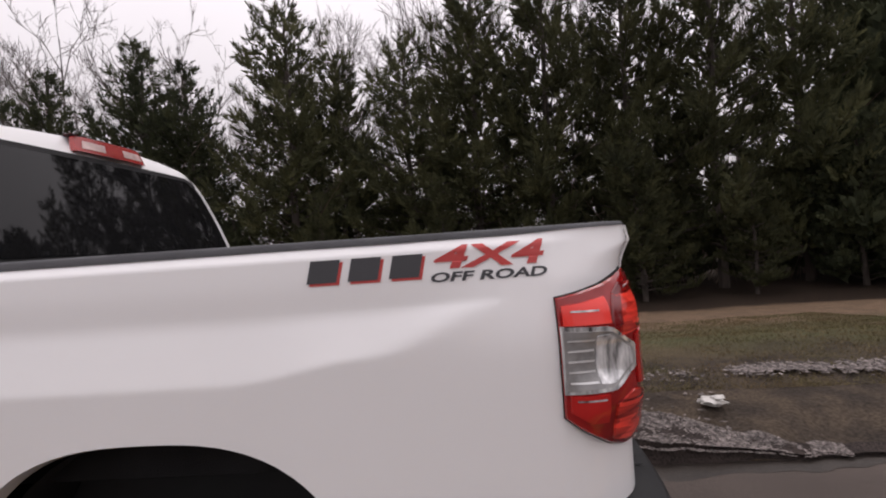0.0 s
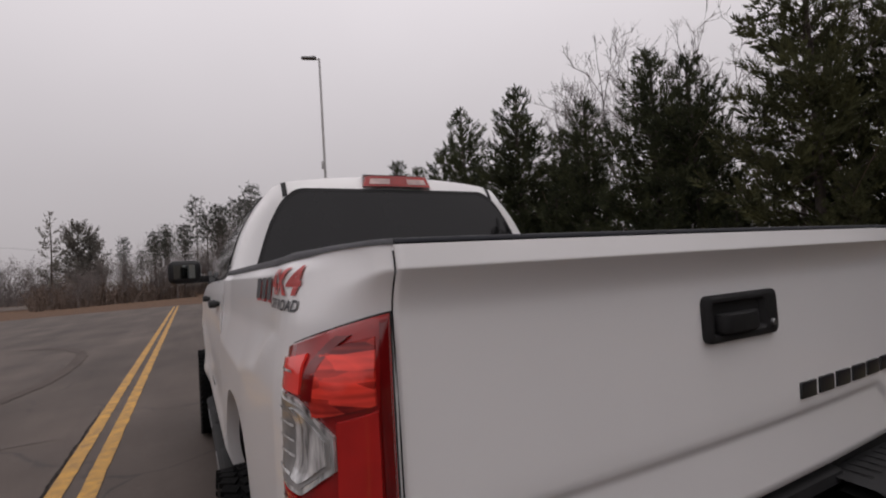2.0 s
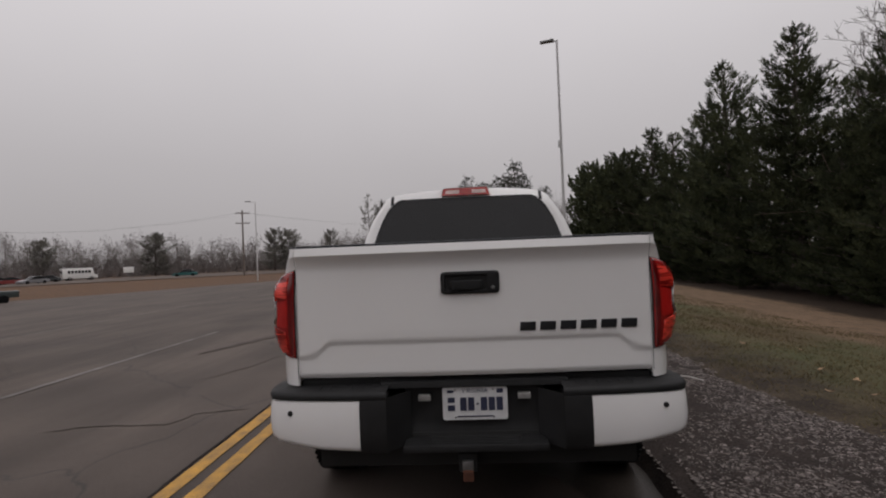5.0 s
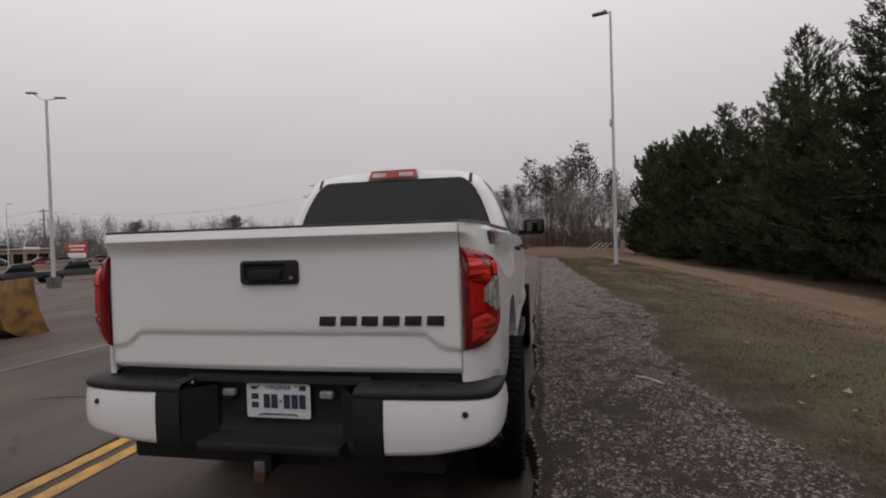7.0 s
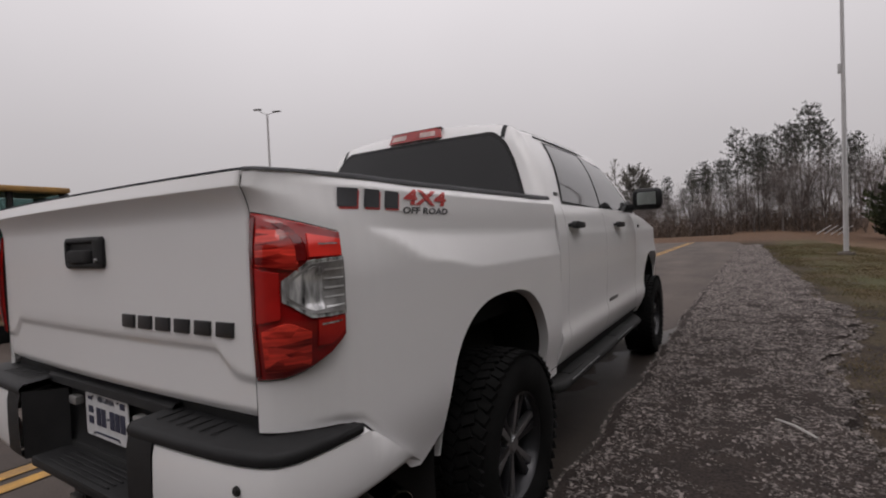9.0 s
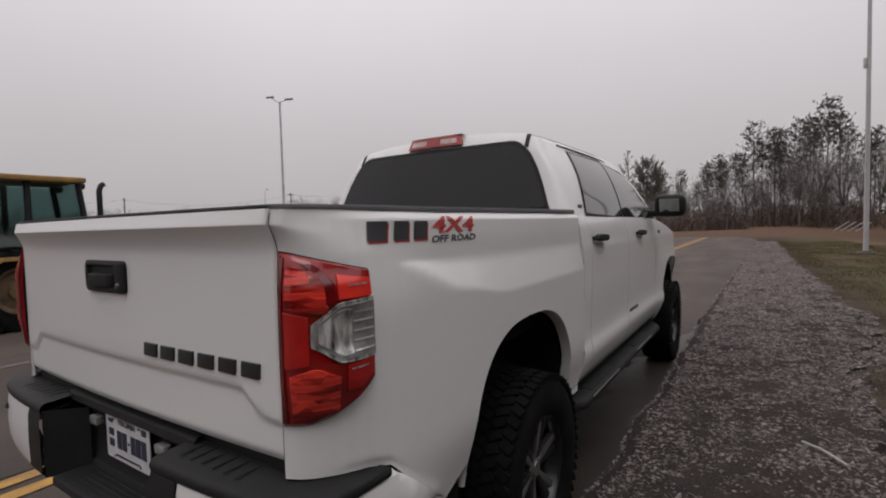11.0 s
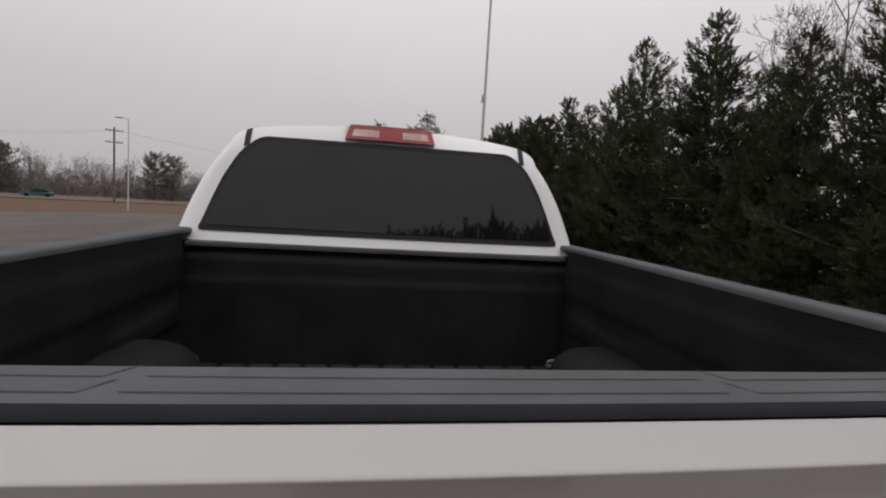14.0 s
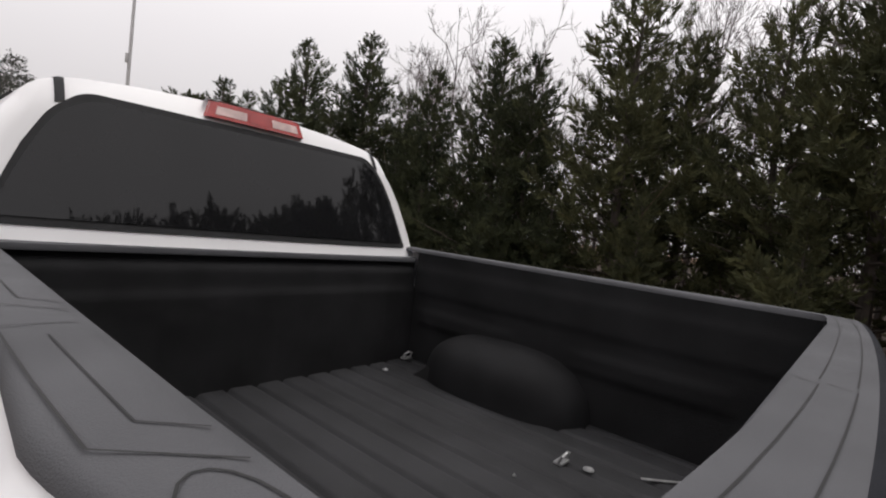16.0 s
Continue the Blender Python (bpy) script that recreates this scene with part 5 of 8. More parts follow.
# exhaust tip
bm = turned([(0.043, -0.20), (0.044, 0.0), (0.041, 0.001), (0.039, -0.12)], (0, 0, 0), "y", 24)
bm.transform(Matrix.Translation((-0.37, 0.975, 0.400)) @ pose(0, 0, 0, 0, 0, -22) @ Matrix.Diagonal((1.05, 1, 0.95, 1)))
tpart("exhaust_tip", bm, CHROME, label="oval chrome exhaust tip")

# ------------------------------------------------ cab and front
def body_y(x, z):
    y = line1([(0.38, 0.90), (0.44, 0.935), (0.50, 0.962), (0.56, 0.982), (0.60, 0.986), (0.66, 0.972), (0.72, 0.970), (0.95, 0.984), (1.12, 0.984), (1.20, 0.981),
               (1.225, 0.974), (1.26, 0.970), (1.30, 0.964), (1.34, 0.953), (1.37, 0.940)], z)
    flare = 0.022 * ease(0.75, 0.50, abs(x - AX_F)) * ease(1.1, 0.85, z)
    return y + flare - 0.16 * ease(-5.0, -5.65, x) ** 1.6


def body_panel(name, x0, x1, label, ztop=1.37, arch=None):
    for s in (-1, 1):
        xs = sorted(set([round(v, 4) for v in list(np.linspace(x0, x1, max(6, int(abs(x1 - x0) / 0.06)))) +
                         ([AX_F + 0.515 * math.cos(a) for a in np.linspace(0, math.pi, 29)] if arch else [])]))

        def low(x):
            return max(0.39, arch_z(x, AX_F)) if arch else 0.39
        zs = [k / 14 for k in range(14)] + [1.0]

        def f(x, v):
            zt = ztop(x) if callable(ztop) else ztop
            z = lerp(low(x), 0.98, v / 0.6) if v < 0.6 else lerp(0.98, zt, (v - 0.6) / 0.4)
            return (x, s * body_y(x, z), z)
        tpart(name, surf(f, xs, [k / 40 for k in range(41)], thick=0.02, flip=s > 0), WHITE, label=label)


body_panel("cab_quarter", -1.905, -2.052, "white cab corner panel")
body_panel("rear_door", -2.058, -2.975, "white rear door")
body_panel("front_door", -2.981, -4.045, "white front door")
body_panel("front_fender", -4.051, -5.62, "white front fender", lambda x: lerp(1.345, 1.16, ease(-4.1, -5.62, x)), True)
# dark core that shows only in the gaps
tpart("body_core", box((-3.2, 0, 0.85), (2.58, 1.80, 0.92), 0.02), SEAM)
tpart("gap_filler", box((-1.855, 0, 1.0), (0.10, 1.80, 0.72), 0.01), SEAM)


ROOF_Y = 0.740


def roof_edge(z):
    return line1([(1.34, 0.948), (1.40, 0.922), (1.47, 0.902), (1.54, 0.878), (1.62, 0.847), (1.70, 0.806), (1.76, 0.768), (1.80, ROOF_Y)], z)


def rear_x(y, z):
    return -1.792 - 0.275 * (z - 1.40) - 0.045 * (abs(y) / 0.9) ** 2.4


ROOF_LINE = [(0.0, 1.921), (0.12, 1.920), (0.24, 1.916), (0.41, 1.905), (0.5, 1.896), (0.56, 1.888), (0.60, 1.884), (0.65, 1.871), (0.68, 1.858), (0.70, 1.846), (0.72, 1.829), (ROOF_Y, 1.80)]


def roof_z(y):
    return line1(ROOF_LINE, abs(y))


CORNER_R = 0.07


def shell_pt(i, z, s, n_rear=16, n_arc=8, n_side=26):
    """Cab wall from the rear centre round the corner to the windscreen; its top follows the roof line."""
    ye = roof_edge(z)
    r = CORNER_R
    a = math.pi / 2 * min(1, max(0, (i - n_rear) / n_arc))
    y = (ye - r) * min(1, i / n_rear) + r * math.sin(a)
    zz = z if z < 1.6 else lerp(1.6, roof_z(y), (z - 1.6) / 0.2)
    roll = 0.030 * max(0.0, (z - 1.72) / 0.08) ** 2
    x = rear_x(min(y, ye - r), zz) - r * (1 - math.cos(a)) - roll * math.cos(a)
    if i > n_rear + n_arc:
        xf = line1([(1.36, -4.28), (1.60, -3.93), (1.80, -3.58)], z)
        x = lerp(x, xf, (i - n_rear - n_arc) / n_side)
    return Vector((x, s * y, zz))


SHZ = [1.345, 1.36, 1.38, 1.42, 1.46, 1.50, 1.54, 1.58, 1.60, 1.63, 1.66, 1.69, 1.72, 1.735, 1.75, 1.765, 1.78, 1.79, 1.80]
bm = bmesh.new()
for s in (-1, 1):
    surf(lambda i, z: shell_pt(i, z, s), list(range(51)), SHZ, bm)
bmesh.ops.remove_doubles(bm, verts=bm.verts, dist=0.0003)
cab = tpart("cab_shell", bm, WHITE, label="white cab pillars and window surround", sharp=60)


def roof_pt(a, i):
    """Crowned roof, joined to the top line of the cab wall; i counts from the rear centre to the side."""
    s = 1 if i >= 0 else -1
    p = shell_pt(abs(i), 1.80, s)
    xf = lerp(-3.42, -3.58, (abs(p.y) / ROOF_Y) ** 3)
    up = 0.030 * ease(0.0, 0.30, a) * (1 - (abs(p.y) / ROOF_Y) ** 2.5) * (1 - 0.9 * ease(0.65, 1.0, a))
    return Vector((lerp(p.x, xf, a), p.y, p.z + up))


tpart("roof", surf(roof_pt, [0, 0.01, 0.03, 0.06, 0.1, 0.15, 0.2, 0.3, 0.45, 0.6, 0.75, 0.9, 1.0], list(range(-24, 25))), WHITE, cab, "white cab roof", sharp=70)


def band(half, z0, z1, out, round_top=0.05, n=22):
    """A pane on the cab's rear face with rounded upper corners."""
    def w(z):
        d = (z1 - z) / round_top
        cut = round_top * (1 - math.sqrt(max(0, 1 - (1 - min(1, d)) ** 2)))
        d2 = (z - z0) / 0.02
        cut2 = 0.02 * (1 - math.sqrt(max(0, 1 - (1 - min(1, d2)) ** 2)))
        return half(z) - cut - cut2
    zs = [z0, z0 + 0.002, z0 + 0.006, z0 + 0.012, z0 + 0.02] + list(np.linspace(z0 + 0.04, z1 - round_top, 8)) + [z1 - round_top * k for k in (0.8, 0.6, 0.45, 0.3, 0.18, 0.08, 0.02, 0.0)]
    return surf(lambda q, z: Vector((rear_x(q * w(z), z) + out, q * w(z), z)), [k / n * 2 - 1 for k in range(n + 1)], zs)


trim = tpart("rear_window_trim", band(lambda z: line1([(1.405, 0.825), (1.45, 0.805), (1.55, 0.772), (1.65, 0.733), (1.73, 0.690), (1.80, 0.655)], z), 1.405, 1.838, 0.005, 0.11), BLACK_PLASTIC, cab, "black rubber window surround")
tpart("rear_window", band(lambda z: line1([(1.43, 0.797), (1.55, 0.755), (1.65, 0.712), (1.73, 0.668), (1.80, 0.632)], z), 1.430, 1.816, 0.009, 0.10), GLASS_DARK, cab, "dark tinted rear window")
for s in (-1, 1):      # roof mouldings
    ym = 0.645
    zr = roof_z(ym)
    pts = [Vector((rear_x(ym, z) + 0.002 - 0.030 * max(0.0, (z - lerp(1.6, zr, 0.6)) / (0.4 * (zr - 1.6))) ** 2, s * ym, z)) for z in (1.79, 1.81, 1.825, 1.84, 1.852, zr - 0.004)]
    pts += [Vector((lerp(rear_x(ym, zr) - 0.030, -3.5, k), s * ym, zr + 0.001 + 0.030 * ease(0, 0.3, k) * (1 - (ym / ROOF_Y) ** 2.5))) for k in (0.005, 0.02, 0.05, 0.1, 0.2, 0.4, 0.7, 0.9)]
    bm = bmesh.new()
    rows = []
    for p in pts:
        rows.append([bm.verts.new(p + Vector((0.002, dy, -0.30 * s * dy + (0.0015 if abs(dy) < 0.001 else 0.0)))) for dy in (-0.013, 0.0, 0.013)])
    for a, b in zip(rows, rows[1:]):
        for k in range(2):
            bm.faces.new((a[k], a[k + 1], b[k + 1], b[k]))
    tpart("roof_moulding", bm, BLACK_PLASTIC, cab)
    tpart("drip_rail", tube([(-2.20, s * 0.726, 1.824), (-2.6, s * 0.728, 1.826), (-3.1, s * 0.728, 1.824), (-3.4, s * 0.72, 1.815), (-3.7, s * 0.768, 1.74)], 0.006, 6), BLACK_PLASTIC, cab)
# high brake lamp


def brake_pt(a, b, out):
    y = 0.213 * a * (1 - 0.10 * b)
    z = lerp(1.853, 1.920, b)
    return Vector((rear_x(y, z) + out - 0.012 * abs(a) ** 6, y, z))


bm = surf(lambda a, b: brake_pt(a, b, 0.022 - 0.02 * (1 if b > 0.99 or b < 0.01 or abs(a) > 0.99 else 0)), [-1, -0.985] + [k / 10 for k in range(-9, 10)] + [0.985, 1], [0, 0.02, 0.25, 0.5, 0.75, 0.98, 1.0])
brake = tpart("high_brake_lamp", bm, LENS_BRAKE, cab, "red high brake lamp with two clear cargo lights")
bm = surf(lambda a, b: Vector((lerp(-1.915, -2.05, b), 0.213 * a * (1 - 0.2 * b), lerp(1.9225, 1.928, b))), [-1, -0.5, 0, 0.5, 1], [0, 0.5, 1])
tpart("lamp_top", bm, LENS_RED_DEEP, cab)
for s in (-1, 1):
    tpart("cargo_light", surf(lambda a, b: brake_pt(s * lerp(0.27, 0.86, a), lerp(0.22, 0.70, b), 0.0245), [0, 0.25, 0.5, 0.75, 1], [0, 0.5, 1]), CARGO_LENS, cab, "clear pinkish cargo light")
tpart("brake_centre", surf(lambda a, b: brake_pt(lerp(-0.22, 0.22, a), lerp(0.2, 0.8, b), 0.0245), [0, 0.25, 0.5, 0.75, 1], [0, 0.5, 1]), LENS_BRAKE, cab)

# side glass with black surrounds
def glass_side(s, pts, out, name, material, label=""):
    """A pane over four corners (x, z) on the leaning cab side."""
    (xa, za), (xb, zb), (xc, zc), (xd, zd) = pts
    def f(u, v):
        x = lerp(lerp(xa, xb, u), lerp(xd, xc, u), v)
        z = lerp(lerp(za, zb, u), lerp(zd, zc, u), v)
        return (x, s * (roof_edge(z) + out), z)
    return tpart(name, surf(f, [k / 8 for k in range(9)], [k / 10 for k in range(11)]), material, cab, label)


for s in (-1, 1):
    rear = [(-2.13, 1.395), (-2.98, 1.372), (-3.06, 1.794), (-2.33, 1.790)]
    front = [(-3.02, 1.372), (-4.12, 1.362), (-3.62, 1.735), (-3.10, 1.794)]
    glass_side(s, [(-2.10, 1.378), (-3.0, 1.36), (-3.08, 1.806), (-2.31, 1.802)], 0.003, "window_trim", BLACK_PLASTIC)
    glass_side(s, [(-2.98, 1.36), (-4.20, 1.352), (-3.62, 1.755), (-3.07, 1.806)], 0.003, "window_trim", BLACK_PLASTIC)
    glass_side(s, rear, 0.007, "rear_door_window", GLASS_SIDE, "tinted rear door window")
    glass_side(s, front, 0.007, "front_door_window", GLASS_SIDE, "tinted front door window")
    for hx in (-2.20, -3.36):
        y = body_y(hx, 1.245)
        hd = tpart("door_handle", prism([(hx - 0.115, 1.236), (hx - 0.10, 1.262), (hx + 0.06, 1.270), (hx + 0.10, 1.262), (hx + 0.11, 1.240), (hx + 0.05, 1.224), (hx - 0.08, 1.226)], "y", s * (y + 0.014), s * (y + 0.048), 0.008),
                   BLACK_PLASTIC, label="black door handle")
        tpart("handle_cup", surf(lambda u, v: (hx - 0.02 + 0.07 * math.cos(u) * v, s * (y + 0.0015), 1.228 + 0.035 * math.sin(u) * v), list(np.linspace(0, math.tau, 20)), [0.05, 1]), SEAM, hd)
        for ex in (hx - 0.09, hx + 0.085):
            tpart("handle_post", box((ex, s * (y + 0.01), 1.245), (0.03, 0.03, 0.022), 0.004), BLACK_PLASTIC, hd)
    # mirror: arm, housing, glass
    mir = tpart("door_mirror", box((-3.86, s * 1.135, 1.465), (0.14, 0.245, 0.19), 0.062, segs=4), BLACK_PLASTIC, label="black door mirror")
    tpart("mirror_glass", surf(lambda u, v: (-3.788 + 0.004 * u + 0.018 * v, s * lerp(1.060, 1.214, u), lerp(1.412, 1.520, v)), [0, 0.5, 1], [0, 0.5, 1]), MIRROR, mir, "dim mirror glass")
    tpart("mirror_arm", box((-3.90, s * 0.985, 1.40), (0.10, 0.13, 0.055), 0.015), BLACK_PLASTIC, mir)
    tpart("mirror_base", prism([(-3.72, 1.365), (-4.15, 1.36), (-3.98, 1.47)], "y", s * 0.925, s * 0.955, 0.004), BLACK_PLASTIC, mir)
    # running board
    def board(x, a):
        """Flat oval board tight under the sill, drawn in at both ends."""
        k = ease(-1.74, -1.90, x) * ease(-4.28, -4.12, x)
        c, w = lerp(0.90, 0.940, k), lerp(0.025, 0.062, k)
        n_ = (abs(math.cos(a)) ** 2.6 + abs(math.sin(a)) ** 2.6) ** (-1 / 2.6)
        return (x, s * (c + w * n_ * math.cos(a)), 0.328 + 0.033 * n_ * math.sin(a))
    rb = tpart("running_board", surf(board, [-1.74, -1.78, -1.82, -1.86, -1.90, -2.1, -2.5, -3.0, -3.5, -3.9, -4.12, -4.18, -4.24, -4.28], [math.tau * k / 20 for k in range(21)]), UNDER, label="black oval running board under the sill")
    tpart("sill_guard", surf(lambda x, v: (x, s * lerp(0.948, 0.86, v), lerp(0.445, 0.30, v)), [-1.72, -2.5, -3.5, -4.30], [0, 0.5, 1]), UNDER, rb, "black panel between the sill and the board")
    for px in (-2.30, -3.45):
        tpart("step_pad", box((px, s * 0.940, 0.3615), (0.52, 0.070, 0.006), 0.002), UNDER, rb)
        tpart("step_edge", tube([(px - 0.30, s * 0.999, 0.340), (px, s * 1.000, 0.341), (px + 0.30, s * 0.999, 0.340)], 0.0045, 6), STEEL, rb, "thin bright edge of the step")
    tpart("side_badge", prism([(-4.30, 1.215), (-4.22, 1.215), (-4.22, 1.245), (-4.30, 1.245)], "y", s * 0.972, s * 0.9795, 0.002), BADGE)
    tpart("door_badge", prism([(-3.05, 0.655), (-3.32, 0.655), (-3.32, 0.68), (-3.05, 0.68)], "y", s * 0.971, s * 0.9765, 0.001), STEEL)
    tpart("pillar_badge", prism([(-2.02, 1.425), (-2.09, 1.425), (-2.09, 1.445), (-2.02, 1.445)], "y", s * (roof_edge(1.435)), s * (roof_edge(1.435) + 0.006), 0.001), STEEL)

# windscreen, bonnet, nose
tpart("windscreen", surf(lambda u, v: (lerp(-3.42, -4.30, v) - 0.16 * (1 - u * u) * lerp(0.6, 1, v), u * lerp(0.70, 0.93, v), lerp(roof_z(0.70 * u) - 0.01, 1.355, v)), [k / 8 - 1 for k in range(17)], [k / 8 for k in range(9)]), GLASS_SIDE, cab, "windscreen")
tpart("bonnet", surf(lambda u, v: (lerp(-4.28, -5.62, v) - 0.12 * (1 - u * u), u * lerp(0.935, 0.80, v), lerp(1.345, 1.16, ease(0, 1, v)) + 0.075 * (1 - abs(u) ** 2.5)), [k / 10 - 1 for k in range(21)], [k / 12 for k in range(13)]), WHITE, label="white bonnet")
tpart("front_fascia", surf(lambda u, v: (-5.64 - 0.10 * (1 - u * u) + 0.05 * v * v, u * 0.82, lerp(0.40, 1.165, v)), [k / 8 - 1 for k in range(17)], [k / 8 for k in range(9)], thick=0.05), WHITE, label="white front fascia")
tpart("grille", surf(lambda u, v: (-5.655 - 0.10 * (1 - u * u * 0.6) + 0.03 * v, u * 0.60, lerp(0.72, 1.10, v)), [k / 8 - 1 for k in range(17)], [0, 0.5, 1], thick=0.02), BLACK_PLASTIC, label="black grille")
for s in (-1, 1):
    tpart("headlamp", surf(lambda u, v: (-5.63 - 0.05 * (1 - u), s * lerp(0.58, 0.84, u), lerp(0.90, 1.12, v)), [0, 0.33, 0.66, 1], [0, 0.5, 1], thick=0.02), LENS_CLEAR, label="clear headlamp")

# ------------------------------------------------ wheels
def wheel(ax, s):
    """All-terrain tyre with tread blocks and a dark six-spoke rim."""
    yo, yi = s * 1.045, s * 0.755
    mid_y, half = (yo + yi) / 2, abs(yo - yi) / 2
    c = (ax, mid_y, HUB)
    prof = [(0.232, -half * 0.86), (0.26, -half * 0.98), (0.32, -half), (0.375, -half * 0.96), (0.40, -half * 0.84), (0.405, -half * 0.5), (0.407, 0.0),
            (0.405, half * 0.5), (0.40, half * 0.84), (0.375, half * 0.96), (0.32, half), (0.26, half * 0.98), (0.232, half * 0.86)]
    tyre = turned(prof, c, "y", 56)
    bm = bmesh.new()
    n = 52
    for k in range(n):
        for row, (d, w, jig) in enumerate(((-0.80, 0.36, 0), (-0.38, 0.36, 0.5), (0.02, 0.34, 0.2), (0.41, 0.36, 0.7), (0.80, 0.36, 0.1))):
            a = math.tau * (k + jig) / n
            r = 0.408 if abs(d) < 0.7 else 0.402
            m = Matrix.Translation(c) @ Matrix.Rotation(-a, 4, "Y") @ Matrix.Translation((r, d * half, 0))
            t = m @ Matrix.Rotation(radians(24 if row % 2 else -24), 4, "X")
            made = bmesh.ops.create_cube(bm, size=1, matrix=t @ Matrix.Diagonal((0.018, w * half, 0.036, 1)))
    wh = tpart("wheel", tyre, TYRE, label="all-terrain tyre on a dark alloy rim")
    tagged(tpart("tread", bm, TYRE, wh, "chunky tread blocks", False), kind="stuff")
    rim = turned([(0.232, -0.06), (0.236, half * 0.84), (0.226, half * 0.86), (0.214, half * 0.76), (0.205, half * 0.30), (0.20, -0.02), (0.0, -0.02)], (0, 0, 0), "y", 48)
    rim.transform(Matrix.Translation(c) @ Matrix.Diagonal((1, s, 1, 1)))
    tpart("rim", rim, RIM_DARK, wh, "dark grey alloy rim")
    for k in range(6):
        a = math.tau * k / 6 + 0.2
        for d in (-0.13, 0.13):
            bm = box((0.125, 0, 0), (0.19, 0.035, 0.030), 0.006)
            for v in bm.verts:
                v.co.y += 0.02 * (v.co.x - 0.12) * 4
                v.co.z *= 1.0 + (v.co.x - 0.12) * 1.5
            bm.transform(Matrix.Translation(c) @ Matrix.Diagonal((1, s, 1, 1)) @ Matrix.Translation((0, half * 0.52, 0)) @ Matrix.Rotation(a + d, 4, "Y"))
            tpart("spoke", bm, RIM_EDGE if d > 0 else RIM_DARK, wh)
    hubc = turned([(0, half * 0.66), (0.03, half * 0.66), (0.036, half * 0.62), (0.055, half * 0.56), (0.06, half * 0.2)], (0, 0, 0), "y", 24)
    hubc.transform(Matrix.Translation(c) @ Matrix.Diagonal((1, s, 1, 1)))
    tpart("hub_cap", hubc, RIM_EDGE, wh)
    for k in range(5):
        a = math.tau * k / 5
        nut = turned([(0, half * 0.60), (0.009, half * 0.59), (0.011, half * 0.45)], (0.075 * math.cos(a), 0, 0.075 * math.sin(a)), "y", 8)
        nut.transform(Matrix.Translation(c) @ Matrix.Diagonal((1, s, 1, 1)))
        tpart("wheel_nut", nut, STEEL, wh)


for ax in (AX_R, AX_F):
    for s in (-1, 1):
        wheel(ax, s)

# ---------------------------------------------------------------- trees
def frustum(vs, fs, p, q, r0, r1, sides=5):
    """Adds a tapered bar from p to q to the lists."""
    p, q = np.asarray(p, float), np.asarray(q, float)
    d = q - p
    d = d / (np.linalg.norm(d) + 1e-9)
    a = np.cross(d, (0, 0, 1) if abs(d[2]) < 0.9 else (1, 0, 0))
    a /= np.linalg.norm(a)
    b = np.cross(d, a)
    i0 = len(vs)
    for c, r in ((p, r0), (q, r1)):
        for k in range(sides):
            t = math.tau * k / sides
            vs.append(tuple(c + r * (a * math.cos(t) + b * math.sin(t))))
    for k in range(sides):
        fs.append((i0 + k, i0 + (k + 1) % sides, i0 + sides + (k + 1) % sides, i0 + sides + k))


def plumes(out, base, way, length, rng, n=18, fat=0.15, face=None):
    """Upswept feathers of scale leaf: leaves set along an axis, wide below and pointed above. base, way: one row a plume."""
    m = len(base)
    way = way / (np.linalg.norm(way, axis=1)[:, None] + 1e-9)
    t = (np.arange(n)[None, :] + rng.uniform(0, 1, (m, n))) / n * 0.86
    rad = rng.normal(0, 1, (m, n, 3))
    rad -= (rad * way[:, None, :]).sum(2)[..., None] * way[:, None, :]
    rad /= np.linalg.norm(rad, axis=2)[..., None] + 1e-9
    d = way[:, None, :] * 0.95 + rad * (0.66 * (1 - t) + 0.10)[..., None]
    d[..., 2] += 0.15
    d /= np.linalg.norm(d, axis=2)[..., None] + 1e-9
    ln = length[:, None] * (0.52 - 0.22 * t) * rng.uniform(0.75, 1.25, (m, n))
    p0 = base[:, None, :] + way[:, None, :] * (length[:, None] * t)[..., None]
    w = np.cross(d, (face if face is not None else way)[None, None, :] + rng.normal(0, 0.40, (m, n, 3)) if face is not None else rng.normal(0, 1, (m, n, 3)))
    w *= (fat * ln * rng.uniform(0.7, 1.2, (m, n)) / (np.linalg.norm(w, axis=2) + 1e-9))[..., None]
    mid_ = p0 + d * (ln * 0.35)[..., None]
    out.append(np.stack([mid_ + w, p0 + d * ln[..., None], mid_ - w * 0.8], 2).reshape(-1, 3, 3))


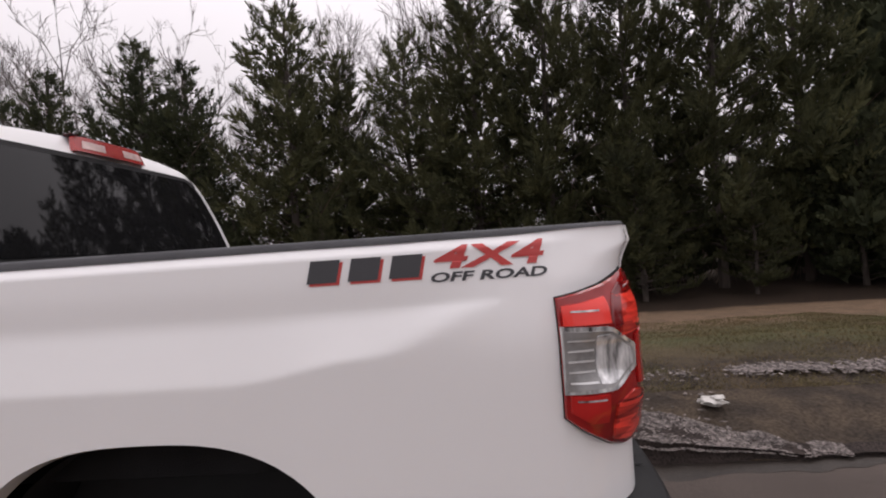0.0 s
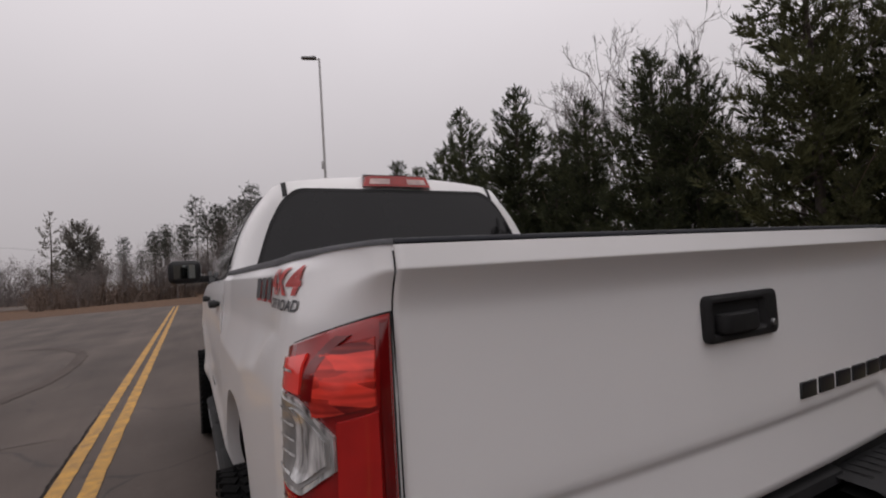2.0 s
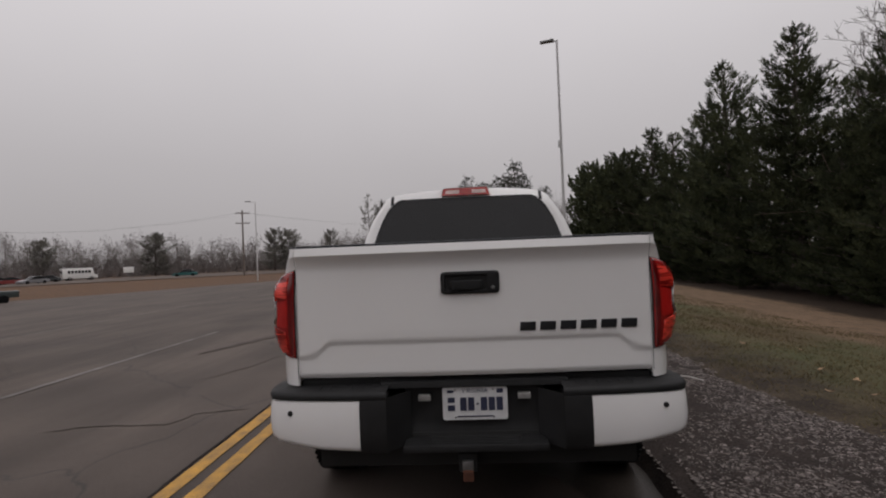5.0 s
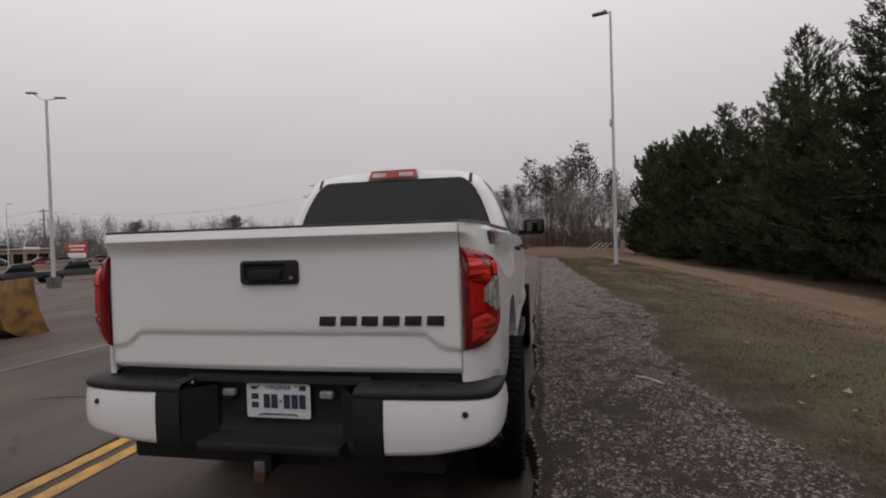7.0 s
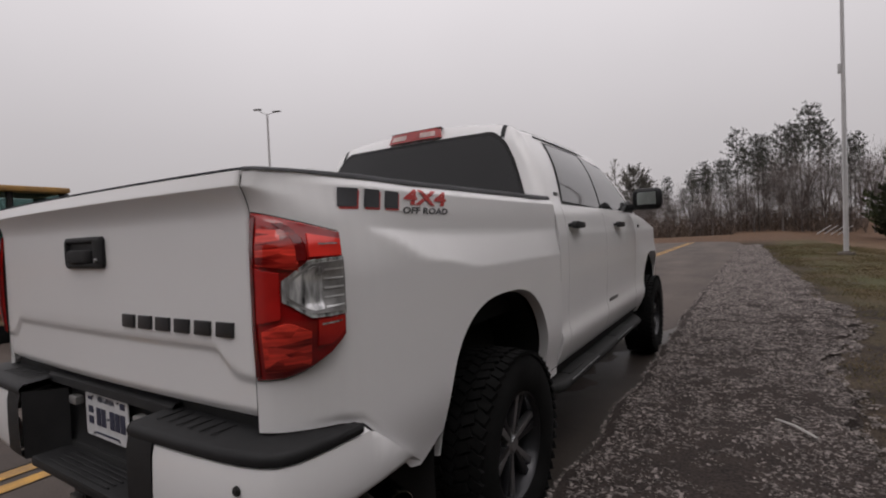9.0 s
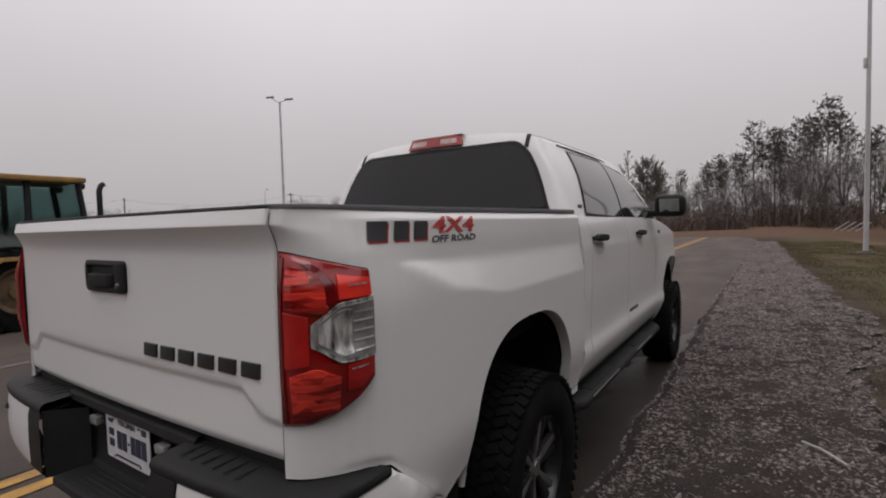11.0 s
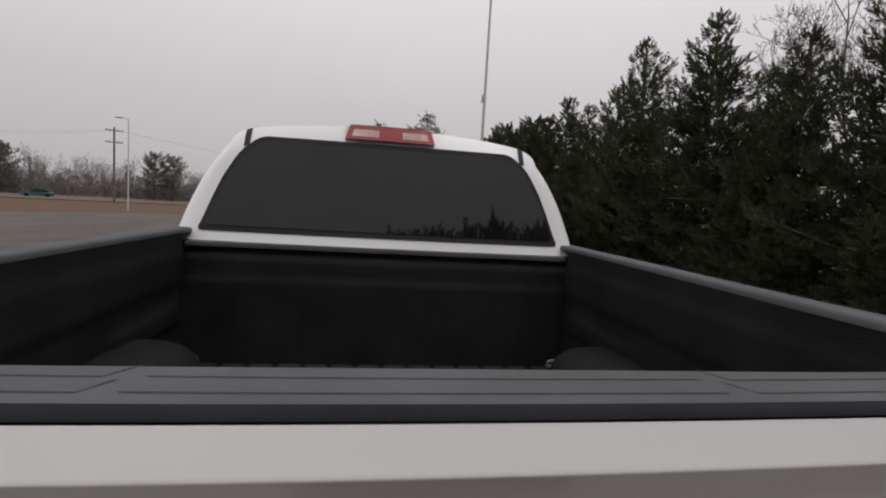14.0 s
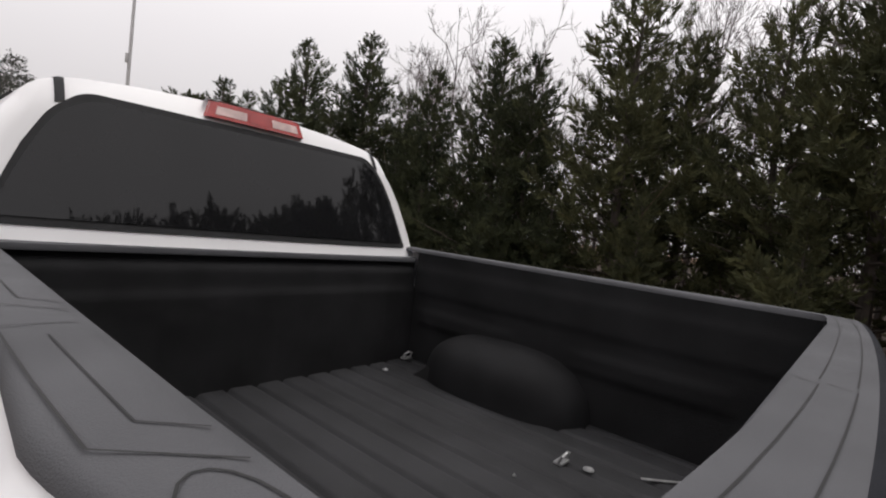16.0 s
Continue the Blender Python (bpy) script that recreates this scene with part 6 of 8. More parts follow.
def conifer(name, seed, height, radius, low=0.3, power=0.85, density=1.0, thin=0.0, needles=None, label="", category="conifer", plume=0.60, bare_to=0.0, leaves=18, fat=0.155):
    """A conifer: trunk with limbs, and a crown of upswept plumes in uneven tiers."""
    rng = np.random.default_rng(seed)
    tv, tf, tris = [], [], []
    lean = rng.normal(0, 0.012, 2)
    steps = 10
    spine = [np.array((lean[0] * h + 0.05 * math.sin(h + seed), lean[1] * h, h)) for h in np.linspace(-0.3, height * 0.97, steps)]
    sv, sf = [], []
    r_base = (0.006 if bare_to else 0.014) * height + 0.02
    for i, c in enumerate(spine):
        r = r_base * (1 - i / steps) + 0.015
        sv += [(c[0] + r * math.cos(math.tau * k / 7), c[1] + r * math.sin(math.tau * k / 7), c[2]) for k in range(7)]
        if i:
            sf += [(7 * i - 7 + k, 7 * i - 7 + (k + 1) % 7, 7 * i + (k + 1) % 7, 7 * i + k) for k in range(7)]
    n_br = int(15 * height * density)
    az = rng.uniform(0, 6.28)
    lobes = rng.uniform(0.78, 1.12, 9)
    for i in range(n_br):
        f = ((i + 0.5) / n_br)
        h = lerp(max(low, bare_to * height), height * 0.985, f ** 0.88)
        if rng.uniform() < thin:
            continue
        az += 2.399 + rng.normal(0, 0.35)
        rel = (h - low) / (height - low)
        tier = 0.86 + 0.24 * math.sin(h * 2.8 + 2.0 * math.sin(az))
        ln = (radius * (1 - rel) ** power * lobes[int(az * 9 / 6.283) % 9] * tier + 0.10) * rng.uniform(0.72, 1.12)
        if bare_to:
            ln = radius * math.sin(math.pi * min(1, 0.12 + 0.86 * (h / height - bare_to) / (1 - bare_to))) ** 0.7 * rng.uniform(0.5, 1.1) + 0.2
        rise = lerp(0.02, 1.0, rel ** 1.8) + rng.normal(0, 0.12)
        out_ = np.array((math.cos(az), math.sin(az), 0.0))
        side = np.array((-math.sin(az), math.cos(az), 0.0))
        p0 = np.array((lean[0] * h, lean[1] * h, h))
        n_st = max(1, int(ln / 0.27))
        ts = np.linspace(0, 1, n_st + 1)[:, None]
        pts = p0 + out_ * ln * ts + np.array((0, 0, 1.0)) * ln * (rise * ts + 0.16 * ts * ts - 0.06 * np.sin(3 * ts)) + side * 0.10 * ln * np.sin(2.2 * ts + i)
        frustum(tv, tf, pts[0], pts[-1], 0.012 + 0.012 * ln, 0.006, 4)
        t = ts[1:, 0]
        keep = rng.uniform(0, 1, n_st) < np.where(t < (0.5 if bare_to else 0.25), 0.05 if bare_to else 0.35, 1.0)
        way = pts[1:] - pts[:-1]
        way /= np.linalg.norm(way, axis=1)[:, None] + 1e-9
        up = np.array((0, 0, 1.0))
        face = out_ + up * 0.25
        jig = rng.normal(0, 1, (n_st, 3)) * (0.5, 0.5, 0.13) if bare_to else 0.0
        for sgn, rise_ in ((-1, 0.30), (1, 0.30), (0, 0.75)):
            b0 = (pts[1:] + jig + rng.normal(0, 0.06, (n_st, 3)))[keep]
            if len(b0):
                d = (way * 0.75 + side * (0.85 * sgn) + up * rise_ + rng.normal(0, 0.2, (n_st, 3)))[keep]
                size = plume * (1.12 - 0.30 * t[keep]) * min(1.0, 0.55 + 0.30 * ln) * rng.uniform(0.7, 1.25, len(b0))
                plumes(tris, b0, d, size, rng, leaves, fat, face)
        tip = pts[-1:] - way[-1:] * 0.1
        plumes(tris, tip, way[-1:] + up * 0.45, np.array([plume * min(1.1, 0.55 + 0.30 * ln)]), rng, leaves, fat * 0.85, face)
    top = np.array([[lean[0] * height, lean[1] * height, height * 0.93 + 0.12 * k] for k in range(5)])
    if not bare_to:
        plumes(tris, top, np.array([[0, 0, 1.0]] * 5) + rng.normal(0, 0.25, (5, 3)), np.full(5, plume * 0.75), rng, leaves, fat)
    q = np.concatenate(tris)
    n = len(q)
    ob = thing(name, label, category)
    raw("trunk", sv, sf, BARK, ob, "brown trunk")
    tagged(raw("branchwork", tv, tf, BARK, ob, "brown limbs"), kind="stuff")
    raw("crown", q.reshape(-1, 3).tolist(), np.arange(3 * n).reshape(-1, 3).tolist(), needles or NEEDLES, ob, "dark green plumed crown")
    return ob


def bare_tree(name, seed, height, spread, material, label, twigs=3, first=0.28, stout=1.0):
    """A leafless tree: trunk, limbs and fine twigs by forking."""
    rng = np.random.default_rng(seed)
    tv, tf, wv, wf = [], [], [], []

    def grow(p, d, ln, r, depth):
        q = p + d * ln
        r = max(r, 0.0008 * height * stout)
        if depth >= twigs - 0:
            frustum(wv, wf, p, q, r, r * 0.45, 3)
        else:
            frustum(tv, tf, p, q, r, r * 0.72, 5)
        if depth > twigs + 1:
            return
        n = 3 if depth < 2 or rng.uniform() < 0.35 else 2
        for k in range(n):
            nd = d + rng.normal(0, spread, 3)
            nd[2] += 0.22
            nd /= np.linalg.norm(nd)
            start = p + d * ln * rng.uniform(0.55, 1.0)
            grow(start, nd, ln * rng.uniform(0.52, 0.80), r * 0.58, depth + 1)
    h0 = height * first
    frustum(tv, tf, (0, 0, -0.3), (0, 0, h0), 0.010 * height, 0.008 * height, 7)
    for k in range(3):
        d = np.array((rng.normal(0, spread * 0.7), rng.normal(0, spread * 0.7), 1.0))
        d /= np.linalg.norm(d)
        grow(np.array((0, 0, h0 * rng.uniform(0.8, 1.0))), d, height * 0.25, 0.006 * height * min(stout, 1.5), 0)
    top = max(v[2] for v in wv)
    k = height / top
    wv = [(x * k, y * k, z * k) for x, y, z in wv]
    tv = [(x * k, y * k, z * k) for x, y, z in tv]
    ob = thing(name, label, "bare tree")
    raw("trunk", tv, tf, material, ob)
    raw("crown", wv, wf, material, ob, "fine bare twigs")
    return ob


def fuzzy_tree(name, seed, height, width, material, label, low=0.22, count=2200, twig=0.11, fine=0.0026):
    """A leafless tree far off: trunk, spreading limbs and a dome of fine twigs."""
    rng = np.random.default_rng(seed)
    tv, tf = [], []
    fork = np.array((0, 0, height * low))
    frustum(tv, tf, (0, 0, -0.4), fork, 0.011 * height, 0.008 * height, 6)
    ends = []
    for k in range(18):
        a, e = math.tau * k * 0.618 + rng.uniform(-0.3, 0.3), rng.uniform(-0.15, 1.0)
        r_ = math.sqrt(max(0.0, 1 - e * e)) * (1.0 if e > 0.1 else 0.8)
        tip = fork + np.array((math.cos(a) * width * r_, math.sin(a) * width * r_, height * (0.96 - low) * e)) * rng.uniform(0.80, 0.95)
        mid_ = lerp(fork, tip, 0.5) + rng.normal(0, 0.03 * height, 3) + np.array((0, 0, 0.03 * height))
        frustum(tv, tf, fork, mid_, 0.007 * height, 0.0045 * height, 5)
        frustum(tv, tf, mid_, tip, 0.0045 * height, 0.0015 * height, 4)
        ends += [(mid_, tip)]
    pick = rng.integers(0, len(ends), count)
    t = rng.uniform(0.0, 1.0, count) ** 0.7
    p = np.array([lerp(*ends[k], f) for k, f in zip(pick, t)]) + rng.normal(0, 0.062 * height, (count, 3))
    d = p - fork + rng.normal(0, 0.32 * height, (count, 3))
    d[:, 2] += 0.06 * height
    d /= np.linalg.norm(d, axis=1)[:, None]
    w = np.cross(d, rng.normal(0, 1, (count, 3)))
    w *= fine * height / np.linalg.norm(w, axis=1)[:, None]
    q = np.stack([p - w, p + w, p + d * twig * height * rng.uniform(0.5, 1.2, (count, 1))], 1)
    ob = thing(name, label, "bare tree")
    raw("trunk", tv, tf, material, ob)
    raw("crown", q.reshape(-1, 3).tolist(), np.arange(3 * count).reshape(-1, 3).tolist(), material, ob, "fine bare twigs")
    return ob


def plant(src, x, y, turn, scale, group=""):
    m = Matrix.Translation((x, y, land(x, y) - 0.05)) @ Matrix.Rotation(turn, 4, "Z") @ Matrix.Scale(scale, 4)
    c = copy_thing(src, m)
    c.matrix_basis = m
    if group:
        c["group"] = group
    return c


def drop_thing(src):
    for o in list(src.children) + [src]:
        bpy.data.objects.remove(o)


LAB = "tall dark green conifer with upswept plumed branches, above dark ground"
OPENL = "tall dark green conifer, thin low down, its limbs showing"
# dense ones, open ones with gaps between the limbs, coarse ones out of the camera's near view
kinds = [conifer("conifer", 11, 10.0, 3.7, 0.15, 0.95, 1.12, 0.0, label=LAB), conifer("conifer", 12, 10.0, 3.5, 0.2, 0.90, 1.12, 0.03, label=LAB)]
airy = [conifer("conifer", 13, 10.0, 3.4, 0.6, 0.76, 0.72, 0.08, NEEDLES_PALE, OPENL, plume=0.66, leaves=22, fat=0.145), conifer("conifer", 14, 10.0, 3.1, 0.8, 0.70, 0.68, 0.10, NEEDLES_PALE, OPENL, plume=0.66, leaves=22, fat=0.145)]
light = [conifer("conifer", 15, 10.0, 3.6, 0.2, 0.70, 0.48, 0.0, label=LAB, plume=0.95, leaves=9, fat=0.36), conifer("conifer", 16, 10.0, 3.7, 0.2, 0.74, 0.48, 0.0, label=LAB, plume=0.95, leaves=9, fat=0.36)]
ROW_G = "conifers in the row"
FRONT = [(-60, 15.5, 11.9), (-54, 15.0, 10.2), (-48, 15.5, 10.7), (-43, 15, 10.0), (-38.4, 15.5, 11.0), (-34, 15.2, 9.6), (-30.3, 15.6, 10.2), (-26.7, 15.5, 11.75), (-21.2, 15.5, 11.4), (-18.6, 16.5, 8.2),
         (-15.9, 15.5, 8.8), (-12.1, 15.5, 9.65), (-10.2, 15.2, 8.5), (-6.7, 15.5, 10.4), (-5.0, 17.2, 9.2), (-2.3, 16.2, 9.0), (0.0, 15.5, 10.6), (2.6, 15.2, 12.2), (5.4, 15.6, 12.8), (8.3, 15.2, 12.4),
         (11.5, 15.6, 11.9), (15, 15.3, 11.6), (19, 15.6, 12.8), (23.5, 15.4, 12.2), (28, 15.6, 12.6), (33, 15.4, 12.0)]
random.seed(5)
for i, (x, y, h) in enumerate(FRONT):
    k = light[i % 2] if x < -41 or x > 13 else kinds[(i + i // 3) % 2] if x < -9 else airy[i % 2]
    c = plant(k, x, y, random.uniform(0, 6.28), (h + 0.8) / 10.0, ROW_G)
    if x > 1:      # slimmer ones, standing close
        c.matrix_basis = c.matrix_basis @ Matrix.Diagonal((0.80, 0.80, 1, 1))
# lower, bushier ones fill the skirts in front and between
for i in range(30):
    x = -58 + i * 3.15 + random.uniform(-0.8, 0.8)
    if -4.0 < x < -2.6 or random.random() < (0.12 if x > 1 else 0.40 if x > -6 else 0.12):
        continue
    plant((kinds if x < -6 else airy)[i % 2] if -36 < x < 9 else light[i % 2], x, 13.6 + random.uniform(-0.5, 0.7), random.uniform(0, 6.28), random.uniform(0.36, 0.56), ROW_G)
# the row turns across the end of the lot
for i in range(14):
    plant(light[i % 2], 19.5 + random.uniform(-1, 1), 2.6 + 1.3 * i, random.uniform(0, 6.28), random.uniform(1.14, 1.24) + 0.026 * i, ROW_G)
for i in range(7):      # lower ones behind close the view under the crowns
    plant(light[i % 2], 5.5 + 2.6 * i, 18.6 + random.uniform(-0.5, 0.5), random.uniform(0, 6.28), random.uniform(0.42, 0.56), ROW_G)
for k in kinds + airy + light:
    drop_thing(k)

BAREL = "leafless grey-brown tree standing behind the conifers"
bares = [bare_tree("bare_tree", 21, 14.0, 0.40, TWIG, BAREL, 4, stout=0.8), bare_tree("bare_tree", 22, 14.0, 0.46, TWIG, BAREL, 4, stout=0.8), bare_tree("bare_tree", 23, 14.0, 0.36, TWIG, BAREL, 4, 0.38, 0.8)]
spots = [(-21.2, 24, 15.2), (-14.7, 24, 14.2), (-6.4, 24, 14.6), (-18, 27, 13), (-11, 26, 13), (-26, 26, 14), (-2.5, 25, 15), (2, 24, 16), (6, 26, 17), (10, 25, 16), (-32, 25, 13), (15, 26, 16), (-8.5, 30, 15), (-23.5, 30, 14.5), (20, 25, 16), (-4.5, 20.5, 9), (0.5, 21, 10), (-9.3, 20, 9), (4.5, 21, 11), (-13.3, 21, 8.5), (26, 26, 15), (-40, 27, 13)]
for i, (x, y, h) in enumerate(spots):
    plant(bares[i % 3], x, y, random.uniform(0, 6.28), (h + 1.0) / 14.0, "bare trees behind the row")

# tall pines and bare trees beyond the end of the road
tall = [conifer("pine", 31, 18.0, 1.75, 7.0, 0.8, 0.26, 0.14, NEEDLES_FAR, "tall thin pine with a high sparse crown", "pine", 0.66, 0.50, 9, 0.26),
        conifer("pine", 32, 18.0, 1.45, 7.0, 0.8, 0.24, 0.16, NEEDLES_FAR, "tall thin pine with a high sparse crown", "pine", 0.66, 0.62, 9, 0.26)]
ENDL = "leafless brown tree at the end of the road"
stout_bares = [fuzzy_tree("bare_tree", 24, 14.0, 3.4, TWIG, ENDL, 0.25, 1900, 0.13, 0.0012), fuzzy_tree("bare_tree", 25, 14.0, 2.4, TWIG, ENDL, 0.35, 1500, 0.13, 0.0012)]
random.seed(9)
for i in range(22):
    az = radians(lerp(-7.0, 8.5, min(1, max(0, (i + random.uniform(-1.2, 1.2)) / 21))))
    d = random.uniform(78, 110)
    h = line1([(-8, 9.5), (-4, 12), (-2, 15.0), (1, 16.5), (4, 17.2), (7, 17.2), (9, 15.5)], math.degrees(az)) * d / 93 * random.uniform(0.72, 1.04)
    plant(tall[i % 2], 1 - d * math.cos(az), 1.3 + d * math.sin(az), random.uniform(0, 6.28), h / 18, "pines beyond the road")
for i in range(22):
    az = radians(lerp(-11, 9.5, (i + random.uniform(-0.5, 0.5)) / 21))
    d = random.uniform(76, 108)
    h = line1([(-12, 8), (-8, 10), (-4, 12), (-0.5, 18.6), (1, 14), (7, 18.5), (8, 17)], math.degrees(az)) * d / 93 * random.uniform(0.5, 1.0)
    plant(stout_bares[i % 2], 1 - d * math.cos(az), 1.3 + d * math.sin(az), random.uniform(0, 6.28), h / 14, "bare trees beyond the road")
for i in range(13):      # saplings between the trunks
    az = radians(lerp(-12, 9.5, (i + random.uniform(-0.5, 0.5)) / 12))
    d = random.uniform(80, 104)
    plant(stout_bares[i % 2], 1 - d * math.cos(az), 1.3 + d * math.sin(az), random.uniform(0, 6.28), random.uniform(0.28, 0.52), "bare trees beyond the road")
for k in tall + bares + stout_bares:
    drop_thing(k)

# distant tree line across the fields
FARL = "distant leafless tree in the hazy tree line"
fars = [fuzzy_tree("bare_tree", 41, 10.0, 5.0, TWIG_FAR, FARL, 0.16, 1350, 0.055, 0.0046), fuzzy_tree("bare_tree", 42, 10.0, 4.0, TWIG_FAR, FARL, 0.2, 1250, 0.055, 0.0046), fuzzy_tree("bare_tree", 43, 10.0, 6.0, TWIG_FAR, FARL, 0.14, 1450, 0.055, 0.0046)]
random.seed(3)
for i in range(110):
    az = radians(lerp(-78, -9, (i + random.uniform(-0.45, 0.45)) / 109))
    d = random.uniform(150, 190)
    elev = line1([(-80, 2.8), (-64, 2.7), (-52, 3.3), (-47, 4.0), (-40, 3.3), (-36, 4.1), (-30, 3.4), (-24, 3.2), (-18, 3.4), (-12, 4.0), (-9, 5.2)], math.degrees(az)) * random.uniform(0.66, 1.08)
    plant(fars[i % 3], 1 - d * math.cos(az), 1 + d * math.sin(az), random.uniform(0, 6.28), (math.tan(radians(elev)) * d + 2.2) / 10.0, "far tree line")
for i in range(84):      # lower growth in front of them
    az = radians(lerp(-79, -9, (i + random.uniform(-0.45, 0.45)) / 83))
    d = random.uniform(146, 156)
    plant(fars[(0, 2)[i % 2]], 1 - d * math.cos(az), 1 + d * math.sin(az), random.uniform(0, 6.28), random.uniform(0.48, 0.76), "far tree line")
ever = conifer("conifer", 51, 10.0, 3.4, 0.5, 0.42, 0.34, 0.05, NEEDLES_HAZE, "distant evergreen in the tree line, greyed in colour for haze", "conifer", 1.0, 0.0, 6, 0.27)
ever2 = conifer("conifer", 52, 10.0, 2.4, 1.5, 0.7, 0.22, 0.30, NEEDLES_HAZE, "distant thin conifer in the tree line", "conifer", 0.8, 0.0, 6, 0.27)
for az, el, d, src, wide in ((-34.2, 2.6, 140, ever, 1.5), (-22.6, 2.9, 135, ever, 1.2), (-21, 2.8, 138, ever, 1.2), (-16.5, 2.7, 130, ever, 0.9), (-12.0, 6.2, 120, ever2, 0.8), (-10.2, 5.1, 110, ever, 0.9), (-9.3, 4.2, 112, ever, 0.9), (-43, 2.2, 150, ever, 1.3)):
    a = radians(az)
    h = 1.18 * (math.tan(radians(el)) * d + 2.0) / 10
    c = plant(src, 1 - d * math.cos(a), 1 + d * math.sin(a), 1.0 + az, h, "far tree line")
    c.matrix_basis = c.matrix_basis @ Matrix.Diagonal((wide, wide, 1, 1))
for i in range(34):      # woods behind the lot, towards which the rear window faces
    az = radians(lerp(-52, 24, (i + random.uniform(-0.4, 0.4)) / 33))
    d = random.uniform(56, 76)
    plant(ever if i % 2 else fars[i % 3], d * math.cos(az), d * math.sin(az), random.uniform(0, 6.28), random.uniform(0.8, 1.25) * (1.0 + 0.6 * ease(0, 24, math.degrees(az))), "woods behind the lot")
for k in fars + [ever, ever2]:
    drop_thing(k)


def scrub(name, seed, spots_fn, n, label, h0, h1, material=SCRUB, w=0.02):
    """Low bare brush: many thin leaning stems."""
    rng = np.random.default_rng(seed)
    vs, fs = [], []
    for i in range(n):
        x, y = spots_fn(rng)
        z = land(x, y) - 0.05
        h = rng.uniform(h0, h1)
        t = rng.normal(0, 0.35, 2) * h
        frustum(vs, fs, (x, y, z), (x + t[0], y + t[1], z + h), w * h, w * h * 0.3, 3)
        for k in range(3):
            f = rng.uniform(0.3, 0.9)
            b = np.array((x + t[0] * f, y + t[1] * f, z + h * f))
            frustum(vs, fs, b, b + rng.normal(0, 0.3, 3) * h + (0, 0, 0.15 * h), w * h * 0.6, w * h * 0.2, 3)
    return tagged(raw(name, vs, fs, material), label, "scrub", kind="stuff")


def ring_spot(a0, a1, d0, d1):
    def f(rng):
        a, d = radians(rng.uniform(a0, a1)), rng.uniform(d0, d1)
        return 1 - d * math.cos(a), 1 + d * math.sin(a)
    return f


scrub("brush", 61, ring_spot(-14, 9.5, 78, 104), 1900, "brown leafless brush at the foot of the pines", 0.6, 3.6)
scrub("brush", 62, ring_spot(-80, -9, 138, 185), 3000, "grey-brown brush of the far tree line", 1.0, 3.2, TWIG_FAR, 0.035)
scrub("brush", 63, lambda rng: (rng.uniform(-60, 35), rng.uniform(16.5, 25)), 2400, "brown bare saplings and brush between the conifers", 0.8, 6.5, SCRUB, 0.006)
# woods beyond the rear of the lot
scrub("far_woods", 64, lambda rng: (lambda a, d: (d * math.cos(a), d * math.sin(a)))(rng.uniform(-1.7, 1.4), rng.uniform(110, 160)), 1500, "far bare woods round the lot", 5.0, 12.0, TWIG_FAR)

# ---------------------------------------------------------------- lamps and poles
FOOTING = mat("weathered_footing", (0.13, 0.11, 0.095), 0.9, 0, 0, 0.2, 5, 0.4, 60)


def light_pole(x, y, top, base_z, arms, label, pedestal=0.25, box_at=None, r=0.085, wide=0.30, reach=1.0):
    """A tapering square-section lamp standard with flat heads."""
    ob = thing("street_lamp", label, "street lamp", Matrix.Translation((x, y, base_z)))
    h = top - base_z
    part("pole", tube([(0, 0, pedestal * 0.5), (0, 0, h * 0.5), (0, 0, h)], [r, r * 0.8, r * 0.6], 8), LIGHT_POLE, ob)
    part("footing", turned([(wide * 0.98, -0.3), (wide, 0), (wide, pedestal - 0.02), (wide - 0.02, pedestal), (0, pedestal)], (0, 0, 0), "z", 20), FOOTING, ob, "round dark concrete footing")
    part("base_plate", box((0, 0, pedestal + 0.02), (r * 2.8, r * 2.8, 0.04), 0.006), FOOTING, ob)
    for ang, tilt in arms:
        t = Matrix.Translation((0, 0, h - 0.05)) @ Matrix.Rotation(radians(ang), 4, "Z") @ Matrix.Diagonal((reach, 1, 1, 1))
        a = tube([(0, 0, 0.0), (0.30, 0, 0.05 + 0.15 * tilt), (0.62, 0, 0.06 + 0.6 * tilt), (0.75, 0, 0.06 + tilt)], 0.03, 8)
        a.transform(t)
        arm = part("arm", a, LIGHT_POLE, ob)
        inner = 0.55 if reach == 1.0 else 0.2
        hd = prism([(inner, -0.16), (1.20, -0.13), (1.25, 0.0), (1.20, 0.13), (inner, 0.16)], "z", 0.03 + tilt, 0.11 + tilt, 0.01)
        hd.transform(t)
        part("lamp_head", hd, STEEL, arm, "flat grey lamp head")
        if reach < 1.0:
            eye = turned([(0.04, 0.0), (0.045, 0.08), (0.03, 0.11), (0, 0.115)], (0.42, 0, 0.10 + tilt), "z", 10)
            eye.transform(t)
            part("photocell", eye, SEAM, arm, "small dark photocell knob")
    if box_at:
        part("junction_box", box((0.02, -0.11, box_at - base_z), (0.09, 0.09, 0.36), 0.012), LIGHT_POLE, ob)
    return ob


light_pole(-22.32, 4.93, 11.97, land(-22.3, 4.93), [(-108, 0.0)], "tall grey lamp standard on a concrete footing in the grass", 0.10, 6.72, wide=0.26, reach=0.68)
light_pole(-25.93, -31.6, 11.86, road_height(-26, -31.6), [(-70, 0.42), (110, 0.12)], "tall grey twin-headed lamp standard in the parking lot", 0.72, wide=0.42, r=0.13)
for az, d, top, zb, hd in ((-24.3, 66, 9.2, -1.5, -60), (-52.5, 108, 9.8, -1.5, 200)):
    a = radians(az)
    light_pole(1.5 - d * math.cos(a), 0.2 + d * math.sin(a), top, zb, [(hd, 0)], "distant thin lamp standard beside the lot", 0.3)

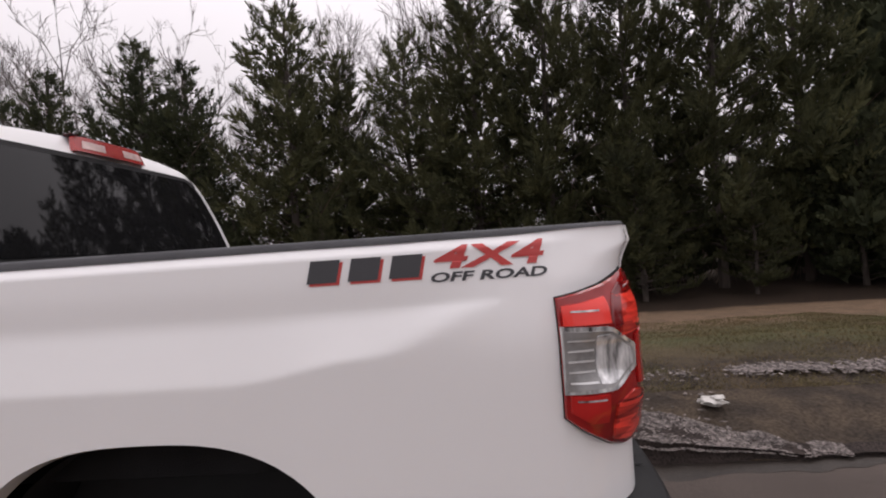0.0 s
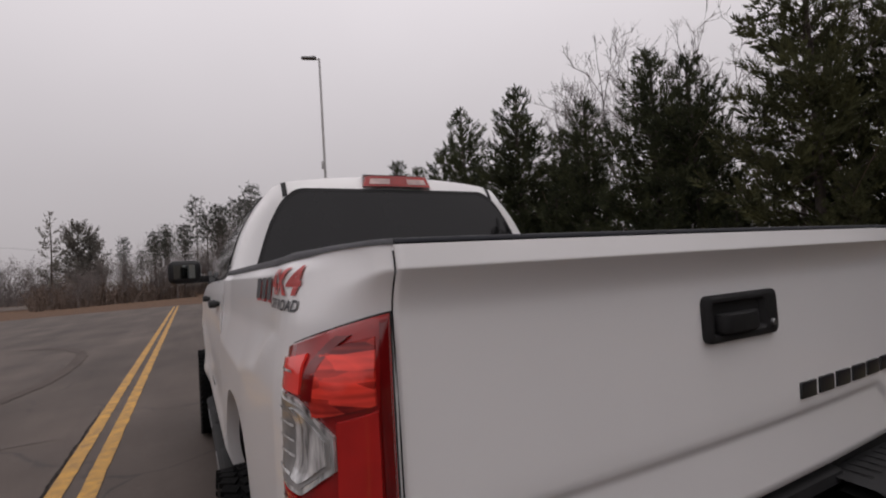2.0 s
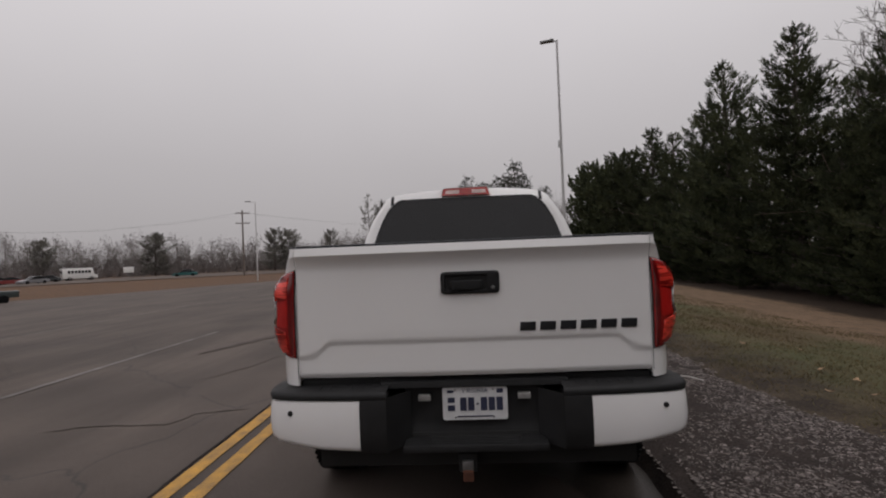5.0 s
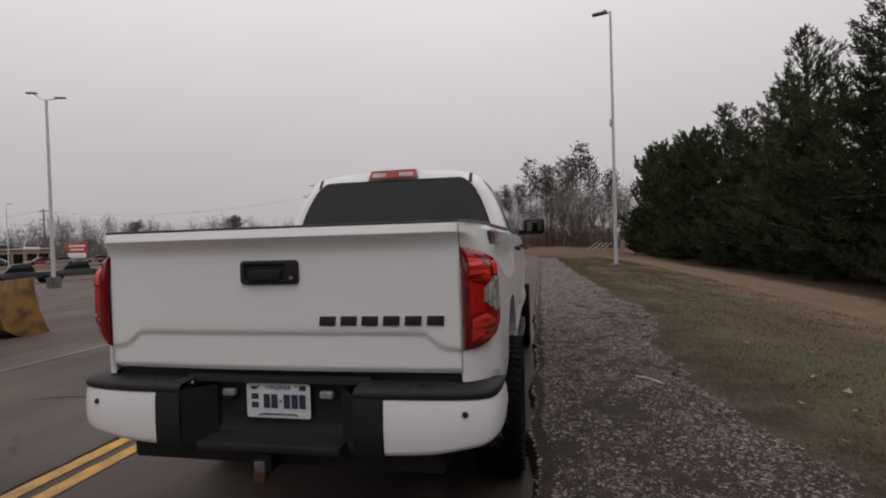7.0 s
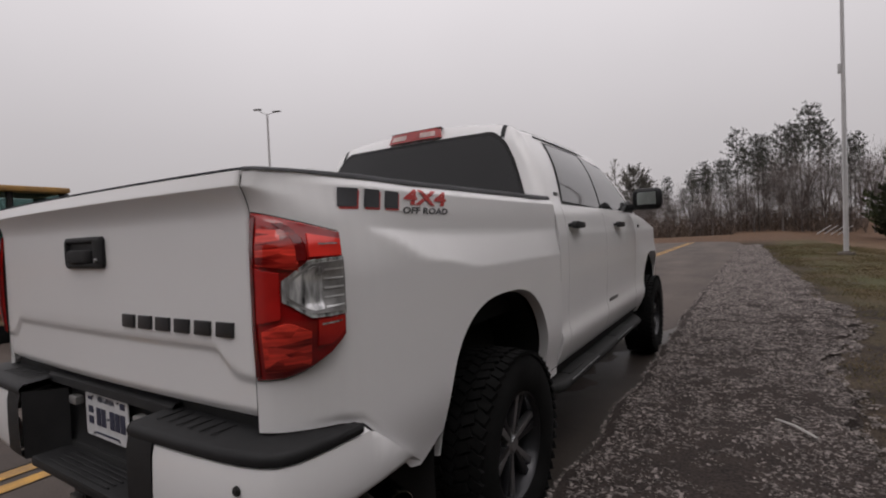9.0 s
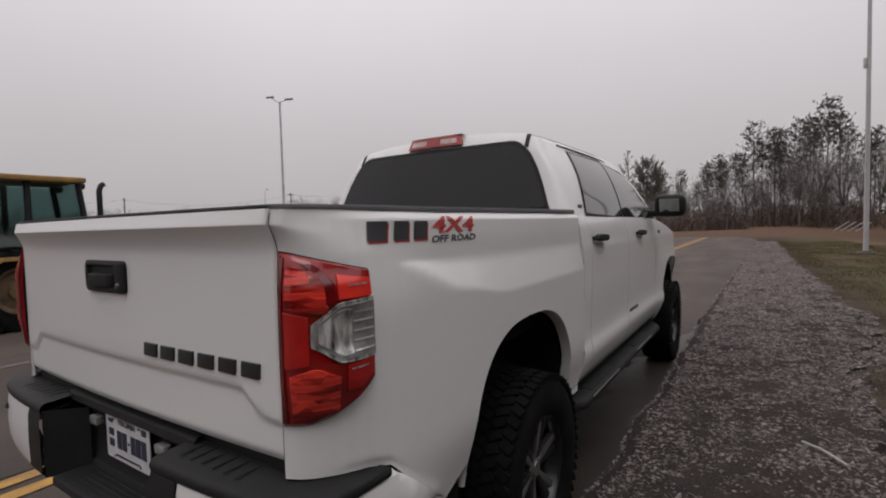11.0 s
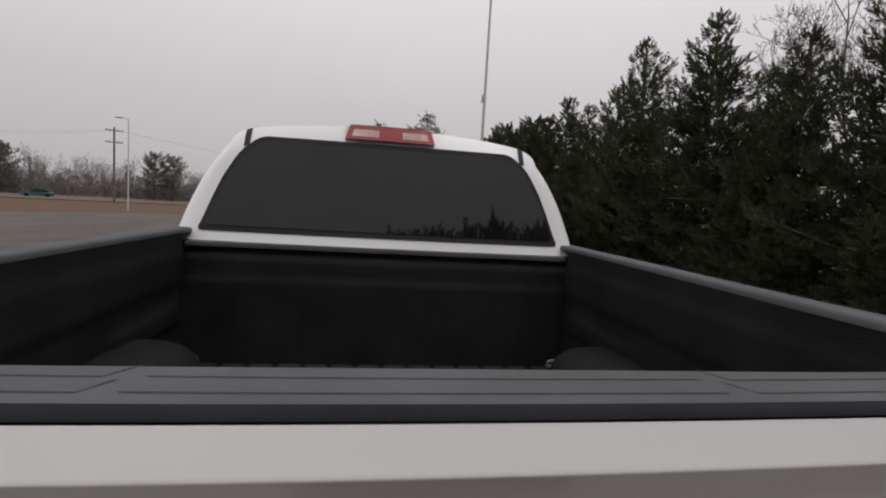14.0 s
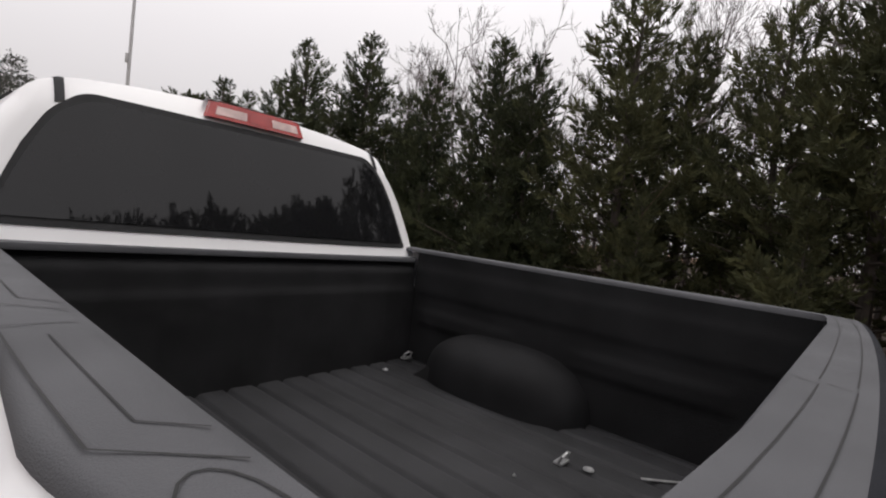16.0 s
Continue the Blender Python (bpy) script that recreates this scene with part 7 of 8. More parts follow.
WOOD_POLE = mat("weathered_pole", (0.16, 0.13, 0.115), 0.9, 0, 0, 0.2, 2)


def utility_pole(az, d, top):
    a = radians(az)
    x, y = 1.5 - d * math.cos(a), 0.2 + d * math.sin(a)
    ob = thing("utility_pole", "weathered wooden utility pole with two cross-arms", "utility pole", Matrix.Translation((x, y, land(x, y))) @ Matrix.Rotation(a + 0.9, 4, "Z"))
    h = top - land(x, y)
    part("post", tube([(0, 0, -0.3), (0, 0, h)], [0.2, 0.14], 8), WOOD_POLE, ob)
    for zz in (h - 0.6, h - 2.6):
        arm = part("cross_arm", box((0, 0, zz), (0.14, 2.6, 0.16), 0.01), WOOD_POLE, ob)
        for yy in (-1.2, -0.6, 0.6, 1.2):
            part("insulator", box((0, yy, zz + 0.18), (0.10, 0.10, 0.22), 0.03), STEEL, arm)
    return x, y, h + land(x, y)


ends = [utility_pole(-25.5, 104, 12.0), utility_pole(-50.0, 150, 12.0), utility_pole(-66.0, 150, 10.5)]
bm = bmesh.new()
for off in (-1.2, 0.0, 1.2):
    pts = []
    x0, y0, z0 = -170, -6, 12.5
    chain = [(-185, 20, 13)] + ends + [(-10, -190, 11)]
    for (xa, ya, za), (xb, yb, zb) in zip(chain, chain[1:]):
        pts += [(lerp(xa, xb, t) + off, lerp(ya, yb, t), lerp(za, zb, t) - 0.5 - 2.2 * 4 * t * (1 - t)) for t in (k / 12 for k in range(12))]
    tube(pts, 0.007, 4, bm)
tagged(part("overhead_wires", bm, SEAM), "thin dark overhead wires between the utility poles", "wires")


# ---------------------------------------------------------------- backhoe loader
WORN_YELLOW = mat("worn_rusty_yellow", (0.40, 0.22, 0.05), 0.65, 0.1, 0, 0.2, 3.5, 0.3, 60, other=(0.10, 0.06, 0.045), speck=0.2)
ORANGE_YELLOW = mat("faded_orange_yellow", (0.38, 0.16, 0.045), 0.55, 0.1, 0, 0.2, 3.5, 0.3, 60, other=(0.22, 0.09, 0.05), speck=0.15)


def backhoe():
    bx, by = -3.0, -10.55
    z0 = road_height(0, by)
    ob = thing("backhoe_loader", "muddy yellow backhoe loader parked on the asphalt", "backhoe loader", Matrix.Translation((bx, by, z0)))

    def p(name, bm, m, parent=None, label=""):
        return part(name, bm, m, parent or ob, label)
    # forward is -x; the right side faces the truck (+y)
    chassis = p("chassis", box((-0.2, 0, 0.78), (3.6, 0.8, 0.45), 0.04), CAT_YELLOW)
    hood = p("engine_hood", prism([(-2.05, 0.98), (-2.05, 1.54), (-0.72, 1.82), (-0.72, 0.98)], "y", -0.42, 0.42, 0.05), CAT_YELLOW, label="sloping yellow engine hood")
    p("hood_top", prism([(-2.05, 1.545), (-2.05, 1.575), (-0.72, 1.855), (-0.72, 1.825)], "y", -0.36, 0.36, 0.008), BLACK_PLASTIC, hood)
    p("side_grille", box((-1.3, 0.425, 1.28), (0.8, 0.02, 0.22), 0.008), BLACK_PLASTIC, hood)
    p("exhaust_pipe", tube([(-1.0, 0.30, 1.5), (-1.0, 0.30, 2.72), (-1.04, 0.30, 2.83), (-1.10, 0.30, 2.87)], 0.055, 10), SEAM, label="upright black exhaust pipe")
    cab_ = p("operator_cab", box((0.2, 0, 0.93), (1.78, 1.30, 0.58), 0.03), SEAM, label="glazed operator cab with a yellow roof")
    for x in (-0.68, 0.35, 1.12):
        for y in (-0.68, 0.68):
            p("cab_post", tube([(x, y, 1.1), (x + (-0.05 if x > 1 else 0.20 if x < 0 else 0), y * 0.97, 2.82)], 0.055, 6), SEAM, cab_)
    roof = p("cab_roof", box((0.36, 0, 2.88), (1.90, 1.62, 0.11), 0.04), CAT_YELLOW, cab_, "yellow cab roof")
    for y in (-0.55, 0.55):
        for x in (1.27, -0.55):
            p("work_lamp", turned([(0, 0.07), (0.07, 0.05), (0.09, 0.0), (0.06, -0.08), (0, -0.1)], (x, y, 2.78), "x", 12), SEAM, cab_)
    for y in (-0.665, 0.665):
        p("side_window", prism([(-0.64, 1.20), (-0.46, 2.80), (0.31, 2.80), (0.31, 1.20)], "y", y - 0.006, y + 0.006), MACHINE_GLASS, cab_, "greenish cab glass")
        p("side_window", prism([(0.39, 1.25), (0.39, 2.80), (1.08, 2.80), (1.12, 1.25)], "y", y - 0.006, y + 0.006), MACHINE_GLASS, cab_, "greenish cab glass")
    p("end_window", prism([(-0.62, 1.25), (-0.62, 2.80), (0.62, 2.80), (0.62, 1.25)], "x", 1.114, 1.126), MACHINE_GLASS, cab_, "greenish cab glass")
    p("end_window", prism([(-0.672, 1.25), (-0.486, 2.80), (-0.474, 2.80), (-0.660, 1.25)], "y", -0.62, 0.62), MACHINE_GLASS, cab_, "greenish cab glass")
    p("operator_seat", box((0.35, 0, 1.45), (0.5, 0.5, 0.7), 0.08), SEAM, cab_)
    p("step_tank", box((-0.35, 0.72, 0.72), (0.85, 0.36, 0.36), 0.03), CAT_YELLOW, label="yellow step box")
    p("rear_fender", prism([(1.22, 1.20), (0.9, 1.40), (0.1, 1.42), (-0.15, 1.28), (-0.15, 1.22), (0.12, 1.36), (0.88, 1.34), (1.18, 1.14)], "y", 0.62, 1.12, 0.01), CAT_YELLOW, label="yellow mudguard")

    def wheel_(x, y, r, w, label):
        prof = [(r * 0.55, -w * 0.45), (r * 0.8, -w * 0.5), (r * 0.95, -w * 0.42), (r * 0.97, 0), (r * 0.95, w * 0.42), (r * 0.8, w * 0.5), (r * 0.55, w * 0.45)]
        bm = turned(prof, (x, y, r), "y", 32)
        wh = p("wheel", bm, TYRE, label=label)
        for k in range(20):
            for sd in (-1, 1):
                a = math.tau * (k + 0.25 * sd) / 20
                m = Matrix.Translation((x, y, r)) @ Matrix.Rotation(-a, 4, "Y") @ Matrix.Translation((r * 0.965, sd * w * 0.24, 0)) @ Matrix.Rotation(radians(32 * sd), 4, "X")
                lug = bmesh.new()
                bmesh.ops.create_cube(lug, size=1, matrix=m @ Matrix.Diagonal((0.07 * r / 0.5, w * 0.50, 0.06, 1)))
                p("lug", lug, TYRE, wh)
        rim = turned([(r * 0.55, w * 0.42), (r * 0.50, w * 0.40), (r * 0.44, w * 0.18), (r * 0.25, w * 0.22), (r * 0.22, w * 0.34), (0, w * 0.36)], (0, 0, 0), "y", 24)
        rim.transform(Matrix.Translation((x, y, r)) @ Matrix.Diagonal((1, 1 if y > 0 else -1, 1, 1)))
        p("rim", rim, RIM_MUD, wh, "muddy yellow steel rim")
    for y in (-0.78, 0.78):
        wheel_(-1.72, y, 0.52, 0.38, "lugged front tyre on a yellow rim")
        wheel_(0.62, y * 1.05, 0.78, 0.50, "large lugged rear tyre on a yellow rim")
    # loader arms and bucket
    for y in (-0.52, 0.52):
        arm = p("loader_arm", prism([(-0.76, 1.40), (-0.74, 1.70), (-1.5, 1.60), (-2.55, 0.95), (-3.02, 0.42), (-2.98, 0.22), (-2.6, 0.62), (-1.5, 1.30)], "y", y - 0.06, y + 0.06, 0.012), CAT_YELLOW, label="cranked yellow loader arm")
        p("lift_ram", tube([(-0.9, y, 0.8), (-2.0, y, 1.15)], 0.05, 10), STEEL, arm)
        if y > 0:
            p("tilt_link", prism([(-2.26, 0.95), (-2.14, 1.92), (-2.44, 1.98), (-2.56, 1.0)], "y", y - 0.05, y + 0.05, 0.01), ORANGE_YELLOW, arm)
        p("tilt_ram", tube([(-1.2, y, 1.55), (-2.33, y, 1.70)], 0.04, 10), STEEL, arm)
    prof = [(-3.00, 1.22), (-2.84, 0.66), (-2.93, 0.24), (-3.2, 0.05), (-3.86, 0.015)]
    bk = bmesh.new()
    surf(lambda i, y: (prof[i][0], y, prof[i][1]), list(range(5)), [-1.15, -0.4, 0.4, 1.15], bk, thick=0.03)
    bucket = p("loader_bucket", bk, BUCKET_STEEL, label="worn steel loader bucket")
    for y in (-1.15, 1.15):
        p("bucket_cheek", prism(prof + [(-3.66, 0.55), (-3.55, 1.12), (-3.62, 1.25)], "y", y - 0.02, y + 0.02, 0.004), WORN_YELLOW, bucket, "worn yellow cheek, rusty at the edge")
    for k in range(6):
        p("bucket_tooth", prism([(-3.90, 0.01), (-4.06, 0.012), (-3.90, 0.05)], "y", -1.0 + 0.4 * k, -0.92 + 0.4 * k), STEEL, bucket)
    # backhoe: frame, stabilisers, boom, stick
    frame_ = p("hoe_frame", box((1.42, 0, 0.72), (0.32, 2.0, 0.42), 0.03), CAT_YELLOW)
    p("swing_post", box((1.72, 0.12, 0.85), (0.35, 0.42, 0.65), 0.04), CAT_YELLOW, frame_)
    for y in (-0.95, 0.95):
        leg = p("stabiliser", box((1.45, y, 0.62), (0.22, 0.22, 0.72), 0.02), WORN_YELLOW, label="raised dirty yellow stabiliser leg")
        p("stabiliser_foot", box((1.45, y * 1.06, 0.22), (0.46, 0.36, 0.10), 0.03), BUCKET_STEEL, leg)
        p("stabiliser_ram", tube([(1.5, y * 0.8, 1.15), (1.48, y, 0.4)], 0.045, 8), STEEL, leg)
    boom = p("boom", prism([(1.55, 0.95), (1.90, 0.95), (2.10, 1.9), (2.04, 2.50), (1.82, 2.68), (1.56, 2.60), (1.52, 2.0)], "y", 0.02, 0.30, 0.02), ORANGE_YELLOW, label="cranked orange-yellow boom")
    p("boom_plate", prism([(1.62, 2.30), (1.94, 2.24), (1.92, 2.48), (1.66, 2.52)], "y", 0.301, 0.306), LIGHT_POLE, boom)
    p("boom_ram", tube([(1.80, 0.4, 0.9), (1.98, 0.4, 2.1)], 0.055, 10), STEEL, boom)
    stick = p("dipper_stick", prism([(1.86, 2.66), (2.10, 2.72), (2.52, 1.55), (2.56, 0.75), (2.40, 0.75), (2.30, 1.5)], "y", 0.04, 0.28, 0.015), ORANGE_YELLOW)
    p("hoe_bucket", prism([(2.34, 0.85), (2.66, 0.85), (2.82, 0.45), (2.58, 0.16), (2.14, 0.30), (2.26, 0.50)], "y", -0.12, 0.44, 0.02), BUCKET_STEEL, stick)
    hoses = bmesh.new()
    for k in range(5):
        tube([(1.35, 0.15 + 0.09 * k, 1.12), (1.55, 0.25 + 0.07 * k, 1.02 - 0.06 * k), (1.8, 0.3 + 0.04 * k, 1.15)], 0.018, 6, hoses)
    p("hoses", hoses, SEAM)


backhoe()


# ---------------------------------------------------------------- far vehicles and buildings
def car(name, x, y, turn, paint, label, kind_="car", length=4.7, height=1.48, width=1.82, category="car", g=0.0):
    """A parked car or van: body, glasshouse, wheels and lamps."""
    ob = thing(name, label, category, Matrix.Translation((x, y, land(x, y) + g)) @ Matrix.Rotation(radians(turn), 4, "Z"))
    L, W, H = length, width, height
    if kind_ == "car":
        body = [(-L / 2, 0.30), (-L / 2 + 0.03, 0.62), (-L * 0.40, 0.78), (-L * 0.20, 0.88), (L * 0.36, 0.95), (L / 2 - 0.04, 0.88), (L / 2, 0.40), (L / 2 - 0.05, 0.25), (-L / 2 + 0.05, 0.25)]
        glass = [(-L * 0.20, 0.88), (-L * 0.04, H - 0.05), (L * 0.05, H), (L * 0.22, H - 0.03), (L * 0.40, 0.93)]
    elif kind_ == "pickup":
        body = [(-L / 2, 0.45), (-L / 2 + 0.02, 1.0), (-L * 0.40, 1.10), (-L * 0.20, 1.15), (L / 2 - 0.02, 1.15), (L / 2, 0.55), (-L / 2 + 0.05, 0.42)]
        glass = [(-L * 0.24, 1.12), (-L * 0.13, H - 0.05), (-L * 0.02, H), (L * 0.12, H - 0.03), (L * 0.17, 1.12)]
    else:
        body = [(-L / 2, 0.45), (-L / 2 + 0.02, 1.15), (-L / 2 + 0.75, 1.30), (-L / 2 + 0.95, H - 0.1), (-L / 2 + 1.2, H), (L / 2 - 0.1, H), (L / 2, H - 0.12), (L / 2, 0.45)]
        glass = None
    b = part("body", prism(body, "y", -W / 2, W / 2, 0.05), paint, ob)
    if glass:
        part("glasshouse", prism(glass, "y", -W / 2 + 0.16, W / 2 - 0.16, 0.04), GLASS_DARK, ob, "dark glass")
        part("roof", prism([(p[0], p[1] + 0.012) for p in glass[1:-1]] + [(p[0], p[1] - 0.06) for p in reversed(glass[1:-1])], "y", -W / 2 + 0.18, W / 2 - 0.18, 0.01), paint, ob)
    else:
        for sd in (-1, 1):
            for k in range(7):
                xx = -L / 2 + 1.55 + k * (L - 2.1) / 7
                part("window", box((xx, sd * W / 2, H * 0.70), ((L - 2.1) / 7 - 0.16, 0.02, 0.62), 0.02), GLASS_DARK, ob)
        part("window", box((L / 2, 0, H * 0.70), (0.02, W * 0.6, 0.6), 0.02), GLASS_DARK, ob)
    for fx in (-0.31, 0.30):
        for sd in (-1, 1):
            r = 0.33 if kind_ == "car" else 0.40
            part("wheel", turned([(0.0, -0.09), (r * 0.9, -0.1), (r, -0.06), (r, 0.08), (r * 0.9, 0.11), (r * 0.6, 0.11), (r * 0.5, 0.07), (0, 0.07)], (fx * L, sd * (W / 2 - 0.08), r - g * 0), "y", 20), TYRE, ob)
    for sd in (-1, 1):
        part("tail_lamp", box((L / 2 - 0.01, sd * W * 0.42, 0.75 if kind_ == "car" else 0.95), (0.04, 0.18, 0.16), 0.01), LENS_RED_DEEP, ob)
    return ob


def paint(name, c):
    return mat(name, c, 0.3, 0.1, 0.5, 0.04, 2)


DARK_P, GREEN_P, TEAL_P, GREY_P, RED_P = paint("charcoal_paint", (0.03, 0.033, 0.036)), paint("green_grey_paint", (0.040, 0.052, 0.050)), paint("teal_paint", (0.02, 0.10, 0.10)), paint("grey_paint", (0.20, 0.20, 0.21)), paint("red_paint", (0.20, 0.03, 0.03))
WHITE_P = paint("bus_white", (0.72, 0.71, 0.69))


def polar(az, d):
    a = radians(az)
    return 1.7 - d * math.cos(a), 0.8 + d * math.sin(a)


x, y = polar(-47.6, 62)
car("pickup_car", x, y, 136, GREEN_P, "dark grey-green pickup parked in the far bays", "pickup", 5.6, 1.95, 1.98, "pickup truck")
x, y = polar(-51.8, 60)
car("pickup_car", x, y, 148, DARK_P, "black pickup parked in the far bays", "pickup", 5.5, 1.92, 1.98, "pickup truck")
x, y = polar(-55.5, 62)
car("parked_car", x, y, 150, DARK_P, "dark car parked in the far bays", "car")
x, y = polar(-59.0, 58)
car("parked_car", x, y, 152, GREY_P, "grey car parked in the far bays", "car")
x, y = polar(-40.2, 132)
car("shuttle_bus", x, y, 322, WHITE_P, "white shuttle bus with dark side windows on the far road", "bus", 6.3, 2.7, 2.3, "bus")
x, y = polar(-31.4, 118)
car("parked_car", x, y, 118, TEAL_P, "teal car on the far road", "car", 4.9, 1.55)
for i, (az, d, pt) in enumerate(((-45.2, 120, RED_P), (-46.2, 124, GREY_P), (-43.6, 118, GREY_P), (-53.6, 118, DARK_P), (-55.0, 120, TEAL_P), (-56.3, 122, DARK_P), (-42.6, 126, DARK_P), (-49, 118, GREY_P), (-50.5, 118, RED_P))):
    x, y = polar(az, d)
    car("parked_car", x, y, 125 + 20 * (i % 3), pt, "far parked car by the buildings", "car")

METAL_BLUE = mat("blue_grey_cladding", (0.075, 0.100, 0.115), 0.5, 0.2, 0, 0.1, 0.4)
METAL_ROOF = mat("grey_roofing", (0.16, 0.165, 0.17), 0.5, 0.3, 0, 0.1, 0.4)
BRICK_RED = mat("brown_brickwork", (0.19, 0.085, 0.055), 0.85, 0, 0, 0.12, 1)
TAN_WALL = mat("tan_render", (0.32, 0.25, 0.17), 0.85, 0, 0, 0.08, 0.6)
PALE_WALL = mat("pale_render", (0.34, 0.32, 0.28), 0.85, 0, 0, 0.08, 0.6)
DOOR_WHITE = mat("white_door", (0.52, 0.50, 0.48), 0.5, 0, 0, 0.05, 0.8)


def building(name, az, d, length, depth, eave, turn, wall_m, roof_m, label, doors=(), gable=0.6, sign=None):
    """A low commercial shed: walls, pitched roof, roller doors, windows."""
    x, y = az if isinstance(az, tuple) else polar(az, d)
    z = land(x, y) - 0.4
    ob = thing(name, label, "building", Matrix.Translation((x, y, z)) @ Matrix.Rotation(radians(turn), 4, "Z"))
    part("wall", box((0, 0, eave / 2), (length, depth, eave), 0.02), wall_m, ob, smooth=False)
    part("roof", prism([(-depth / 2 - 0.4, eave), (depth / 2 + 0.4, eave), (depth / 2 + 0.4, eave + 0.15), (0, eave + gable), (-depth / 2 - 0.4, eave + 0.15)], "x", -length / 2 - 0.3, length / 2 + 0.3), roof_m, ob, smooth=False)
    for xx, w, h, m in doors:
        part("door", box((xx, depth / 2, h / 2 + 0.4), (w, 0.12, h), 0.01), m, ob, smooth=False)
    if sign:
        part("sign_board", box((sign, depth / 2 + 0.1, eave + 0.2), (2.6, 0.2, 0.8), 0.02), WHITE_P, ob)
    return ob


ws = building("workshop", (-69.2, -115.2), 0, 27.4, 14, 4.5, 7.7, METAL_BLUE, METAL_ROOF, "long blue-grey metal workshop with white roller doors and a brick end",
              [(4.4, 3.5, 3.1, DOOR_WHITE), (-3.5, 3.6, 3.2, DOOR_WHITE), (-9.3, 3.7, 3.4, DOOR_WHITE), (9.0, 1.2, 2.2, SEAM)], 0.9)
part("brick_end_panel", box((13.80, 4.9, 2.35), (0.2, 4.1, 4.4), 0.01), BRICK_RED, ws, "brown brick end", smooth=False)
part("pale_end_panel", box((13.80, -2.2, 1.9), (0.2, 9.6, 3.4), 0.01), PALE_WALL, ws, "pale rendered end", smooth=False)
building("shed", -61.8, 150, 22, 12, 3.9, 335, PALE_WALL, METAL_ROOF, "pale shed with a grey metal roof behind the workshop", [(2, 2.4, 2.4, SEAM)], 1.9)
building("shop", -51.3, 138, 9, 8, 3.4, 316, TAN_WALL, METAL_ROOF, "low tan shop with a sign on its roof edge", [(-3, 1.6, 2.2, GLASS_DARK), (-1, 1.6, 2.2, GLASS_DARK), (1.2, 1.6, 2.2, GLASS_DARK), (3.2, 1.6, 2.2, GLASS_DARK)], 0.4, -1.0)
building("house", -69, 150, 20, 12, 3.6, 335, TAN_WALL, METAL_ROOF, "far pale house with a grey roof", [(-4, 1.2, 1.4, SEAM), (3, 1.2, 1.4, SEAM)], 2.6)

# roadside sign with plain bars
x, y = polar(-47.75, 122)
sg = thing("roadside_sign", "red and white roadside sign on two posts", "sign", Matrix.Translation((x, y, land(x, y))) @ Matrix.Rotation(radians(318), 4, "Z"))
SIGN_RED = mat("sign_red", (0.50, 0.05, 0.05), 0.5)
for px in (-1.2, 1.2):
    part("post", box((px, 0, 1.6), (0.16, 0.16, 3.6), 0.01), STEEL, sg)
bd = part("board", box((0, 0, 3.1), (3.4, 0.25, 1.9), 0.03), SIGN_RED, sg, "red sign board")
part("board", box((0, 0, 1.55), (2.9, 0.22, 1.0), 0.03), WHITE_P, sg, "white sign board")
for zz, w in ((3.5, 2.6), (2.75, 2.2)):
    part("sign_bar", box((0, 0.14, zz), (w, 0.03, 0.32), 0.005), WHITE_P, bd)
x, y = polar(-36.3, 125)
sg = thing("roadside_sign", "small white roadside sign on a post", "sign", Matrix.Translation((x, y, land(x, y))) @ Matrix.Rotation(radians(306), 4, "Z"))
part("post", box((0, 0, 0.8), (0.12, 0.12, 1.6), 0.01), STEEL, sg)
part("board", box((0, 0.05, 1.9), (1.9, 0.1, 1.2), 0.02), WHITE_P, sg)

# road on the far side of the grass bank
FAR_ROAD = mat("far_road_asphalt", (0.098, 0.074, 0.060), 0.9, 0, 0, 0.1, 0.2)
bm = bmesh.new()
rows = []
for az in range(-80, -8, 2):
    pair = []
    for d in (104, 116, 130, 138):
        xx, yy = polar(az, d)
        pair.append(bm.verts.new((xx, yy, land(xx, yy) + 0.10)))
    rows.append(pair)
for a, b in zip(rows, rows[1:]):
    for k in range(3):
        bm.faces.new((a[k], a[k + 1], b[k + 1], b[k]))
tagged(part("far_road", bm, FAR_ROAD), "grey road beyond the grass bank", "road", kind="structure")

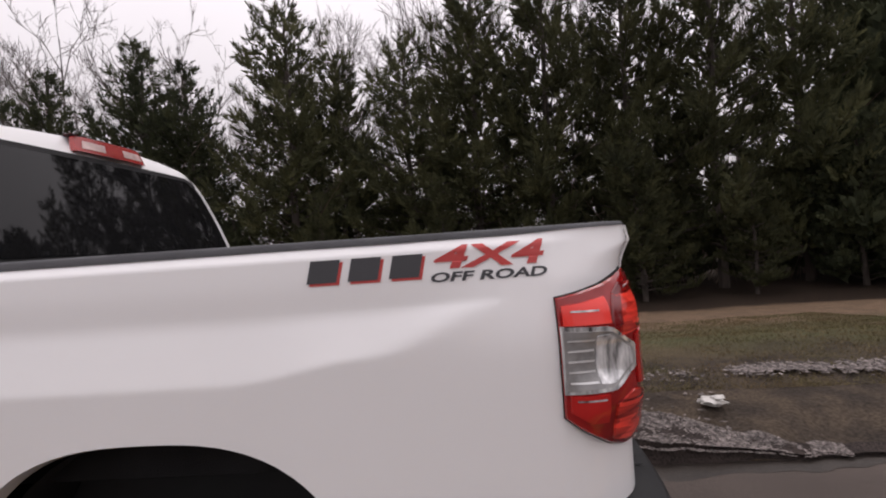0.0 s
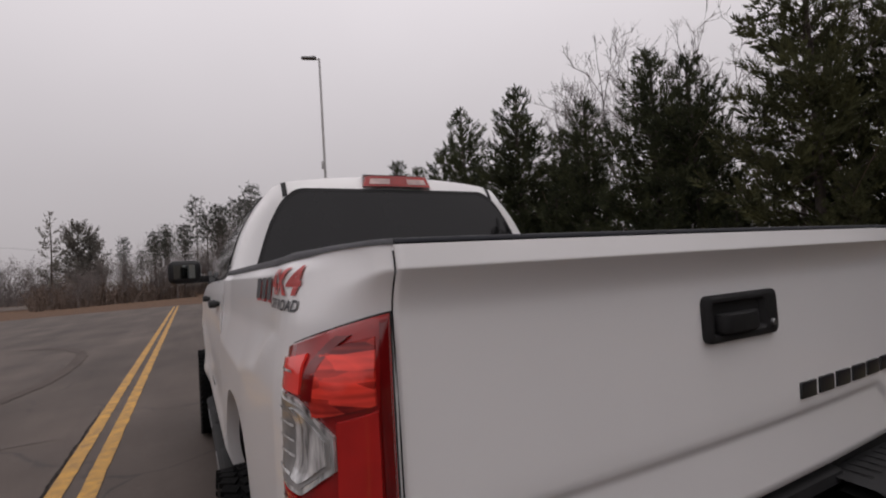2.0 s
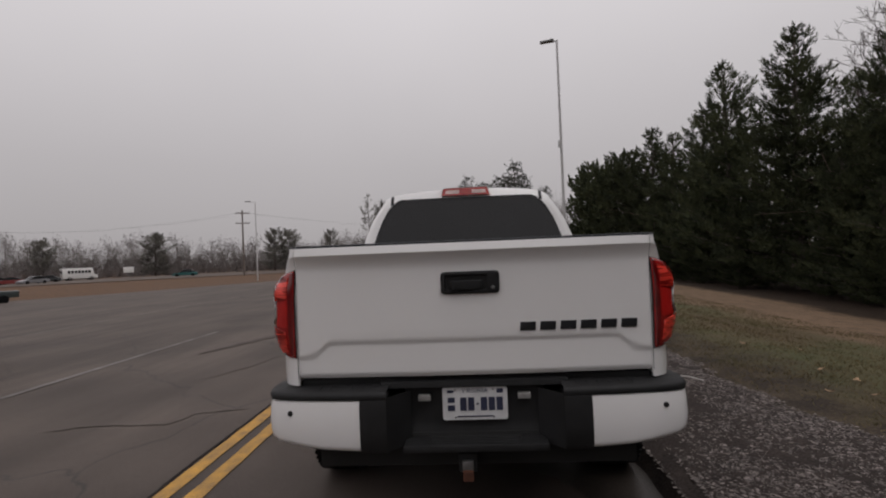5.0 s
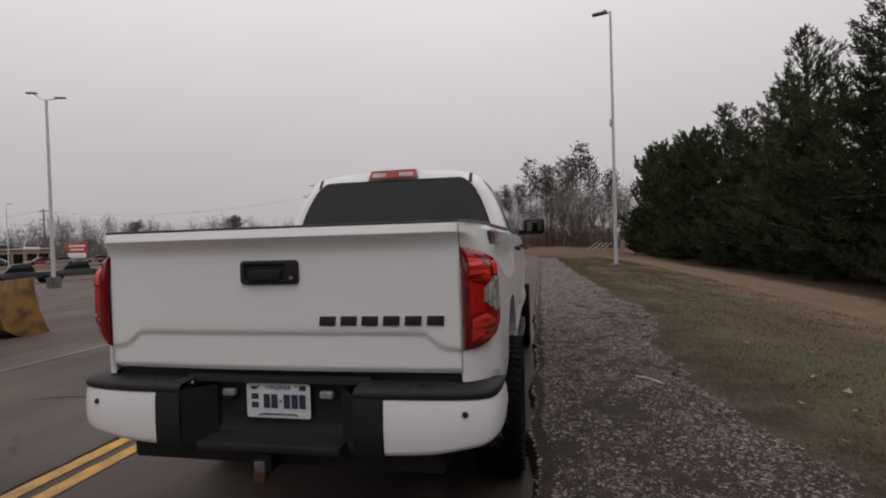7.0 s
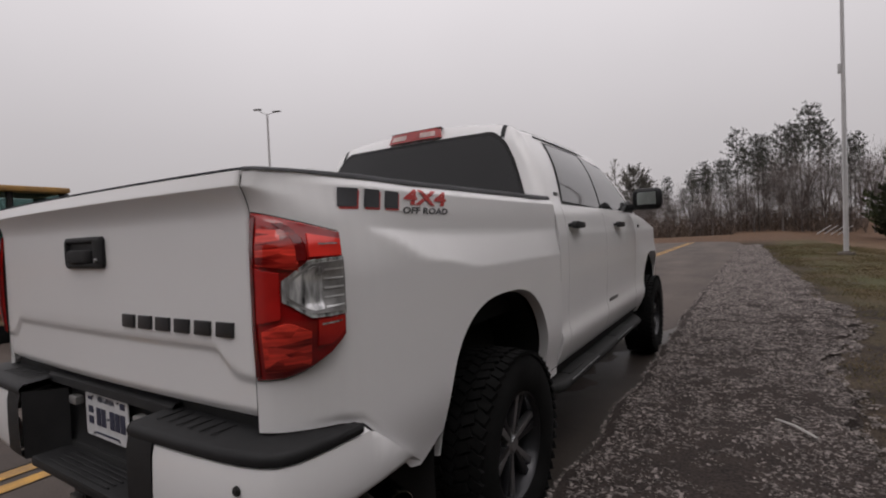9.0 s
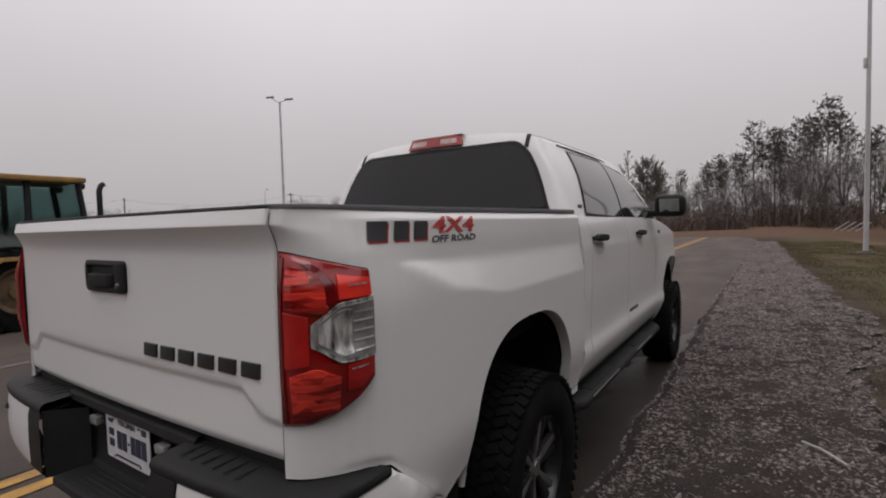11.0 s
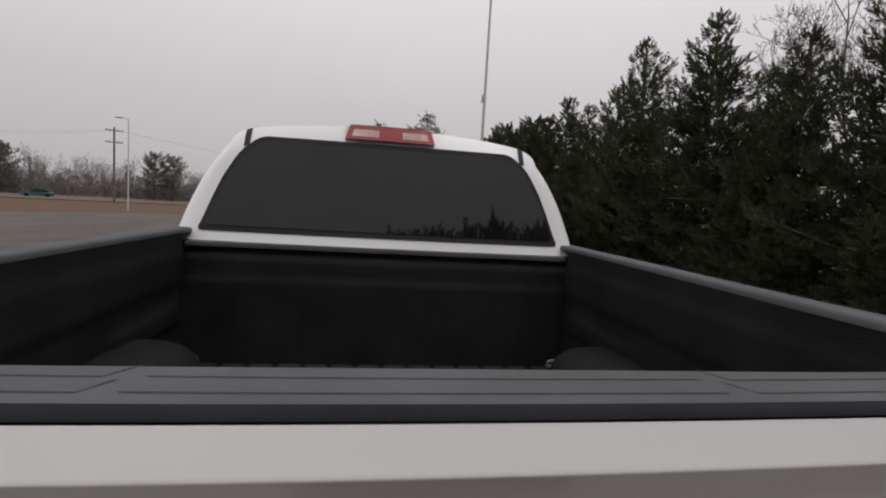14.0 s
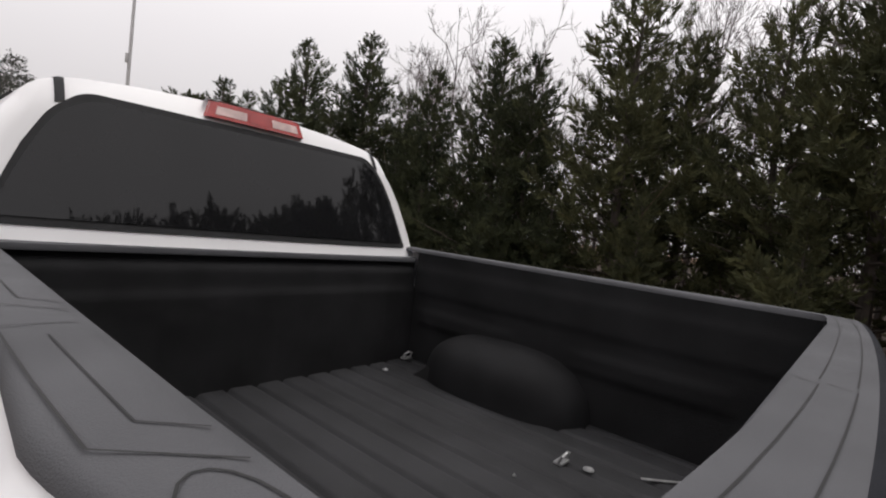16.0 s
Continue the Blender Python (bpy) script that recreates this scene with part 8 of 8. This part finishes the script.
# leaning props at the end of the row
for i in range(4):
    x, y = polar(6.2 + 0.5 * i, 72)
    st = tube([(0, 0, 0.0), (0.2, 1.3, 1.0)], 0.05, 6)
    o = part("timber_stake", st, LIGHT_POLE)
    o.matrix_basis = Matrix.Translation((x, y, land(x, y)))
    tagged(o, "pale leaning timber stake at the wood's edge", "stake", "leaning stakes")

# litter, stick and fallen leaves beside the road
PAPER = mat("crumpled_paper", (0.55, 0.53, 0.50), 0.8, 0, 0, 0.1, 20)
LEAF = mat("fallen_leaf", (0.30, 0.19, 0.11), 0.8, 0, 0, 0.2, 30, obj_random=0.3)
bm = bmesh.new()
bmesh.ops.create_icosphere(bm, subdivisions=3, radius=0.06)
for v in bm.verts:
    v.co *= 1 + 0.9 * noise.noise(v.co * 30)
    v.co.z = v.co.z * 0.5 + 0.03
    v.co.x *= 1.5
o = part("crumpled_paper", bm, PAPER)
o.matrix_basis = Matrix.Translation((1.37, 1.62, max(land(1.37, 1.62), ROAD) + 0.03))
tagged(o, "crumpled white scrap of paper on the mud", "litter")
o = part("dry_stick", tube([(0, 0, 0), (0.12, 0.03, 0.008), (0.27, 0.05, 0.0)], 0.006, 6), PAPER)
o.matrix_basis = Matrix.Translation((-2.62, 2.0, 0.06)) @ Matrix.Rotation(0.5, 4, "Z")
tagged(o, "thin pale dry stick on the gravel", "stick")
random.seed(12)
for i in range(9):
    x, y = (random.uniform(-5, 1.5), random.uniform(2.8, 4.6)) if i > 3 else (random.uniform(-2.6, -1.2), random.uniform(2.9, 3.6))
    bm = prism([(0.035 * math.cos(a) * (1 + 0.35 * math.cos(3 * a)), 0.028 * math.sin(a)) for a in (math.tau * k / 9 for k in range(9))], "z", 0, 0.003)
    for v in bm.verts:
        v.co.z += 8 * v.co.x ** 2
    o = part("fallen_leaf", bm, LEAF)
    o.matrix_basis = Matrix.Translation((x, y, ground_point(x, y)[2] + 0.035)) @ pose(0, 0, 0, random.uniform(-20, 20), random.uniform(-20, 20), random.uniform(0, 360))
    tagged(o, "curled brown fallen leaf on the grass", "leaf", "fallen leaves")
